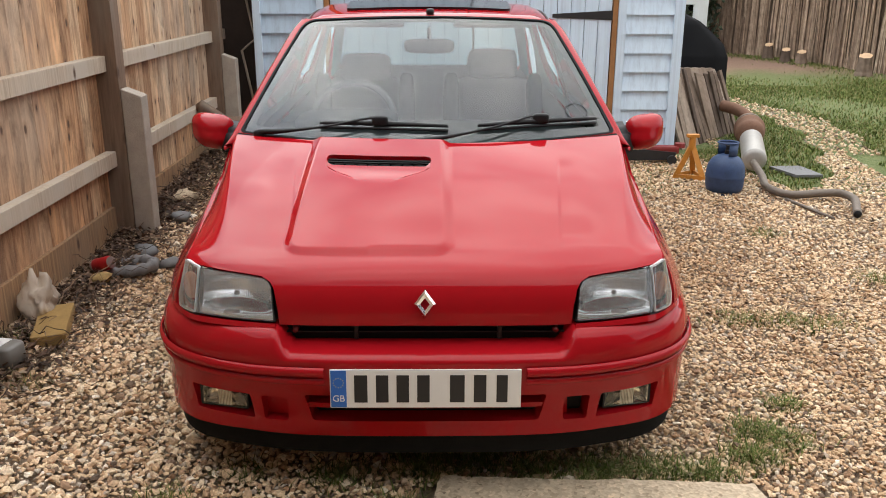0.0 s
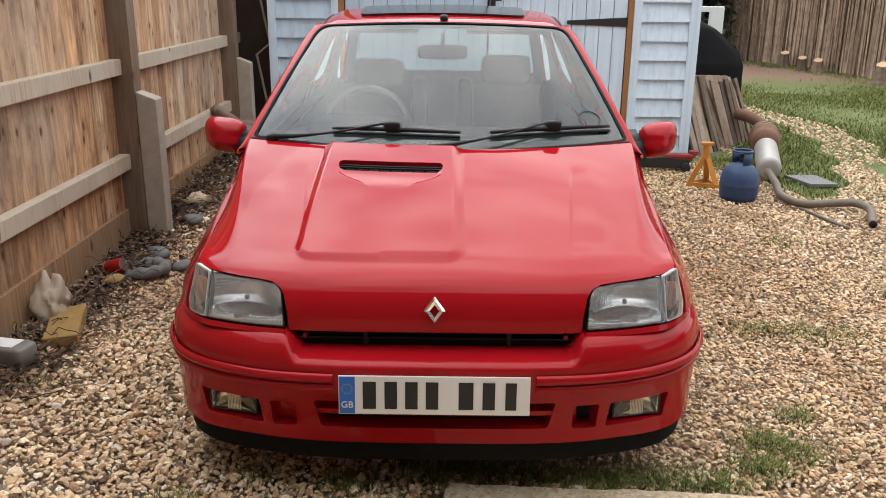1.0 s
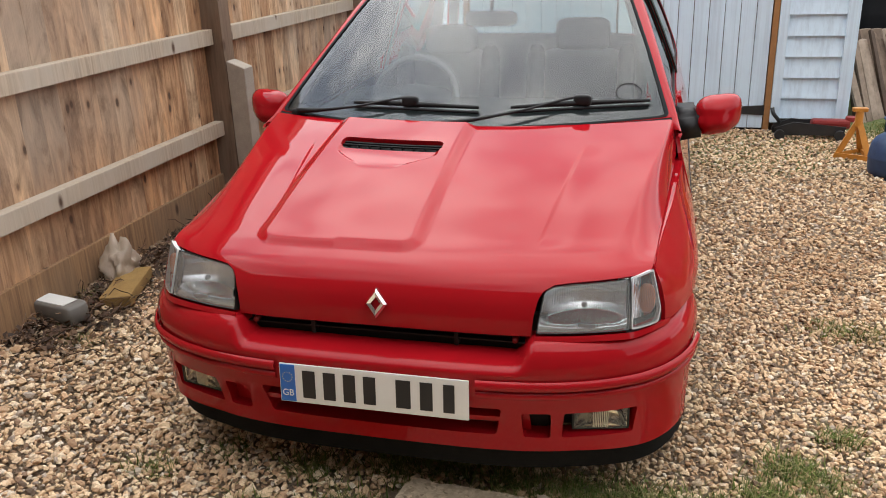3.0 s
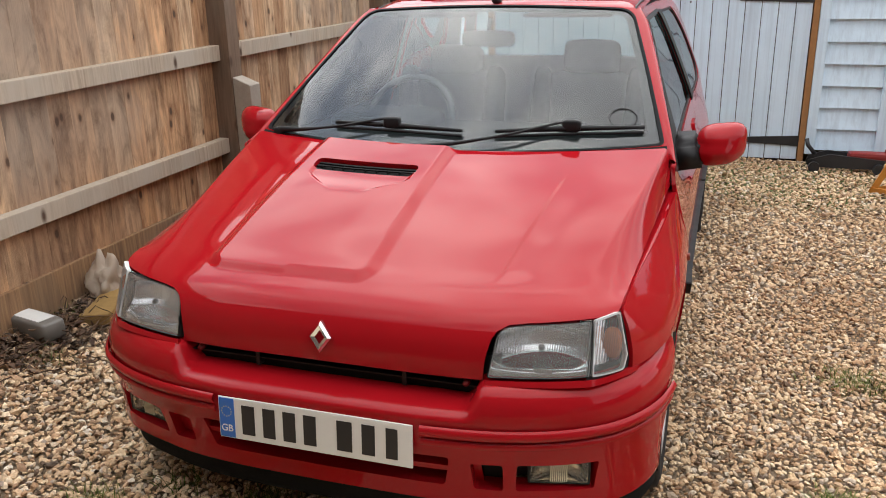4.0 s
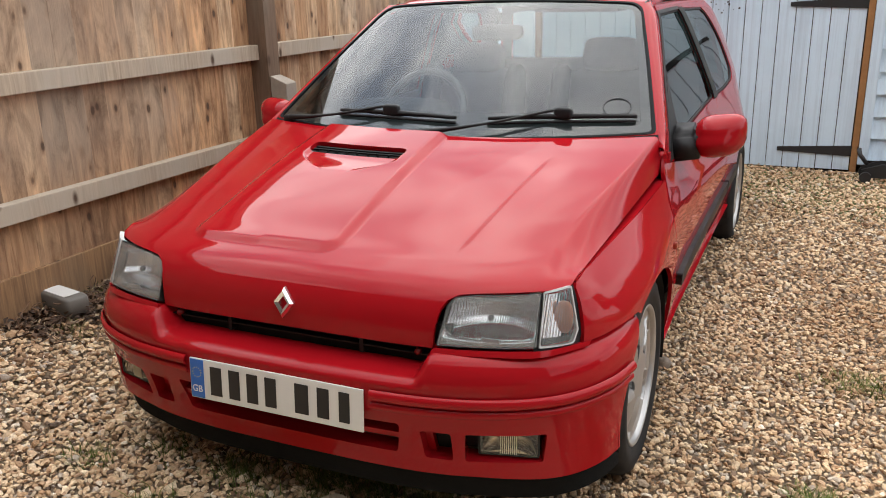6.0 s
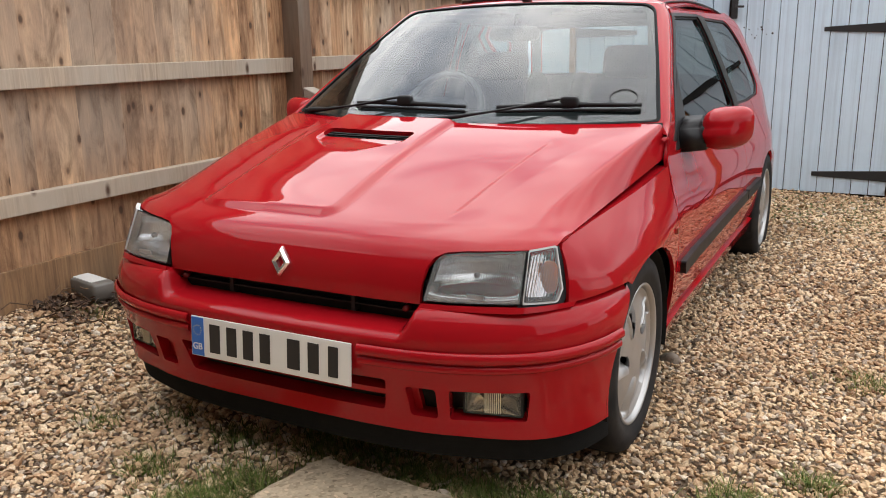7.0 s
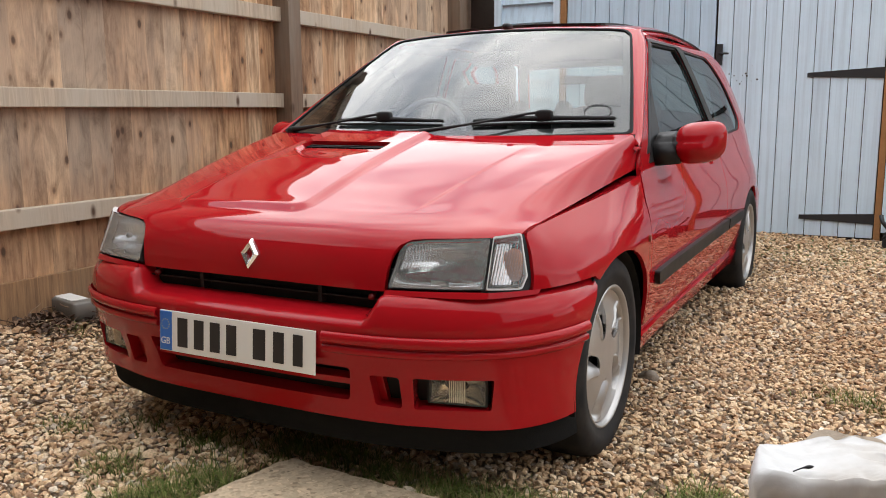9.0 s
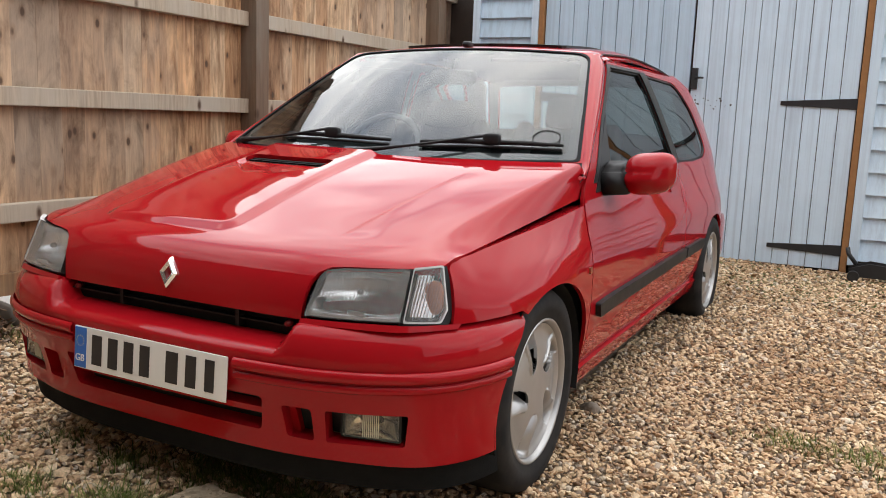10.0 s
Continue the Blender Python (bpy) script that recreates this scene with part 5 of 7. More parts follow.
def build_cabin():
    bm = bmesh.new()
    box(bm, (-0.72, 0.45, 0.19), (0.72, 3.45, 0.24))
    part("floor_pan", bm, VOID, car)
    bm = bmesh.new()
    box(bm, (-0.70, 1.02, 0.24), (0.70, 1.06, 0.86))
    part("bulkhead", bm, VOID, car)
    for s in (False, True):
        panel("door_card", [(1.1, 0.28), (3.4, 0.28), (3.4, 0.84), (1.2, 0.82), (1.1, 0.80)], lambda y, z: (side_map(y, z)[0] - 0.055, y, z), DASH, car, step=0.15, thick=0.0, mirror=s, flip=True)
    # dashboard
    bm = bmesh.new()
    pad(bm, (0, 1.27, 0.80), (1.36, 0.52, 0.20), 0.3)
    d = part("dashboard", bm, DASH, car, "dark grey dashboard", True)
    bm = bmesh.new()
    pad(bm, (-0.33, 1.36, 0.89), (0.42, 0.26, 0.12), 0.45)
    part("binnacle", bm, DASH, d, "", True)
    # steering wheel
    sw = new("steering_wheel")
    sw.parent = car
    tagged(sw, "dark grey steering wheel")
    sw.matrix_basis = pose(-0.33, 1.60, 0.87, 62, 0, 0)
    tube("rim", [(0.18 * math.cos(a), 0.18 * math.sin(a), 0) for a in np.linspace(0, 2 * math.pi, 36, endpoint=False)], 0.014, SWGREY, sw, 8, "", True)
    for a in (200, 340, 90 + 180):
        tube("spoke", [(0, 0, -0.02), (0.17 * math.cos(radians(a)), 0.17 * math.sin(radians(a)), 0)], 0.012, SWGREY, sw)
    bm = bmesh.new()
    pad(bm, (0, 0, -0.01), (0.13, 0.12, 0.05), 0.5)
    part("boss", bm, SWGREY, sw, "", True)
    # front seats
    for x in (-0.315, 0.315):
        st = new("seat")
        st.parent = car
        tagged(st, "grey cloth front seat")
        lean = Matrix.Rotation(radians(-18), 3, "X")
        for name, c, size, pw, turn, mat in (("cushion", (x, 1.86, 0.52), (0.50, 0.52, 0.17), 0.4, None, CLOTH), ("backrest", (x, 2.13, 0.745), (0.47, 0.13, 0.53), 0.42, lean, CLOTH), ("headrest", (x, 2.205, 1.035 if x < 0 else 1.06), (0.25, 0.09, 0.15), 0.4, lean, CLOTH), ("bolster", (x - 0.205, 2.09, 0.80), (0.08, 0.15, 0.46), 0.5, lean, LIGHTCLOTH), ("bolster", (x + 0.205, 2.09, 0.80), (0.08, 0.15, 0.46), 0.5, lean, LIGHTCLOTH)):
            bm = bmesh.new()
            pad(bm, c, size, pw, turn)
            part(name, bm, mat, st, "", True)
    rs = new("rear_bench")
    rs.parent = car
    tagged(rs, "dark grey rear bench seat")
    for name, c, size, turn in (("cushion", (0, 2.72, 0.50), (1.22, 0.50, 0.16), None), ("backrest", (0, 3.02, 0.72), (1.20, 0.14, 0.52), Matrix.Rotation(radians(-18), 3, "X"))):
        bm = bmesh.new()
        pad(bm, c, size, 0.3, turn)
        part(name, bm, CLOTH, rs, "", True)
    bm = bmesh.new()
    box(bm, (-0.58, 3.08, 0.855), (0.58, 3.44, 0.875), 0.005)
    part("parcel_shelf", bm, DASH, car)
    # inside mirror and visors
    bm = bmesh.new()
    pad(bm, (0.003, 1.60, 1.192), (0.215, 0.035, 0.062), 0.5)
    im = part("inside_mirror", bm, BLACK, car, "black inside mirror", True)
    tube("stalk", [(0.003, 1.60, 1.21), (0.003, 1.63, 1.265)], 0.008, BLACK, im)
    for x in (-0.28, 0.28):
        bm = bmesh.new()
        box(bm, (x - 0.17, 1.72, 1.262), (x + 0.17, 1.86, 1.276), 0.005)
        part("sun_visor", bm, LIGHTCLOTH, car)
    panel("headlining", [(-0.53, 1.70), (0.53, 1.70), (0.55, 1.85), (0.55, 3.1), (0.53, 3.2), (-0.53, 3.2), (-0.55, 3.1), (-0.55, 1.85)], raised(roof_map, -0.018), LIGHTCLOTH, car, step=0.15, thick=0, flip=True)


SWGREY = material("steering_grey", (0.16, 0.16, 0.165), 0.6)
build_cabin()


def build_wheel():
    w = new("wheel")
    w.parent = car
    tagged(w, "silver alloy wheel with a black tyre")
    n = 72
    prof = [(0.190, -0.088), (0.215, -0.093), (0.25, -0.095), (0.276, -0.088), (0.288, -0.070), (0.292, -0.04), (0.292, 0.04), (0.288, 0.070), (0.276, 0.088), (0.262, 0.0915), (0.258, 0.0945), (0.232, 0.095), (0.228, 0.0925), (0.212, 0.090), (0.203, 0.084), (0.198, 0.078)]
    bm = bmesh.new()
    rings = [[bm.verts.new((z, r * math.cos(2 * math.pi * i / n), r * math.sin(2 * math.pi * i / n))) for i in range(n)] for r, z in prof]
    for a, b in zip(rings, rings[1:]):
        for i in range(n):
            bm.faces.new((a[i], a[(i + 1) % n], b[(i + 1) % n], b[i]))
    part("tyre", bm, RUBBER, w, "black road tyre", smooth=True)
    rim = new("rim")
    rim.parent = w
    # outer lip and barrel
    prof = [(0.196, 0.070), (0.205, 0.082), (0.2060, 0.086), (0.2025, 0.089), (0.198, 0.087), (0.193, 0.078), (0.188, 0.060), (0.184, 0.0), (0.184, -0.08)]
    bm = bmesh.new()
    rings = [[bm.verts.new((z, r * math.cos(2 * math.pi * i / n), r * math.sin(2 * math.pi * i / n))) for i in range(n)] for r, z in prof]
    for a, b in zip(rings, rings[1:]):
        for i in range(n):
            bm.faces.new((a[i], a[(i + 1) % n], b[(i + 1) % n], b[i]))
    part("barrel", bm, ALLOY, rim, smooth=True)
    dep = curve1([0, 0.03, 0.06, 0.09, 0.12, 0.15, 0.17, 0.190], [0.082, 0.082, 0.081, 0.079, 0.076, 0.069, 0.066, 0.074])

    TURN = [2 * math.pi * i / 5 for i in range(5)]

    def tongue(p, q, a):
        """Distance outside a round-ended tongue that runs in from the rim at angle a, and the place across it."""
        u, v = p * math.cos(a) + q * math.sin(a), p * math.sin(a) - q * math.cos(a)
        v = v + 0.9 * (0.16 - u) * np.abs(0.16 - u) * 2.2
        half = 0.030 + 0.012 * np.clip((u - 0.11) / 0.07, 0, 1)
        return np.hypot(np.minimum(u - 0.094, 0), v) - half, v / half

    def face(p, q):
        r = np.hypot(p, q)
        z = dep(r)
        for a in TURN:
            d, v = tongue(p, q, a)
            m = smoothstep(-d / 0.0055) * (np.cos(np.arctan2(q, p) - a) > 0)
            z = z + m * (-0.024 - 0.032 * v + 0.016 * (1 - v * v)) * smoothstep((0.188 - r) / 0.014)
        return z, p, q

    disc = [(0.190 * math.cos(a), 0.190 * math.sin(a)) for a in np.linspace(0, 2 * math.pi, 60, endpoint=False)]
    holes = []
    for a in TURN:
        out, inn = [], []
        for t in np.linspace(0, 1, 14):
            # from the tip of the tongue along its deep side
            g = math.pi * (1.0 - 0.5 * min(1.0, t / 0.55))
            u = 0.094 + 0.030 * math.cos(g) if t < 0.55 else 0.094 + 0.050 * (t - 0.55) / 0.45
            v = 0.030 * math.sin(g) if t < 0.55 else 0.030 + 0.009 * (t - 0.55) / 0.45
            k = 0.0065 * math.sin(math.pi * min(1.0, t + 0.08)) ** 0.7 + 0.001
            bend = 0.9 * (0.16 - u) * abs(0.16 - u) * 2.2
            out.append((u, v - bend))
            nu, nv = (math.cos(g), math.sin(g)) if t < 0.55 else (0.0, 1.0)
            inn.append((u - nu * k, v - bend - nv * k))
        loop = out + inn[::-1]
        holes.append([(u * math.cos(a) + v * math.sin(a), u * math.sin(a) - v * math.cos(a)) for u, v in loop])
        slot = [(0.164, 0.010), (0.171, 0.012), (0.170, 0.026), (0.163, 0.024)]
        holes.append([(u * math.cos(a) + v * math.sin(a), u * math.sin(a) - v * math.cos(a)) for u, v in slot])
    panel("spokes", disc, face, ALLOY, rim, holes=holes, step=0.004, edge_step=0.0025, thick=0.0, well=0.010)
    bm = bmesh.new()
    bmesh.ops.create_cone(bm, cap_ends=True, segments=40, radius1=0.18, radius2=0.18, depth=0.01, matrix=pose(0.0, 0, 0, 0, 90, 0))
    part("brake_disc", bm, DARKSTEEL, w)
    tube("valve", [(0.055, 0.10, -0.145), (0.066, 0.0995, -0.144)], 0.003, BLACK, w)
    return w


DARKSTEEL = material("dark_steel", (0.05, 0.048, 0.046), 0.5, 0.6)
w0 = build_wheel()
w0.matrix_basis = pose(0.706, FWY, 0.286, 36, 0, 0)
for x, y, z, a in ((0.728, RWY, 0.272, 47), (-0.706, FWY, 0.286, 30), (-0.728, RWY, 0.272, 5)):
    copy_thing(w0, pose(x, y, z, 0, 0, 180 if x < 0 else 0) @ pose(0, 0, 0, a, 0, 0))


# ---------------------------------------------------------------- more materials
def vary(m, stops, rough=0.9, island=True, scale=60.0, bump_s=0.4):
    """Colour by piece, broken by fine grain."""
    if island:
        g = m.node_tree.nodes.new("ShaderNodeNewGeometry")
        r = ramp(m, g.outputs["Random Per Island"], stops)
    else:
        g = m.node_tree.nodes.new("ShaderNodeObjectInfo")
        r = ramp(m, g.outputs["Random"], stops)
    v = coords(m)
    n = noise_fac(m, v, scale, 5.0, 0.65)
    k = ramp(m, n, [(0.3, (0.62, 0.60, 0.57)), (0.7, (1.12, 1.1, 1.08))]).outputs["Color"]
    paint_colour(m, mixc(m, 1.0, r.outputs["Color"], k, "MULTIPLY"))
    bsdf(m).inputs["Roughness"].default_value = rough
    bump(m, n, bump_s, 0.004)
    return m


STONE = vary(material("gravel_stone"), [(0.0, (0.12, 0.09, 0.07)), (0.10, (0.34, 0.225, 0.145)), (0.25, (0.64, 0.48, 0.32)), (0.42, (0.80, 0.66, 0.47)), (0.56, (0.46, 0.30, 0.18)), (0.70, (0.72, 0.58, 0.42)), (0.84, (0.84, 0.73, 0.56)), (0.92, (0.34, 0.29, 0.25)), (1.0, (0.92, 0.87, 0.77))], 0.85, True, 120.0, 0.5)
patch = ramp(STONE, noise_fac(STONE, coords(STONE), 1.7, 5.0, 0.62), [(0.33, (0.78, 0.70, 0.63)), (0.52, (1.0, 0.985, 0.97)), (0.70, (1.12, 1.07, 1.05))]).outputs["Color"]
paint_colour(STONE, mixc(STONE, 1.0, bsdf(STONE).inputs["Base Color"].links[0].from_socket, patch, "MULTIPLY"))
# stones tint brown to the right; lightened by the fence to offset shade there
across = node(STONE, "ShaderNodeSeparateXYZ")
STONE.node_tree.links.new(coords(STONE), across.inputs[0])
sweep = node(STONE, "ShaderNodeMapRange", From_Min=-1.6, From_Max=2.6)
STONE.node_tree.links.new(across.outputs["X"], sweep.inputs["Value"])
dirt_and_light = ramp(STONE, sweep.outputs["Result"], [(0.0, (1.22, 1.21, 1.19)), (0.30, (1.18, 1.16, 1.12)), (0.55, (1.03, 0.985, 0.92)), (0.80, (0.98, 0.91, 0.81)), (1.0, (1.04, 1.01, 0.95))]).outputs["Color"]
paint_colour(STONE, mixc(STONE, 1.0, bsdf(STONE).inputs["Base Color"].links[0].from_socket, dirt_and_light, "MULTIPLY"))
GRASS = vary(material("grass_blade"), [(0.0, (0.055, 0.095, 0.018)), (0.35, (0.12, 0.17, 0.036)), (0.65, (0.20, 0.235, 0.065)), (0.88, (0.29, 0.26, 0.11)), (1.0, (0.40, 0.33, 0.19))], 0.7, True, 40.0, 0.1)
bsdf(GRASS).inputs["Specular IOR Level"].default_value = 0.15
LEAFDARK = vary(material("hedge_leaf"), [(0.0, (0.012, 0.022, 0.012)), (0.6, (0.028, 0.045, 0.022)), (1.0, (0.06, 0.085, 0.035))], 0.6, True, 30.0, 0.1)
LITTER = vary(material("dead_leaf"), [(0.0, (0.045, 0.028, 0.020)), (0.5, (0.115, 0.066, 0.042)), (0.85, (0.20, 0.115, 0.065)), (1.0, (0.34, 0.26, 0.18))], 0.9, True, 50.0, 0.2)
STAKE = vary(material("grey_stake_wood"), [(0.0, (0.15, 0.10, 0.07)), (0.25, (0.45, 0.33, 0.24)), (0.5, (0.24, 0.165, 0.115)), (0.75, (0.52, 0.40, 0.30)), (1.0, (0.32, 0.225, 0.16))], 0.9, False, 9.0, 0.4)
strand = noise_fac(STAKE, coords(STAKE, (46, 46, 1.3)), 1.6, 4.0, 0.6)
paint_colour(STAKE, mixc(STAKE, 1.0, bsdf(STAKE).inputs["Base Color"].links[0].from_socket, ramp(STAKE, strand, [(0.36, (0.42, 0.38, 0.35)), (0.52, (1.0, 1.0, 1.0)), (0.68, (1.25, 1.22, 1.18))]).outputs["Color"], "MULTIPLY"))
OLDPLANK = vary(material("old_plank_wood"), [(0.0, (0.10, 0.068, 0.05)), (0.5, (0.24, 0.175, 0.13)), (1.0, (0.40, 0.325, 0.26))], 0.9, False, 14.0, 0.4)
TARP = make_plain("black_tarpaulin", (0.008, 0.008, 0.009), 0.7, 8.0, 0.2, 0.3)
bsdf(TARP).inputs["Specular IOR Level"].default_value = 0.15
WHITEPAINT = make_plain("white_paint", (0.74, 0.75, 0.74), 0.5, 9.0, 0.06, 0.1)
WEEDLEAF = vary(material("weed_leaf"), [(0.0, (0.10, 0.14, 0.03)), (0.5, (0.28, 0.26, 0.07)), (1.0, (0.48, 0.40, 0.16))], 0.6, False, 30.0, 0.2)
STANDPAINT = make_plain("orange_paint", (0.55, 0.22, 0.03), 0.45, 25.0, 0.15, 0.2)
GASBLUE = make_plain("blue_steel", (0.028, 0.062, 0.150), 0.55, 22.0, 0.38, 0.3)
STEEL = make_plain("stained_steel", (0.42, 0.40, 0.37), 0.5, 12.0, 0.15, 0.2, 0.5)
RUST = make_plain("rusty_steel", (0.23, 0.12, 0.075), 0.8, 25.0, 0.3, 0.4, 0.2)
PIPE = make_plain("sooty_pipe", (0.19, 0.155, 0.125), 0.65, 20.0, 0.25, 0.3, 0.4)
SLATE = make_plain("grey_slate", (0.17, 0.17, 0.172), 0.7, 20.0, 0.2, 0.3)
CANRED = material("can_red", (0.42, 0.015, 0.02), 0.3, 0.3)
ALU = material("aluminium", (0.66, 0.66, 0.66), 0.3, 0.9)
GREYPLASTIC = make_plain("grey_plastic", (0.17, 0.16, 0.145), 0.5, 12.0, 0.1, 0.1)
PAPER = make_plain("label_paper", (0.68, 0.68, 0.66), 0.7, 30.0, 0.04, 0.05)
GREYCLOTH = make_plain("grey_rag", (0.20, 0.19, 0.19), 0.95, 60.0, 0.25, 0.5)
SPONGE = make_plain("mossy_block", (0.34, 0.21, 0.07), 0.95, 22.0, 0.3, 0.5)
FLINT = make_plain("brown_flint", (0.25, 0.20, 0.155), 0.7, 20.0, 0.2, 0.3)
JACKRED = material("jack_red", (0.20, 0.014, 0.012), 0.45)
YELLOWSTONE = make_plain("yellow_stone", (0.42, 0.28, 0.11), 0.9, 30.0, 0.2, 0.3)
CARD = make_plain("wet_cardboard", (0.40, 0.325, 0.25), 0.9, 20.0, 0.2, 0.3)
MUD = make_plain("bare_earth", (0.24, 0.15, 0.10), 0.95, 9.0, 0.25, 0.6)


def make_film(name, tint, opacity):
    """Thin cloudy plastic."""
    m = material(name, tint, 0.35)
    b = bsdf(m)
    b.inputs["Alpha"].default_value = opacity
    v = coords(m)
    n = noise_fac(m, v, 14.0, 5.0, 0.6, 0.8)
    bump(m, n, 0.16, 0.01)
    return m


SACK = make_film("white_polythene", (0.80, 0.80, 0.80), 1.0)
stain = noise_fac(SACK, coords(SACK), 9.0, 5.0, 0.6)
clean = ramp(SACK, stain, [(0.30, (0.36, 0.33, 0.30)), (0.46, (0.43, 0.42, 0.41)), (0.6, (0.47, 0.47, 0.475))]).outputs["Color"]
# silt washed to the hem of the sheet
hem = node(SACK, "ShaderNodeSeparateXYZ")
SACK.node_tree.links.new(coords(SACK), hem.inputs[0])
wavy = node(SACK, "ShaderNodeMath")
wavy.operation = "MULTIPLY_ADD"
wavy.inputs[1].default_value = 0.03
SACK.node_tree.links.new(stain, wavy.inputs[0])
SACK.node_tree.links.new(hem.outputs["Z"], wavy.inputs[2])
silt = ramp(SACK, wavy.outputs[0], [(0.580, (0.9, 0.9, 0.9)), (0.614, (0, 0, 0))]).outputs["Color"]
paint_colour(SACK, mixc(SACK, silt, clean, (0.33, 0.26, 0.19)))
FILM = make_film("clear_polythene", (0.60, 0.50, 0.40), 0.62)

# ---------------------------------------------------------------- plain surroundings behind the camera
def build_surround():
    # unseen wall added for the dark nose reflection and to shade the bumper
    bm = bmesh.new()
    box(bm, (-9, -3.9, -0.2), (7, -3.65, 5.2))
    w = part("wall_south", bm, UNSEENWALL)
    tagged(w, "unseen plain dark brown wall added behind the camera to shade the car", "wall", kind="structure")
    bm = bmesh.new()
    box(bm, (-9.1, -3.95, 5.2), (7.1, -3.5, 5.32))
    w = part("trim", bm, DARKWOOD)
    tagged(w, "unseen dark board along the top of the added wall", "eaves", kind="structure")
    # unseen wall added to close the place on the right
    bm = bmesh.new()
    box(bm, (9.0, -9.0, -0.2), (9.25, 3.0, 1.9))
    w = part("wall_east", bm, UNSEENWALL)
    tagged(w, "unseen plain brown wall added to close the right side", "wall", kind="structure")


UNSEENWALL = make_plain("brown_wall", (0.08, 0.055, 0.04), 0.9, 3.0, 0.25, 0.4)
build_surround()


# ---------------------------------------------------------------- concrete path
def build_slab():
    pts = [(0.03, 0.10), (0.06, 0.132), (0.30, 0.118), (0.74, 0.10), (0.98, 0.085), (1.02, -0.2), (1.03, -0.95), (-0.05, -0.95), (-0.02, -0.3)]
    rough = []
    for p in densify(np.array(pts, float), 0.03):
        q = Vector((p[0] * 9, p[1] * 9, 0))
        rough.append((p[0] + 0.014 * noise.noise(q) + 0.006 * noise.noise(q * 4), p[1] + 0.014 * noise.noise(q + Vector((5, 5, 0))) + 0.006 * noise.noise(q * 4 + Vector((2, 7, 0)))))

    def top(x, y):
        z = [0.032 + 0.006 * noise.noise(Vector((a * 6, b * 6, 1))) + 0.003 * noise.noise(Vector((a * 30, b * 30, 2))) for a, b in zip(x, y)]
        return x, y, np.array(z)

    s = panel("pavement", rough, top, CONCRETE, None, step=0.03, thick=0.07)
    tagged(s, "worn concrete path with a broken corner", "path", kind="structure")


build_slab()


# ---------------------------------------------------------------- gravel and grass
def ico():
    bm = bmesh.new()
    bmesh.ops.create_icosphere(bm, subdivisions=1, radius=1.0)
    bm.verts.ensure_lookup_table()
    v = np.array([tuple(q.co) for q in bm.verts])
    f = np.array([[q.index for q in p.verts] for p in bm.faces])
    bm.free()
    return v, f


def fast_mesh(name, V, F, mat, smooth=True):
    me = bpy.data.meshes.new(name)
    k = F.shape[1]
    me.vertices.add(len(V))
    me.vertices.foreach_set("co", V.astype(np.float32).ravel())
    me.loops.add(F.size)
    me.loops.foreach_set("vertex_index", F.astype(np.int32).ravel())
    me.polygons.add(len(F))
    me.polygons.foreach_set("loop_start", (np.arange(len(F)) * k).astype(np.int32))
    me.polygons.foreach_set("use_smooth", np.full(len(F), smooth))
    me.update(calc_edges=True)
    me.materials.append(mat)
    return new(name, me)


def path_dist(x, y):
    """Distance from the stony track across the lawn."""
    d = np.full(np.shape(x), 9.0)
    pts = [(2.9, 3.3), (3.2, 4.0), (3.45, 4.8), (3.6, 5.6), (3.55, 6.4), (3.2, 7.2)]
    for (ax, ay), (bx, by) in zip(pts, pts[1:]):
        t = np.clip(((x - ax) * (bx - ax) + (y - ay) * (by - ay)) / ((bx - ax) ** 2 + (by - ay) ** 2), 0, 1)
        d = np.minimum(d, np.hypot(x - ax - t * (bx - ax), y - ay - t * (by - ay)))
    return d


def lawn(x, y):
    """1 on the lawn, 0 on the drive."""
    edge = np.minimum(y - 3.55 - 0.12 * np.sin(x * 5), (x - 2.42 - 0.1 * np.sin(y * 4)))
    edge = np.where((x < 2.4), -1, edge)
    return (edge > 0) & (path_dist(x, y) > 0.23 + 0.05 * np.sin(x * 9 + y * 7))


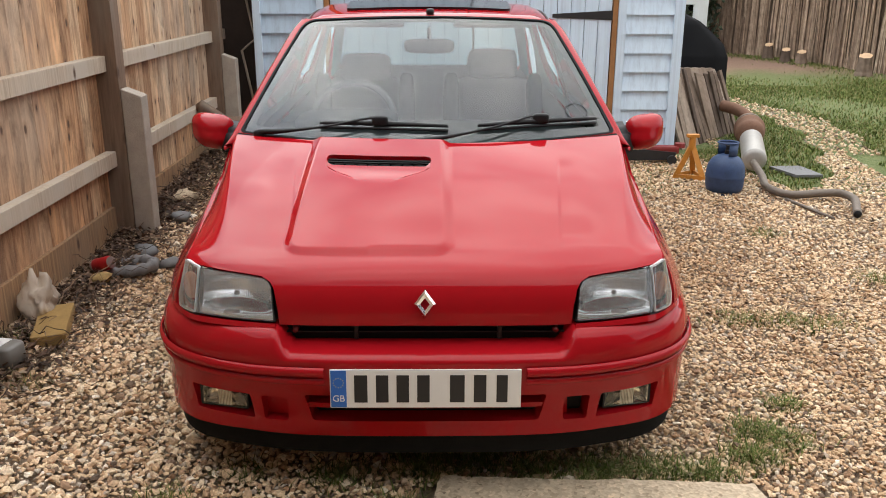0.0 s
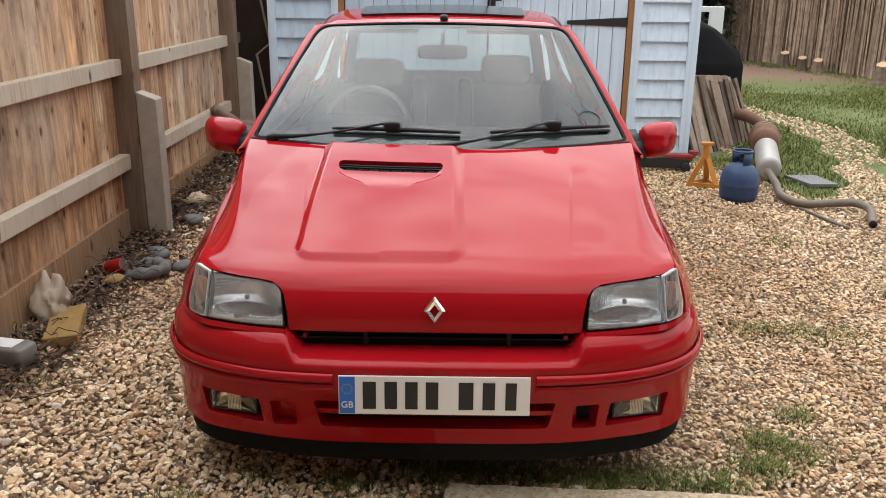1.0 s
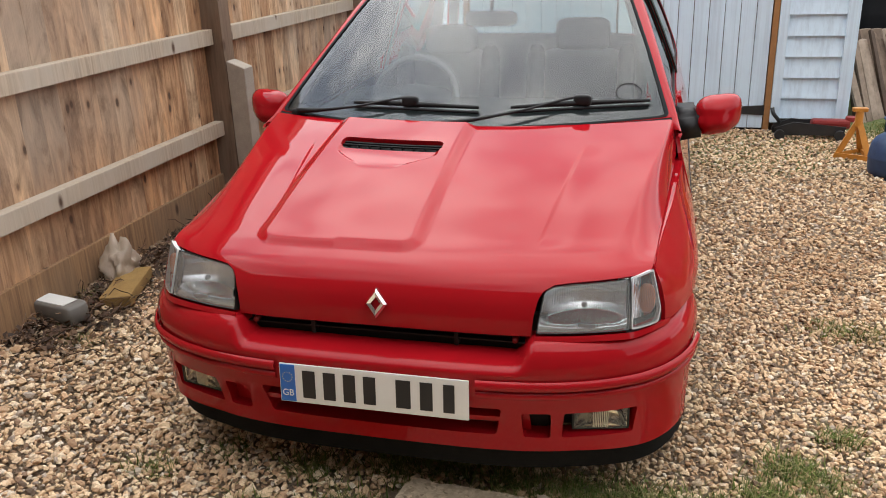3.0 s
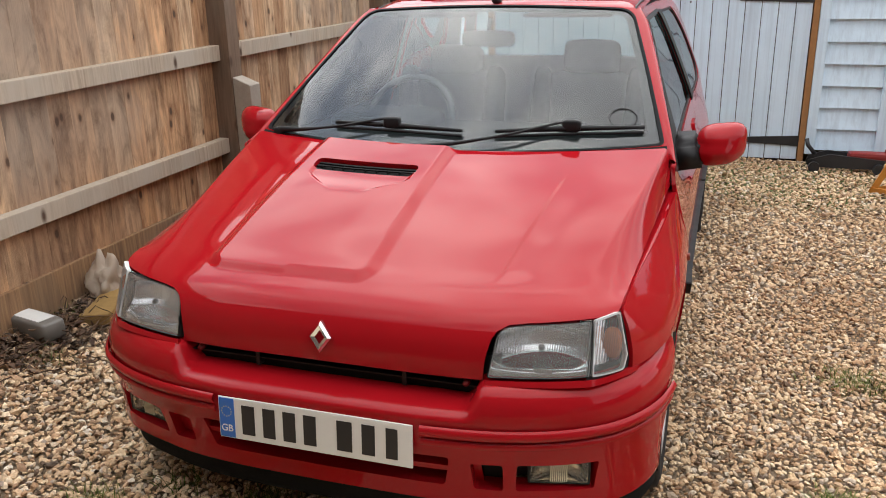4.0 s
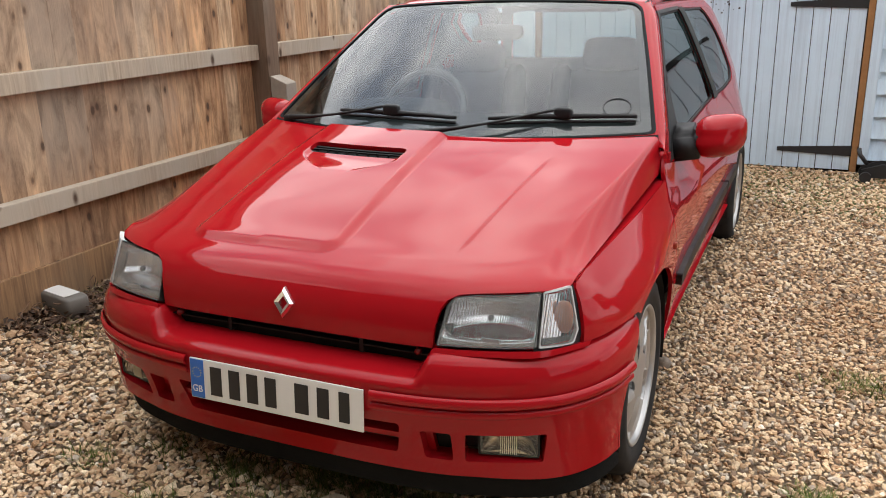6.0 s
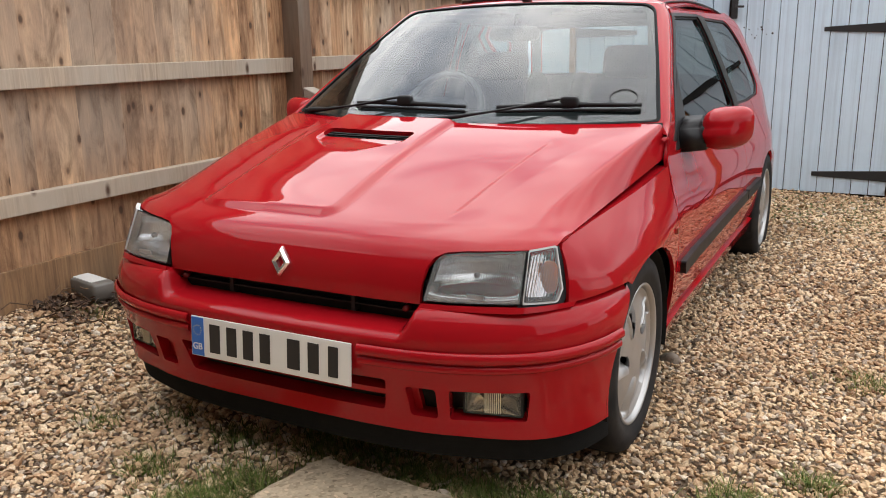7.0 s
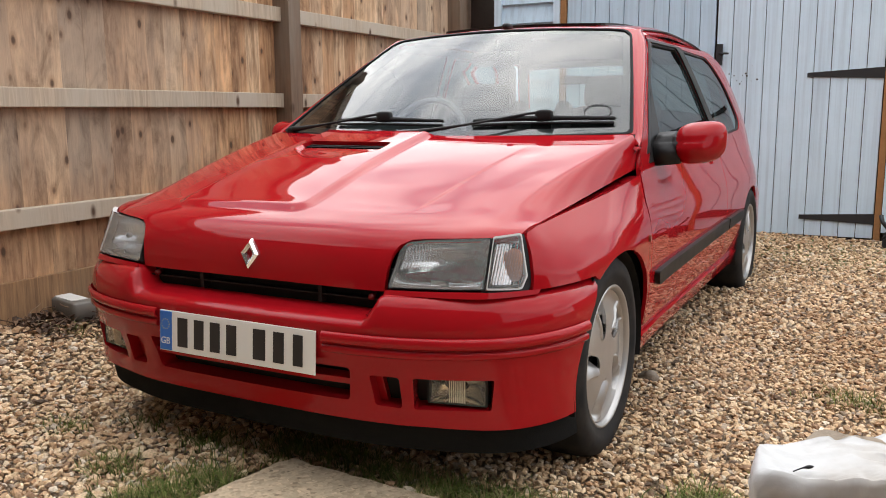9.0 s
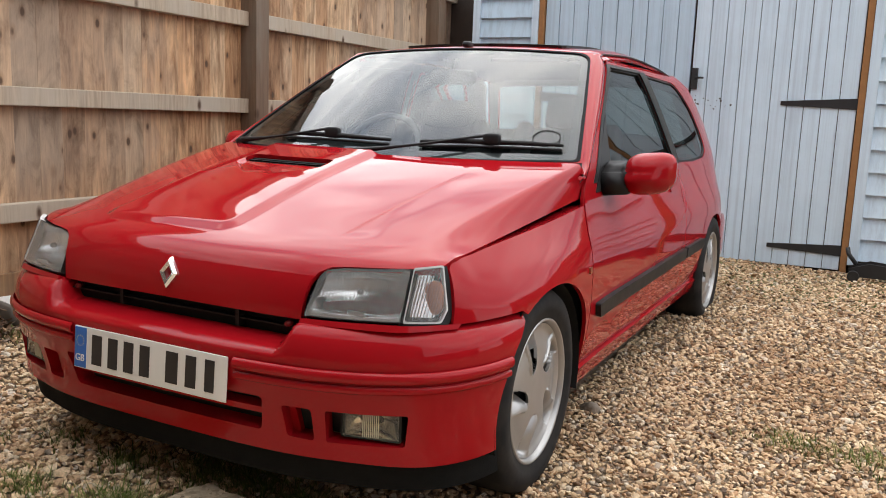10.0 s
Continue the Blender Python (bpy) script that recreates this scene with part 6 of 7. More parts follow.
def build_gravel():
    rng = np.random.default_rng(7)
    v0, f0 = ico()
    shapes = []
    for _ in range(8):
        shapes.append(v0 * (1 + 0.26 * rng.standard_normal((12, 1))) * np.array([1, rng.uniform(0.6, 0.95), rng.uniform(0.38, 0.62)]))
    shapes = np.array(shapes)

    def layer(x0, x1, y0, y1, step, rlo, rhi, lift, keep=1.0):
        gx, gy = np.meshgrid(np.arange(x0, x1, step), np.arange(y0, y1, step))
        x, y = gx.ravel() + rng.uniform(-0.5, 0.5, gx.size) * step, gy.ravel() + rng.uniform(-0.5, 0.5, gx.size) * step
        ok = rng.random(x.size) < keep
        ok &= ~((np.abs(x) < 0.62) & (y > 0.75) & (y < 3.3))
        ok &= ~((x > -0.02) & (x < 1.02) & (y < 0.115) & (y > -0.97))
        ok &= ~lawn(x, y)
        ok &= ~((x < -1.45 - 0.05 * np.sin(y * 6)) & (y > 0.75) & (rng.random(x.size) < 0.62))
        ok &= ~((y > SY - 0.03) & (x < 1.95))
        x, y = x[ok], y[ok]
        n = len(x)
        r = rlo + (rhi - rlo) * rng.random(n) ** 1.6
        z = ground_z(x, y) + lift * rng.random(n) + r * 0.15
        a, b, c = rng.uniform(0, 2 * math.pi, n), rng.normal(0, 0.35, n), rng.normal(0, 0.35, n)
        S = shapes[rng.integers(0, len(shapes), n)] * r[:, None, None]
        cb, sb, cc, sc = np.cos(b)[:, None], np.sin(b)[:, None], np.cos(c)[:, None], np.sin(c)[:, None]
        X, Y, Z = S[..., 0], S[..., 1], S[..., 2]
        X, Z = X * cb + Z * sb, -X * sb + Z * cb
        Y, Z = Y * cc - Z * sc, Y * sc + Z * cc
        ca, sa = np.cos(a)[:, None], np.sin(a)[:, None]
        X, Y = X * ca - Y * sa, X * sa + Y * ca
        P = np.stack([X + x[:, None], Y + y[:, None], Z + z[:, None]], 2)
        return P.reshape(-1, 3), (f0[None] + (np.arange(n) * 12)[:, None, None]).reshape(-1, 3)

    Vs, Fs, k = [], [], 0
    for args in ((-1.72, 2.6, -1.0, 2.2, 0.0160, 0.0070, 0.0145, 0.009), (2.6, 3.35, -1.0, 2.2, 0.0235, 0.010, 0.018, 0.006), (-1.72, 3.35, 2.2, 4.62, 0.0225, 0.009, 0.016, 0.006), (-1.72, 0.5, -1.0, 4.62, 0.042, 0.012, 0.024, 0.012, 0.8), (0.5, 3.35, -1.0, 4.62, 0.046, 0.010, 0.020, 0.012, 0.6), (2.4, 4.6, 4.6, 8.0, 0.035, 0.012, 0.021, 0.008, 0.8), (-1.72, 6.5, -3.6, -1.0, 0.044, 0.016, 0.028, 0.010, 0.9), (3.35, 6.5, -1.0, 3.6, 0.044, 0.016, 0.028, 0.010, 0.9)):
        V, F = layer(*args)
        Vs.append(V)
        Fs.append(F + k)
        k += len(V)
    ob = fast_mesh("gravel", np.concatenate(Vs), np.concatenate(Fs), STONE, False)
    tagged(ob, "loose pale brown pea gravel covering the drive", "gravel", kind="stuff")


def blades(name, label, cx, cy, cz, height, lean, width, rng, mat):
    """Grass blades: three-sided curved strips."""
    n = len(cx)
    a = rng.uniform(0, 2 * math.pi, n)
    h = height * rng.uniform(0.5, 1.15, n)
    l = lean * h * rng.uniform(0.2, 1.3, n)
    w = width * rng.uniform(0.6, 1.3, n)
    dx, dy = np.cos(a), np.sin(a)
    base = np.stack([cx, cy, cz], 1)
    side = np.stack([-dy, dx, np.zeros(n)], 1) * w[:, None] / 2
    mid = base + np.stack([dx * l * 0.35, dy * l * 0.35, h * 0.6], 1)
    tip = base + np.stack([dx * l, dy * l, h], 1)
    V = np.stack([base - side, base + side, mid + side * 0.7, mid - side * 0.7, tip], 1).reshape(-1, 3)
    k = (np.arange(n) * 5)[:, None]
    F = np.concatenate([k + np.array([[0, 1, 2]]), k + np.array([[0, 2, 3]]), k + np.array([[3, 2, 4]])])
    ob = fast_mesh(name, V, F, mat)
    return tagged(ob, label, "grass", kind="stuff")


def build_grass():
    rng = np.random.default_rng(11)
    # lawn
    n = 210000
    x, y = 2.35 + 5.2 * rng.random(n), 3.3 + 8.5 * rng.random(n) ** 0.8
    patch = np.sin(x * 2.3 + 1) + np.sin(y * 1.9 + x) + rng.normal(0, 0.7, n)
    ok = lawn(x, y) & (patch > -1.1) & ~((y > 8.3) & (patch < 0.9))
    x, y = x[ok], y[ok]
    blades("lawn_grass", "short green lawn grass with bare patches", x, y, ground_z(x, y) - 0.012, 0.030, 1.1, 0.009, rng, GRASS)
    # tufts round the path and in the gravel
    tufts = [(-0.56, 0.18, 60, 0.09), (0.02, 0.22, 420, 0.13), (0.16, 0.24, 260, 0.11), (0.35, 0.19, 260, 0.09), (0.52, 0.17, 300, 0.10), (0.70, 0.18, 260, 0.10), (0.86, 0.17, 220, 0.09), (1.04, 0.27, 240, 0.10), (1.20, 0.36, 120, 0.09), (-0.08, -0.05, 380, 0.10), (-0.13, -0.2, 520, 0.11), (-0.16, -0.42, 520, 0.11), (-0.17, -0.7, 400, 0.12), (-0.26, 0.16, 160, 0.10), (-0.38, -0.1, 130, 0.10), (-0.75, 0.05, 60, 0.09), (1.62, 1.40, 110, 0.14), (1.40, 1.42, 100, 0.12), (1.80, 1.36, 60, 0.12), (1.28, 0.62, 90, 0.07), (1.12, 0.42, 200, 0.09), (2.3, 1.9, 130, 0.12), (2.2, 4.5, 320, 0.16), (2.35, 4.7, 320, 0.16), (1.95, 2.6, 60, 0.1), (-1.62, 0.95, 50, 0.05), (-1.45, 0.62, 40, 0.08)]
    X, Y = [], []
    for cx, cy, k, r in tufts:
        k = int(k * 2.6)
        X.append(cx + rng.normal(0, r * 0.55, k))
        Y.append(cy + rng.normal(0, r * 0.42, k))
    X, Y = np.concatenate(X), np.concatenate(Y)
    ok = ~((X > -0.0) & (X < 1.0) & (Y < 0.10))
    X, Y = X[ok], Y[ok]
    blades("grass_tufts", "green grass tufts growing through the gravel", X, Y, ground_z(X, Y) - 0.005, 0.044, 1.25, 0.0036, rng, GRASS)


def build_litter():
    rng = np.random.default_rng(3)
    n = 5600
    y = rng.uniform(0.48, 4.3, n)
    x = -1.66 + np.abs(rng.normal(0, 0.13, n))
    ok = x < -1.28
    x, y = x[ok], y[ok]
    n = len(x)
    z = ground_z(x, y) + rng.uniform(0.002, 0.035, n)
    a = rng.uniform(0, 6.3, n)
    l, w = rng.uniform(0.008, 0.028, n), rng.uniform(0.004, 0.013, n)
    t = rng.normal(0, 0.5, n)
    d = np.stack([np.cos(a) * np.cos(t), np.sin(a) * np.cos(t), np.sin(t)], 1) * l[:, None]
    e = np.stack([-np.sin(a), np.cos(a), rng.normal(0, 0.4, n)], 1) * w[:, None]
    c = np.stack([x, y, z], 1)
    up = np.array([0, 0, 0.006])
    V = np.stack([c - d, c + e + up, c + d, c - e + up], 1).reshape(-1, 3)
    F = (np.arange(n) * 4)[:, None] + np.array([[0, 3, 2, 1]])
    tagged(fast_mesh("leaf_litter", V, F, LITTER), "brown dead leaves along the fence foot", "leaves", kind="stuff")
    # dead twigs
    V, F, k = [], [], 0
    for _ in range(300):
        y0, x0 = rng.uniform(0.5, 3.6), -1.60 + abs(rng.normal(0, 0.11))
        p = np.array([x0, y0, float(ground_z(x0, y0)) + 0.02])
        q = rng.uniform(0, 6.3)
        r = rng.uniform(0.0012, 0.0032)
        ring = []
        for i in range(6):
            q += rng.normal(0, 0.45)
            p = p + np.array([math.cos(q) * 0.035, math.sin(q) * 0.05, rng.normal(0.004, 0.014)])
            p[0] = max(p[0], -1.66)
            p[2] = max(p[2], float(ground_z(p[0], p[1])) + 0.012)
            ring.append(p)
        for i, p in enumerate(ring):
            for a in range(3):
                V.append(p + r * np.array([math.cos(a * 2.1), 0.3 * math.sin(a), math.sin(a * 2.1)]))
        for i in range(5):
            for a in range(3):
                b = (a + 1) % 3
                F.append((k + i * 3 + a, k + i * 3 + b, k + i * 3 + 3 + b, k + i * 3 + 3 + a))
        k += 18
    tagged(fast_mesh("dead_twigs", np.array(V), np.array(F), LITTER), "dead brown vine stems lying by the fence", "twigs", kind="stuff")


# ---------------------------------------------------------------- loose things
def gz(x, y):
    return float(ground_z(x, y))


def lathe(bm, prof, n=28, at=(0, 0, 0)):
    rings = [[bm.verts.new((at[0] + r * math.cos(2 * math.pi * i / n), at[1] + r * math.sin(2 * math.pi * i / n), at[2] + z)) for i in range(n)] for r, z in prof]
    for a, b in zip(rings, rings[1:]):
        for i in range(n):
            bm.faces.new((a[i], a[(i + 1) % n], b[(i + 1) % n], b[i]))
    bm.faces.new(rings[0][::-1])
    bm.faces.new(rings[-1])
    return bm


def gas_bottle():
    x, y = 2.03, 3.56
    t = thing("gas_bottle", "scuffed blue steel gas bottle standing on the gravel", "gas bottle", at=(x, y, gz(x, y)))
    bm = bmesh.new()
    lathe(bm, [(0.095, 0.0), (0.118, 0.014), (0.126, 0.045), (0.128, 0.10), (0.130, 0.106), (0.130, 0.116), (0.128, 0.122), (0.127, 0.155), (0.118, 0.195), (0.098, 0.228), (0.068, 0.250), (0.035, 0.260), (0.02, 0.262)], 36)
    part("body", bm, GASBLUE, t, smooth=True)
    # collar with an opening
    v, f = [], []
    n = 26
    for i in range(n + 1):
        a = radians(-120 + 240 * i / n + 20)
        for r, z in ((0.066, 0.236), (0.068, 0.338), (0.062, 0.338), (0.060, 0.236)):
            v.append((r * math.cos(a), r * math.sin(a), z))
    for i in range(n):
        for k in range(4):
            f.append((i * 4 + k, i * 4 + 4 + k, i * 4 + 4 + (k + 1) % 4, i * 4 + (k + 1) % 4))
    link_mesh("collar", v, f, GASBLUE, t, True)
    tube("rim", [(0.066 * math.cos(a), 0.066 * math.sin(a), 0.340) for a in np.linspace(0, 2 * math.pi, 26, endpoint=False)], 0.007, GASBLUE, t, 8, "", True)
    bm = bmesh.new()
    lathe(bm, [(0.018, 0.255), (0.018, 0.285), (0.012, 0.29), (0.012, 0.31), (0.016, 0.312), (0.016, 0.322)], 14)
    part("valve", bm, TRIM, t)
    bm = bmesh.new()
    lathe(bm, [(0.095, -0.02), (0.105, 0.0), (0.105, 0.014)], 28)
    part("foot_ring", bm, GASBLUE, t, smooth=True)


def axle_stand():
    x, y = 1.90, 3.93
    t = thing("axle_stand", "orange painted steel axle stand", "axle stand", at=(x, y, gz(x, y)))
    feet = [(-0.115, -0.02), (0.075, -0.10), (0.06, 0.12)]
    for fx, fy in feet:
        bm = bmesh.new()
        v = [bm.verts.new(p) for p in ((fx - 0.02, fy, 0), (fx + 0.02, fy, 0), (fx + 0.02, fy + 0.006, 0.0), (0.018, 0.012, 0.25), (-0.018, 0.012, 0.25), (-0.018, -0.012, 0.25), (0.018, -0.012, 0.25), (fx - 0.02, fy + 0.006, 0))]
        bmesh.ops.convex_hull(bm, input=v)
        part("leg", bm, STANDPAINT, t)
    for (ax, ay), (bx, by) in zip(feet, feet[1:] + feet[:1]):
        bm = bmesh.new()
        bmesh.ops.convex_hull(bm, input=[bm.verts.new((px + ox, py + oy, pz)) for px, py in ((ax, ay), (bx, by)) for ox, oy in ((0.006, 0.004), (-0.006, -0.004)) for pz in (0.005, 0.035)])
        part("brace", bm, STANDPAINT, t)
    bm = bmesh.new()
    bmesh.ops.create_cone(bm, cap_ends=True, segments=16, radius1=0.026, radius2=0.024, depth=0.10, matrix=pose(0, 0, 0.255))
    part("socket", bm, STANDPAINT, t)
    bm = bmesh.new()
    box(bm, (-0.045, -0.022, 0.30), (0.045, 0.022, 0.325), 0.006)
    part("saddle", bm, STANDPAINT, t)


def exhaust():
    t = thing("exhaust_system", "old car exhaust with silencer and long bent tailpipe", "exhaust")
    r = 0.026
    P = lambda x, y, h: (x, y, gz(x, y) + h)
    pts = smooth_path([P(2.38, 3.98, 0.10), P(2.35, 3.72, 0.07), P(2.31, 3.50, 0.045), P(2.40, 3.34, 0.04), P(2.60, 3.33, 0.055), P(2.72, 3.30, 0.065), P(2.755, 3.18, 0.06), P(2.70, 3.03, 0.045), P(2.66, 2.93, 0.04)], 7)
    tube("tailpipe", pts, r, PIPE, t, 14)
    # near-black cap stands in for the unlit bore of the pipe
    tube("pipe_mouth", [pts[-1], tuple(np.array(pts[-1]) + np.array((-0.004, -0.012, -0.001)))], 0.0225, VOID, t, 14)
    a, b = np.array(P(2.40, 4.02, 0.11)), np.array(P(2.58, 4.60, 0.13))
    d = (b - a)
    tube("silencer", [a - d * 0.02, a, a + d * 0.02, b - d * 0.02, b, b + d * 0.02], [0.05, 0.083, 0.088, 0.088, 0.083, 0.05], STEEL, t, 22, "dull steel silencer")
    c = b + d * 0.25
    tube("neck", [b, c], 0.03, RUST, t, 14)
    e = c + d * 0.62
    tube("silencer", [c, c + d * 0.03, c + d * 0.1, c + d * 0.28, c + d * 0.30, c + d * 0.33, c + d * 0.55, e], [0.05, 0.10, 0.115, 0.118, 0.128, 0.118, 0.112, 0.06], RUST, t, 22, "rusty rear silencer")
    tube("strap", [c + d * 0.42, c + d * 0.47], [0.119, 0.119], PIPE, t, 22)
    g = e + np.array((-0.05, 0.18, 0.10))
    tube("front_pipe", smooth_path([e, e + d * 0.1 + np.array((0, 0, 0.04)), g, g + np.array((-0.09, 0.12, 0.02))]), 0.05, RUST, t, 14)
    tube("hanger_rod", [P(2.36, 3.30, 0.02), P(2.50, 2.90, 0.015)], 0.011, PIPE, t, 8)


def old_planks():
    rnd = random.Random(8)
    t = thing("plank_stack", "weathered old fence planks leaning on the covered barbecue", "planks")
    n = 14
    for i in range(n):
        k = i / (n - 1)
        bx, by = 2.14 + 0.66 * k, 4.90 + 0.62 * k
        hgt = 0.62 - 0.10 * k + rnd.uniform(-0.05, 0.03)
        lx, ly = -0.13 - rnd.uniform(0, 0.07), 0.10 + rnd.uniform(0, 0.08)
        w = rnd.uniform(0.045, 0.075)
        z0 = gz(bx, by)
        bm = bmesh.new()
        th = 0.02
        dx, dy = 0.72, 0.68
        lo = [(bx - dx * w / 2, by - dy * w / 2), (bx + dx * w / 2, by + dy * w / 2)]
        pts = []
        for px, py in lo:
            for ox, oy in ((0, 0), (-dy * th, dx * th)):
                pts.append((px + ox, py + oy, z0 - 0.01))
                pts.append((px + ox + lx, py + oy + ly, z0 + hgt + rnd.uniform(-0.012, 0.012)))
        bmesh.ops.convex_hull(bm, input=[bm.verts.new(p) for p in pts])
        part("plank", bm, OLDPLANK, t)
    for i in range(7):
        k = i / 6
        bx, by = 2.16 + 0.58 * k, 5.03 + 0.58 * k
        z0 = gz(bx, by)
        hgt = 0.63 - 0.09 * k
        bm = bmesh.new()
        pts = [(bx + ox * 0.06 + px, by + ox * 0.055 + py, z) for ox in (-1, 1) for px, py, z in ((0, 0, z0), (-0.02, 0.03, z0), (-0.13, 0.14, z0 + hgt), (-0.15, 0.17, z0 + hgt))]
        bmesh.ops.convex_hull(bm, input=[bm.verts.new(p) for p in pts])
        part("plank", bm, OLDPLANK, t)


def covered_barbecue():
    t = thing("covered_barbecue", "barbecue under a black waterproof cover", "barbecue")
    z0 = gz(2.5, 6.0)
    bm = bmesh.new()
    prof = [(0, [(2.12, 5.75), (2.74, 5.75), (2.76, 6.25), (2.12, 6.25)]), (0.62, [(2.12, 5.74), (2.73, 5.74), (2.74, 6.25), (2.12, 6.25)]), (0.74, [(2.13, 5.76), (2.70, 5.78), (2.70, 6.22), (2.13, 6.22)]), (0.94, [(2.15, 5.80), (2.46, 5.84), (2.46, 6.15), (2.15, 6.15)]), (1.02, [(2.18, 5.86), (2.30, 5.90), (2.30, 6.1), (2.18, 6.1)])]
    rings = [[bm.verts.new((x, y, z0 + h)) for x, y in p] for h, p in prof]
    for a, b in zip(rings, rings[1:]):
        for i in range(4):
            bm.faces.new((a[i], a[(i + 1) % 4], b[(i + 1) % 4], b[i]))
    bm.faces.new(rings[-1])
    bmesh.ops.recalc_face_normals(bm, faces=bm.faces)
    bmesh.ops.subdivide_edges(bm, edges=bm.edges[:], cuts=4, use_grid_fill=True)
    for v in bm.verts:
        n = noise.noise(v.co * 5.0)
        v.co += Vector((n * 0.018, noise.noise(v.co * 4.0 + Vector((7, 0, 0))) * 0.022, n * 0.01))
    bmesh.ops.bevel(bm, geom=[e for e in bm.edges if e.calc_face_angle(0) > 0.7], offset=0.015, segments=2, affect="EDGES")
    part("cover", bm, TARP, t, smooth=True)
    # white frames behind it
    f = thing("window_frames", "stack of old white window frames leaning upright", "window frame")
    for i in range(3):
        bm = bmesh.new()
        x0, y0 = 2.22 + i * 0.06, 6.45 + i * 0.05
        zz = gz(x0, y0)
        for lo, hi in (((0, 0, 0), (0.05, 0.035, 1.10)), ((0.36, 0, 0), (0.41, 0.035, 1.10)), ((0.05, 0, 1.05), (0.36, 0.035, 1.10)), ((0.05, 0, 0.0), (0.36, 0.035, 0.05)), ((0.05, 0, 0.55), (0.36, 0.035, 0.59))):
            box(bm, (x0 + lo[0], y0 + lo[1], zz + lo[2]), (x0 + hi[0], y0 + hi[1], zz + hi[2]), 0.003)
        part("sash", bm, WHITEPAINT, f)


def trolley_jack():
    x, y = 1.70, 4.44
    t = thing("trolley_jack", "black and red trolley jack by the shed foot", "trolley jack", at=(x, y, gz(x, y)))
    for s in (-0.07, 0.07):
        bm = bmesh.new()
        pts = [(-0.22, s - 0.006, 0.03), (0.20, s - 0.006, 0.03), (0.22, s - 0.006, 0.09), (-0.12, s - 0.006, 0.12), (-0.24, s - 0.006, 0.08)]
        bmesh.ops.convex_hull(bm, input=[bm.verts.new((a, b + o, c)) for a, b, c in pts for o in (0, 0.012)])
        part("side_plate", bm, IRON, t)
    for wx in (-0.21, 0.18):
        for s in (-0.095, 0.095):
            bm = bmesh.new()
            bmesh.ops.create_cone(bm, cap_ends=True, segments=18, radius1=0.035, radius2=0.035, depth=0.03, matrix=pose(wx, s, 0.035, 90, 0, 0))
            part("wheel", bm, IRON, t)
    bm = bmesh.new()
    box(bm, (0.0, -0.05, 0.07), (0.25, 0.05, 0.13), 0.02)
    part("lifting_arm", bm, JACKRED, t, "red lifting arm")
    bm = bmesh.new()
    bmesh.ops.create_cone(bm, cap_ends=True, segments=20, radius1=0.045, radius2=0.04, depth=0.03, matrix=pose(0.26, 0, 0.135))
    part("saddle", bm, JACKRED, t)
    tube("pump_handle", [(-0.2, 0, 0.10), (-0.25, 0.02, 0.16), (-0.26, 0.03, 0.20)], 0.014, IRON, t)


def drinks_can():
    x, y = -1.585, 1.70
    t = thing("drinks_can", "crushed red drinks can lying by the fence", "can")
    bm = bmesh.new()
    lathe(bm, [(0.026, 0.0), (0.0285, 0.006), (0.033, 0.016), (0.033, 0.102), (0.027, 0.114), (0.0265, 0.116)], 24)
    body = part("body", bm, CANRED, t, smooth=True)
    bm = bmesh.new()
    lathe(bm, [(0.0255, 0.1145), (0.0275, 0.1165), (0.0275, 0.118), (0.024, 0.1175)], 24)
    lid = part("lid", bm, ALU, t)
    bm = bmesh.new()
    lathe(bm, [(0.0265, -0.001), (0.030, 0.008), (0.0336, 0.018), (0.0336, 0.020)], 24)
    base = part("base", bm, ALU, t)
    bm = bmesh.new()
    box(bm, (-0.002, -0.0345, 0.045), (0.016, -0.032, 0.085), 0.001)
    mark = part("mark", bm, PAPER, t)
    t.matrix_basis = pose(x, y, gz(x, y) + 0.045, 72, 10, 62)


def oil_bottle():
    x, y = -1.61, 0.745
    t = thing("plastic_bottle", "grey plastic oil bottle with white label lying down", "bottle")
    t.matrix_basis = pose(x, y, gz(x, y) + 0.045, 0, 0, -12)
    bm = bmesh.new()
    pad(bm, (0.015, 0, 0), (0.235, 0.105, 0.085), 0.28)
    part("body", bm, GREYPLASTIC, t, smooth=True)
    bm = bmesh.new()
    box(bm, (-0.075, -0.036, 0.0405), (0.085, 0.036, 0.0445), 0.001)
    part("label", bm, PAPER, t, "white paper label")
    bm = bmesh.new()
    bmesh.ops.create_cone(bm, cap_ends=True, segments=18, radius1=0.022, radius2=0.018, depth=0.05, matrix=pose(-0.112, -0.01, 0.0, 0, 90, 0))
    part("neck", bm, GREYPLASTIC, t)
    bm = bmesh.new()
    bmesh.ops.create_cone(bm, cap_ends=True, segments=18, radius1=0.021, radius2=0.021, depth=0.03, matrix=pose(-0.138, -0.01, 0.0, 0, 90, 0))
    part("cap", bm, CANRED, t, "red cap")


def timber_block():
    t = thing("timber_block", "short mossy block of treated timber", "block")
    bm = bmesh.new()
    box(bm, (-0.064, -0.155, -0.024), (0.064, 0.155, 0.024), 0.005)
    bmesh.ops.subdivide_edges(bm, edges=bm.edges[:], cuts=2, use_grid_fill=True)
    for v in bm.verts:
        v.co += Vector((noise.noise(v.co * 20) * 0.002, 0, noise.noise(v.co * 16 + Vector((3, 0, 0))) * 0.003))
    part("block", bm, SPONGE, t)
    t.matrix_basis = pose(-1.50, 1.05, gz(-1.50, 1.05) + 0.036, 2, -3, 16)


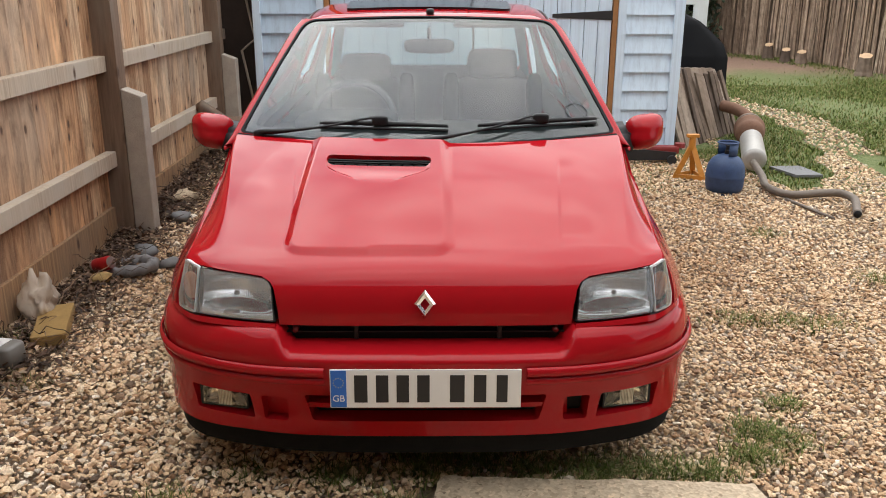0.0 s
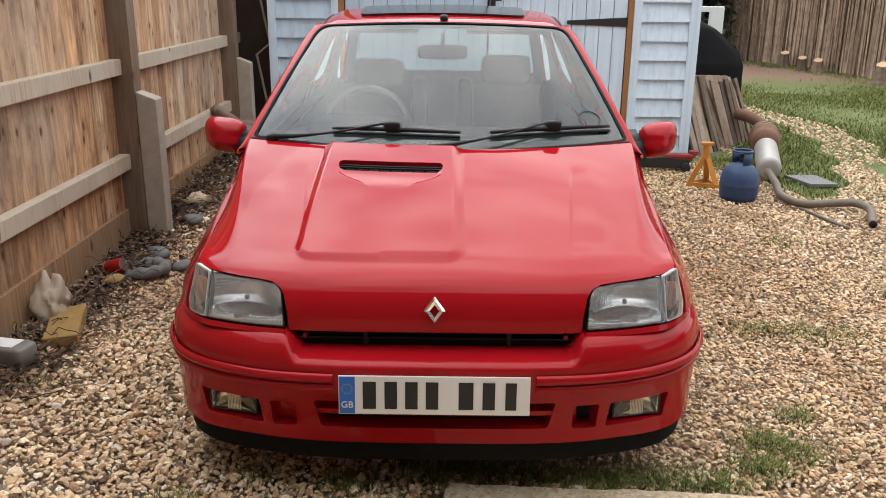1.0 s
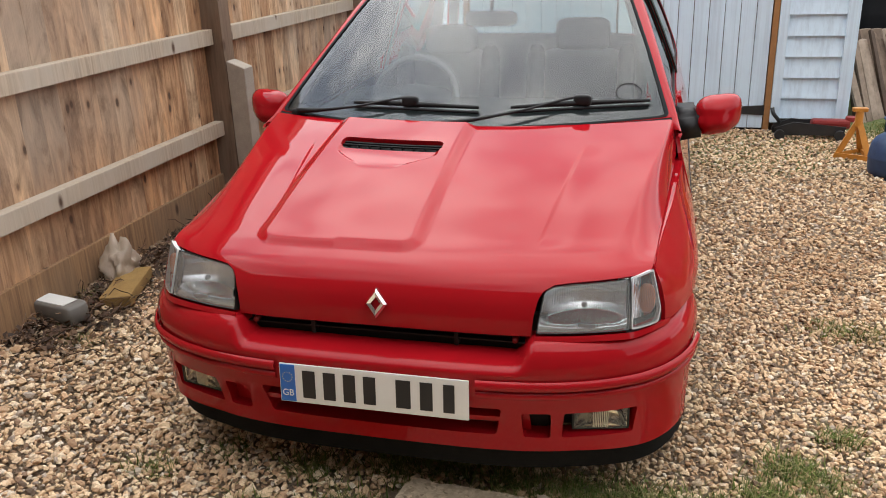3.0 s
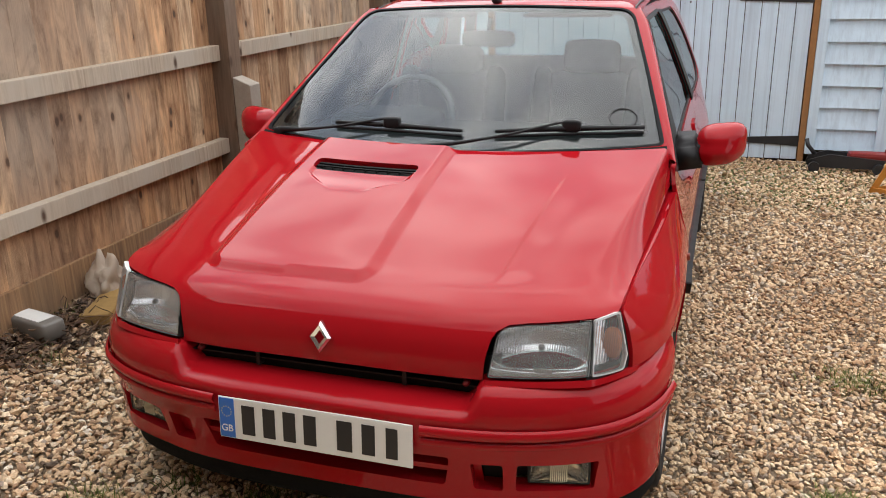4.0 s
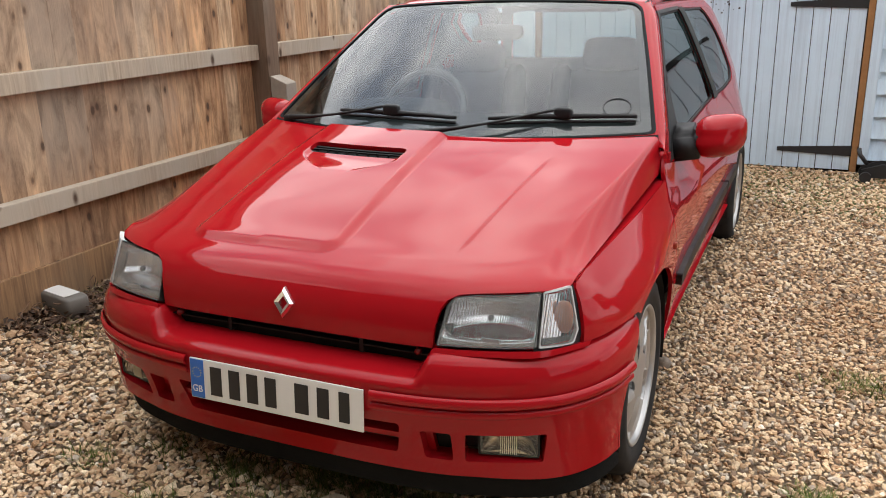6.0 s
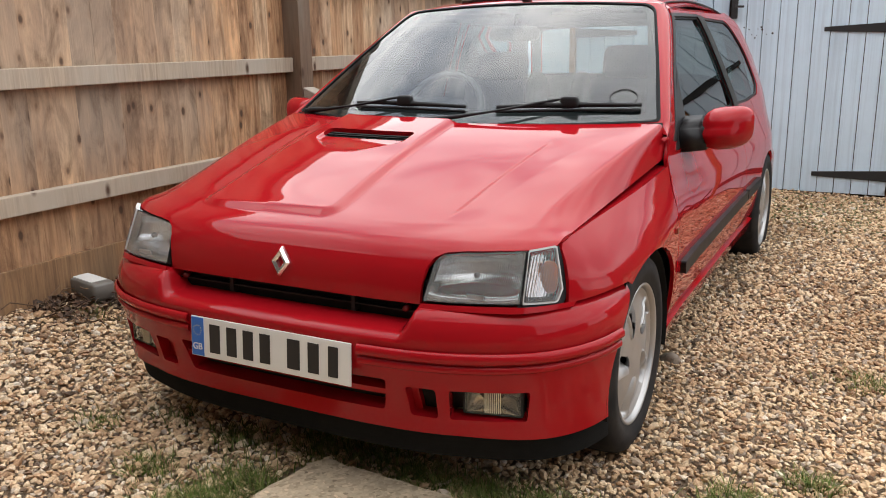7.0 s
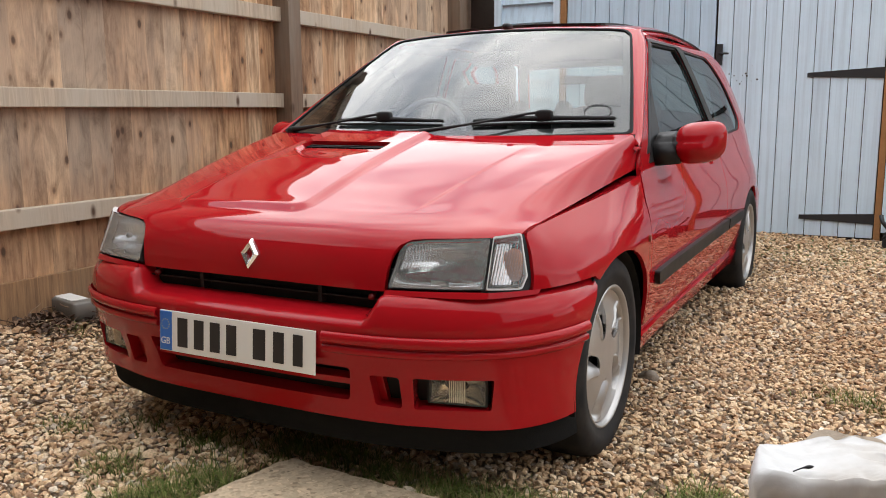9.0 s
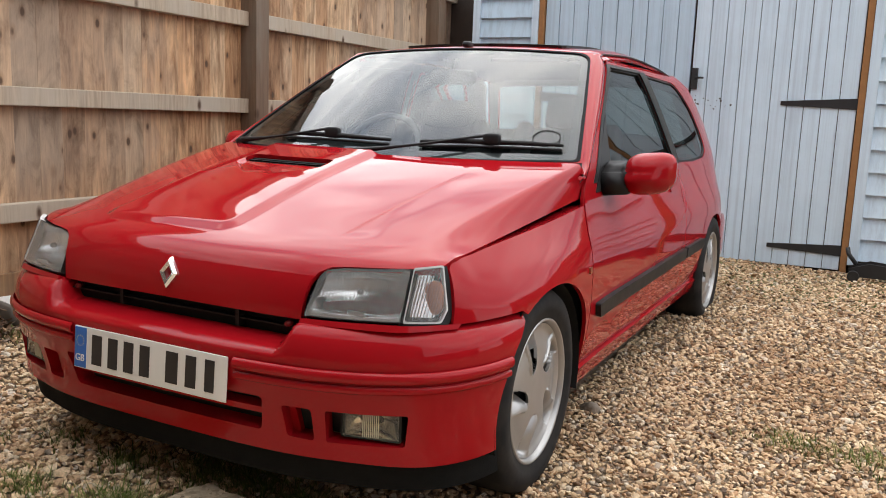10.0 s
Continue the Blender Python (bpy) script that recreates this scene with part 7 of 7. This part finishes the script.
def rag():
    x, y = -1.46, 1.76
    t = thing("rag", "dirty grey striped cloth dropped on the gravel", "cloth")
    pts = smooth_path([(x - 0.10, y - 0.04, gz(x, y) + 0.022), (x - 0.02, y - 0.075, gz(x, y) + 0.028), (x + 0.09, y - 0.03, gz(x, y) + 0.03), (x + 0.115, y + 0.06, gz(x, y) + 0.03), (x + 0.04, y + 0.12, gz(x, y) + 0.024), (x - 0.05, y + 0.09, gz(x, y) + 0.018)], 6)
    rs = [0.022 + 0.012 * math.sin(i * 0.9) ** 2 for i in range(len(pts))]
    ob = tube("fold", pts, rs, GREYCLOTH, t, 12)
    for v in ob.data.vertices:
        v.co += Vector((noise.noise(v.co * 40) * 0.006, noise.noise(v.co * 40 + Vector((5, 0, 0))) * 0.006, noise.noise(v.co * 30) * 0.008))
    bm = bmesh.new()
    pad(bm, (x + 0.02, y + 0.03, gz(x, y) + 0.012), (0.17, 0.15, 0.02), 0.6)
    part("flat_fold", bm, TRIM, t, smooth=True)


def film_bag():
    x, y = -1.60, 1.17
    t = thing("plastic_bag", "crumpled cloudy polythene bag among the leaves", "plastic bag")
    bm = bmesh.new()
    r = bmesh.ops.create_icosphere(bm, subdivisions=4, radius=1.0)
    for v in r["verts"]:
        c = v.co.copy()
        n = noise.noise(c * 1.6) * 0.45 + noise.noise(c * 4) * 0.25 + abs(noise.noise(c * 7)) * 0.2
        k = 1 + n
        ear = max(0, c.z) ** 3 * (0.7 * max(0, math.sin(math.atan2(c.y, c.x) * 2 + 0.6)))
        v.co = Vector((c.x * 0.065 * k, c.y * 0.085 * k, c.z * 0.085 * k + ear * 0.10 + 0.06))
    part("film", bm, FILM, t, smooth=True)
    t.location = (x, y, gz(x, y))


def sack():
    foot = np.array([(1.347, -0.692), (1.362, -0.768), (1.53, -0.712), (1.76, -0.62), (1.60, -0.49)])
    t = thing("cardboard_box", "damp grey-brown cardboard box standing on the gravel", "box")
    bm = bmesh.new()
    c = foot.mean(0)
    lo = [bm.verts.new((*(c + (p - c) * 0.84), 0.0)) for p in foot]
    hi = [bm.verts.new((*(c + (p - c) * 0.945), 0.575)) for p in foot]
    bm.faces.new(lo)
    bm.faces.new(hi[::-1])
    for i in range(5):
        bm.faces.new((lo[i], lo[(i + 1) % 5], hi[(i + 1) % 5], hi[i]))
    bmesh.ops.recalc_face_normals(bm, faces=bm.faces)
    bmesh.ops.bevel(bm, geom=bm.edges[:], offset=0.008, segments=2, affect="EDGES")
    part("carton", bm, CARD, t)
    s = thing("white_sheet", "crumpled white polythene sheet over the box top", "sheet")
    out = rounded(foot, 0.02, 4)
    prof = [(0.955, 0.552), (0.962, 0.561), (0.968, 0.570), (0.978, 0.580), (0.992, 0.594), (0.992, 0.604), (0.98, 0.611), (0.95, 0.615), (0.87, 0.614), (0.79, 0.614), (0.70, 0.615), (0.60, 0.616), (0.5, 0.617), (0.4, 0.617), (0.3, 0.617), (0.2, 0.617), (0.1, 0.617), (0.02, 0.617)]
    V, F = [], []
    pts = densify(out, 0.012)
    n = len(pts)
    for k, z in prof:
        for p in pts:
            q = c + (p - c) * k
            w = Vector((q[0] * 14, q[1] * 14, z * 9))
            fold = abs(noise.noise(Vector((q[0] * 11 + q[1] * 5, q[1] * 9 - q[0] * 3, 3)))) - 0.25
            side = 0.6 if z < 0.61 else 0.3
            crease = 0.011 * abs(noise.noise(w * 2.3 + Vector((1, 9, 4))))
            V.append((q[0] + side * (noise.noise(w) * 0.017 + crease * 1.6), q[1] + side * (noise.noise(w + Vector((5, 3, 0))) * 0.017 - crease * 1.6), z + noise.noise(w * 0.8 + Vector((0, 0, 7))) * 0.009 + crease - fold * 0.022 * (k < 0.98) + (0.016 * noise.noise(w * 0.9) if z < 0.57 else 0)))
    for r in range(len(prof) - 1):
        for i in range(n):
            F.append((r * n + i, r * n + (i + 1) % n, (r + 1) * n + (i + 1) % n, (r + 1) * n + i))
    F.append(tuple((len(prof) - 1) * n + i for i in range(n)))
    link_mesh("sheet", V, F, SACK, s, True)
    tube("twig", smooth_path([(1.3995, -0.744, 0.619), (1.4075, -0.738, 0.622), (1.4175, -0.731, 0.623)], 4), [0.0007] * 5 + [0.0012, 0.0020, 0.0018, 0.0007], TRIM, s, 6, "bit of black twig")
    k = thing("cardboard_flap", "curled piece of brown cardboard behind the sheet", "cardboard")
    V = [(1.392 + 0.105 * u, -0.632 + 0.012 * u - 0.015 * w, 0.590 + (1 - w) * (0.040 * max(0.0, math.sin(u * math.pi)) ** 0.6 + 0.006 * math.sin(u * 9))) for w in (0, 1) for u in np.linspace(0, 1, 12)]
    V += [(x, y, z - 0.004) for x, y, z in V]
    F = [(i, i + 1, i + 13, i + 12) for i in range(11)] + [(24 + i, 36 + i, 37 + i, 25 + i) for i in range(11)] + [(i, 24 + i, 25 + i, i + 1) for i in range(11)] + [(12 + i, 13 + i, 37 + i, 36 + i) for i in range(11)] + [(0, 12, 36, 24), (11, 35, 47, 23)]
    link_mesh("flap", V, F, CARD, k, True)


def weed():
    rnd = random.Random(31)
    t = thing("weed", "yellowing weed growing beside the cardboard box", "weed")
    x0, y0 = 1.345, -0.63
    for i in range(5):
        a = i * 1.3
        top = Vector((x0 + 0.022 * math.cos(a), y0 + 0.022 * math.sin(a), 0.46 + 0.07 * rnd.random()))
        tube("stem", smooth_path([(x0 + 0.015 * math.cos(a), y0 + 0.015 * math.sin(a), gz(x0, y0) - 0.01), ((x0 + top.x) / 2, (y0 + top.y) / 2, 0.22), tuple(top)], 4), 0.0025, WEEDLEAF, t, 5)
        for k in range(12):
            z = 0.20 + 0.028 * k + rnd.uniform(-0.01, 0.01)
            b = rnd.uniform(0, 6.3)
            p = Vector((x0, y0, 0)).lerp(Vector((top.x, top.y, 0)), min(1.0, z / top.z)) + Vector((0, 0, min(z, top.z)))
            d = Vector((math.cos(b), math.sin(b), rnd.uniform(-0.2, 0.5))).normalized()
            n = d.cross(Vector((0, 0, 1))).normalized()
            l, w = rnd.uniform(0.012, 0.026), rnd.uniform(0.004, 0.008)
            up = Vector((0, 0, 0.003))
            V = [p, p + d * l * 0.35 + n * w + up, p + d * l * 0.75 + n * w * 0.7 + up, p + d * l, p + d * l * 0.75 - n * w * 0.7 + up, p + d * l * 0.35 - n * w + up, p + d * l * 0.5 - up * 0.4]
            link_mesh("leaf", V, [(0, 1, 6), (1, 2, 6), (2, 3, 6), (3, 4, 6), (4, 5, 6), (5, 0, 6)], WEEDLEAF, t, True)


def small_bits():
    for x, y, r, mat, lab, cat in ((-1.52, 1.60, 0.05, YELLOWSTONE, "broken piece of yellow stone", "stone"), (-1.44, 2.02, 0.06, SLATE, "dark grey lump of slate", "stone"), (-1.30, 1.92, 0.05, SLATE, "dark grey lump of slate", "stone"), (-1.42, 2.55, 0.06, SLATE, "broken grey stone by the fence", "stone"), (-1.50, 2.9, 0.07, CONCRETE, "lump of broken concrete", "stone"), (0.745, 1.335, 0.040, FLINT, "grey-brown flint on the gravel", "stone")):
        bm = bmesh.new()
        q = bmesh.ops.create_icosphere(bm, subdivisions=2, radius=r)
        for v in q["verts"]:
            v.co *= 1 + 0.7 * noise.noise(v.co * 18 + Vector((x * 9, y * 9, 0)))
            v.co.z *= 0.6
        o = part("loose_stone", bm, mat, smooth=True)
        o.location = (x, y, gz(x, y) + r * 0.4)
        tagged(o, lab, cat, "loose stones")
    bm = bmesh.new()
    v = [bm.verts.new(p) for p in ((2.62, 4.28, 0), (2.86, 4.30, 0), (2.90, 3.98, 0), (2.70, 3.97, 0))]
    f = bm.faces.new(v[::-1])
    r = bmesh.ops.extrude_face_region(bm, geom=[f])
    bmesh.ops.translate(bm, vec=(0, 0, 0.02), verts=[q for q in r["geom"] if isinstance(q, bmesh.types.BMVert)])
    bmesh.ops.recalc_face_normals(bm, faces=bm.faces)
    o = part("slate_slab", bm, SLATE)
    o.location = (-0.02, -0.06, gz(2.75, 4.08) - 0.006)
    tagged(o, "flat grey slate slab on the grass", "slab")


def far_fence():
    rnd = random.Random(5)
    t = thing("stake_fence", "tall fence of weathered upright split stakes", "fence")
    pts = [(4.35, 12.3), (5.43, 10.99), (6.01, 9.59), (7.6, 6.4)]
    for (ax, ay), (bx, by) in zip(pts, pts[1:]):
        L = math.hypot(bx - ax, by - ay)
        s = 0.0
        while s < L:
            w = rnd.uniform(0.026, 0.046)
            x, y = ax + (bx - ax) * s / L + rnd.uniform(-0.02, 0.02), ay + (by - ay) * s / L + rnd.uniform(-0.02, 0.02)
            h = 2.0 + rnd.uniform(-0.08, 0.1)
            z = gz(x, y) - 0.05
            ux, uy = (bx - ax) / L, (by - ay) / L
            tx, ty = rnd.uniform(-0.05, 0.05), rnd.uniform(-0.03, 0.03)
            bm = bmesh.new()
            q = []
            for zz, ox, oy, k in ((z, 0, 0, 1.0), (z + h, tx, ty, 0.8)):
                for a, b in ((-1, -0.25), (1, -0.25), (0.6, 0.3), (-0.6, 0.3)):
                    q.append((x + ox + ux * a * w / 2 * k - uy * b * w * k, y + oy + uy * a * w / 2 * k + ux * b * w * k, zz))
            bmesh.ops.convex_hull(bm, input=[bm.verts.new(p) for p in q])
            part("stake", bm, STAKE, t)
            s += w * 0.62
    # second row behind, closing the gaps
    bm = bmesh.new()
    for (ax, ay), (bx, by) in zip(pts, pts[1:]):
        L = math.hypot(bx - ax, by - ay)
        ux, uy = (bx - ax) / L, (by - ay) / L
        for i in range(int(L / 0.05)):
            s, w, h, d = i * 0.05, rnd.uniform(0.024, 0.03), 1.95 + rnd.uniform(-0.1, 0.1), rnd.uniform(0.035, 0.05)
            x, y = ax + ux * s - uy * d, ay + uy * s + ux * d
            z = gz(x, y) - 0.05
            lean = rnd.uniform(-0.02, 0.02)
            v = [bm.verts.new((x + ux * (a * w + k * lean) + uy * b, y + uy * (a * w + k * lean) - ux * b, z + k * h)) for k in (0, 1) for a, b in ((-1, 0), (1, 0), (1, 0.02), (-1, 0.02))]
            for f in ((0, 1, 5, 4), (1, 2, 6, 5), (2, 3, 7, 6), (3, 0, 4, 7), (4, 5, 6, 7)):
                bm.faces.new([v[j] for j in f])
    tagged(part("backing", bm, STAKEBACK, t, "older stakes close behind the front ones"), kind="stuff")
    for x, y, r, h in ((5.14, 11.0, 0.065, 0.22), (5.24, 10.58, 0.062, 0.19), (5.40, 10.40, 0.066, 0.18), (5.74, 9.20, 0.085, 0.27), (6.1, 8.6, 0.07, 0.12)):
        st = thing("tree_stump", "freshly sawn conifer stump at the fence foot", "stump", "sawn stumps", at=(x, y, gz(x, y) - 0.02))
        bm = bmesh.new()
        n = 18
        prof = [(1.5, 0), (1.15, 0.06), (1.0, h * 0.6), (0.96, h)]
        rings = [[bm.verts.new((r * k * math.cos(2 * math.pi * i / n) * (1 + 0.12 * math.sin(i * 2.3 + x)), r * k * math.sin(2 * math.pi * i / n) * (1 + 0.1 * math.cos(i * 1.7)), z + ((0.012 + 0.2 * r) * math.sin(2 * math.pi * i / n + 0.5) + 0.006 * math.sin(i * 2.9 + y) if k < 0.97 else 0))) for i in range(n)] for k, z in prof]
        for a, b in zip(rings, rings[1:]):
            for i in range(n):
                bm.faces.new((a[i], a[(i + 1) % n], b[(i + 1) % n], b[i]))
        top = [v.co.copy() + Vector((0, 0, 0.001)) for v in rings[-1]]
        part("bark", bm, OLDPLANK, st)
        bm = bmesh.new()
        bm.faces.new([bm.verts.new(c) for c in top])
        part("sawn_top", bm, FRESHWOOD, st, "pale orange sawn wood")


STAKEBACK = make_plain("old_stake_wood", (0.20, 0.14, 0.10), 0.9, 14.0, 0.3, 0.4)
FRESHWOOD = make_plain("fresh_wood", (0.62, 0.42, 0.25), 0.8, 20.0, 0.12, 0.2)


def hedge():
    rng = np.random.default_rng(21)
    t = thing("hedge", "dark evergreen hedge behind the shed", "hedge")
    n = 16000
    x, y, z = rng.uniform(2.0, 4.55, n), rng.uniform(11.4, 13.2, n), 0.3 + 3.0 * rng.random(n)
    a, b = rng.uniform(0, 6.3, n), rng.normal(0, 0.7, n)
    l, w = rng.uniform(0.04, 0.10, n), rng.uniform(0.015, 0.04, n)
    d = np.stack([np.cos(a) * np.cos(b), np.sin(a) * np.cos(b), np.sin(b)], 1) * l[:, None]
    e = np.stack([-np.sin(a), np.cos(a), rng.normal(0, 0.5, n)], 1) * w[:, None]
    c = np.stack([x, y, z], 1)
    V = np.stack([c - d, c + e, c + d, c - e], 1).reshape(-1, 3)
    o = fast_mesh("foliage", V, (np.arange(n) * 4)[:, None] + np.array([[0, 1, 2, 3]]), LEAFDARK)
    o.parent = t
    tagged(o, "dense dark green leaves", kind="stuff")
    # near-black box put inside the leaves as the shade of the hedge
    bm = bmesh.new()
    box(bm, (2.0, 12.3, 0.2), (4.4, 13.2, 3.1), 0.2)
    part("dark_core", bm, VOID, t)


def shed_side():
    t = thing("dark_board", "dark stained board standing between fence and shed", "board")
    bm = bmesh.new()
    box(bm, (-1.70, 4.86, 0.1), (-1.36, 4.90, 2.1), 0.004)
    part("board", bm, DARKWOOD, t)
    s = thing("bent_strip", "thin bent pale strip hanging on the dark board", "strip")
    p = [(-1.455, 4.70, 1.62), (-1.435, 4.70, 1.36), (-1.375, 4.70, 1.02), (-1.485, 4.70, 0.93), (-1.42, 4.70, 0.55), (-1.40, 4.70, 0.35)]
    tube("strip", p, 0.010, RAILWOOD, s, 4)
    lg = thing("old_timber", "short lengths of old timber by the fence foot", "timber")
    for a, b in (((-1.62, 3.85, 0.62), (-1.38, 4.15, 0.36)), ((-1.60, 3.95, 0.50), (-1.33, 4.30, 0.42))):
        tube("length", [a, b], 0.045, POSTWOOD, lg, 4)


for make in (gas_bottle, axle_stand, exhaust, old_planks, covered_barbecue, trolley_jack, drinks_can, oil_bottle, timber_block, rag, film_bag, sack, weed, small_bits, far_fence, hedge, shed_side, build_litter, build_grass, build_gravel):
    make()
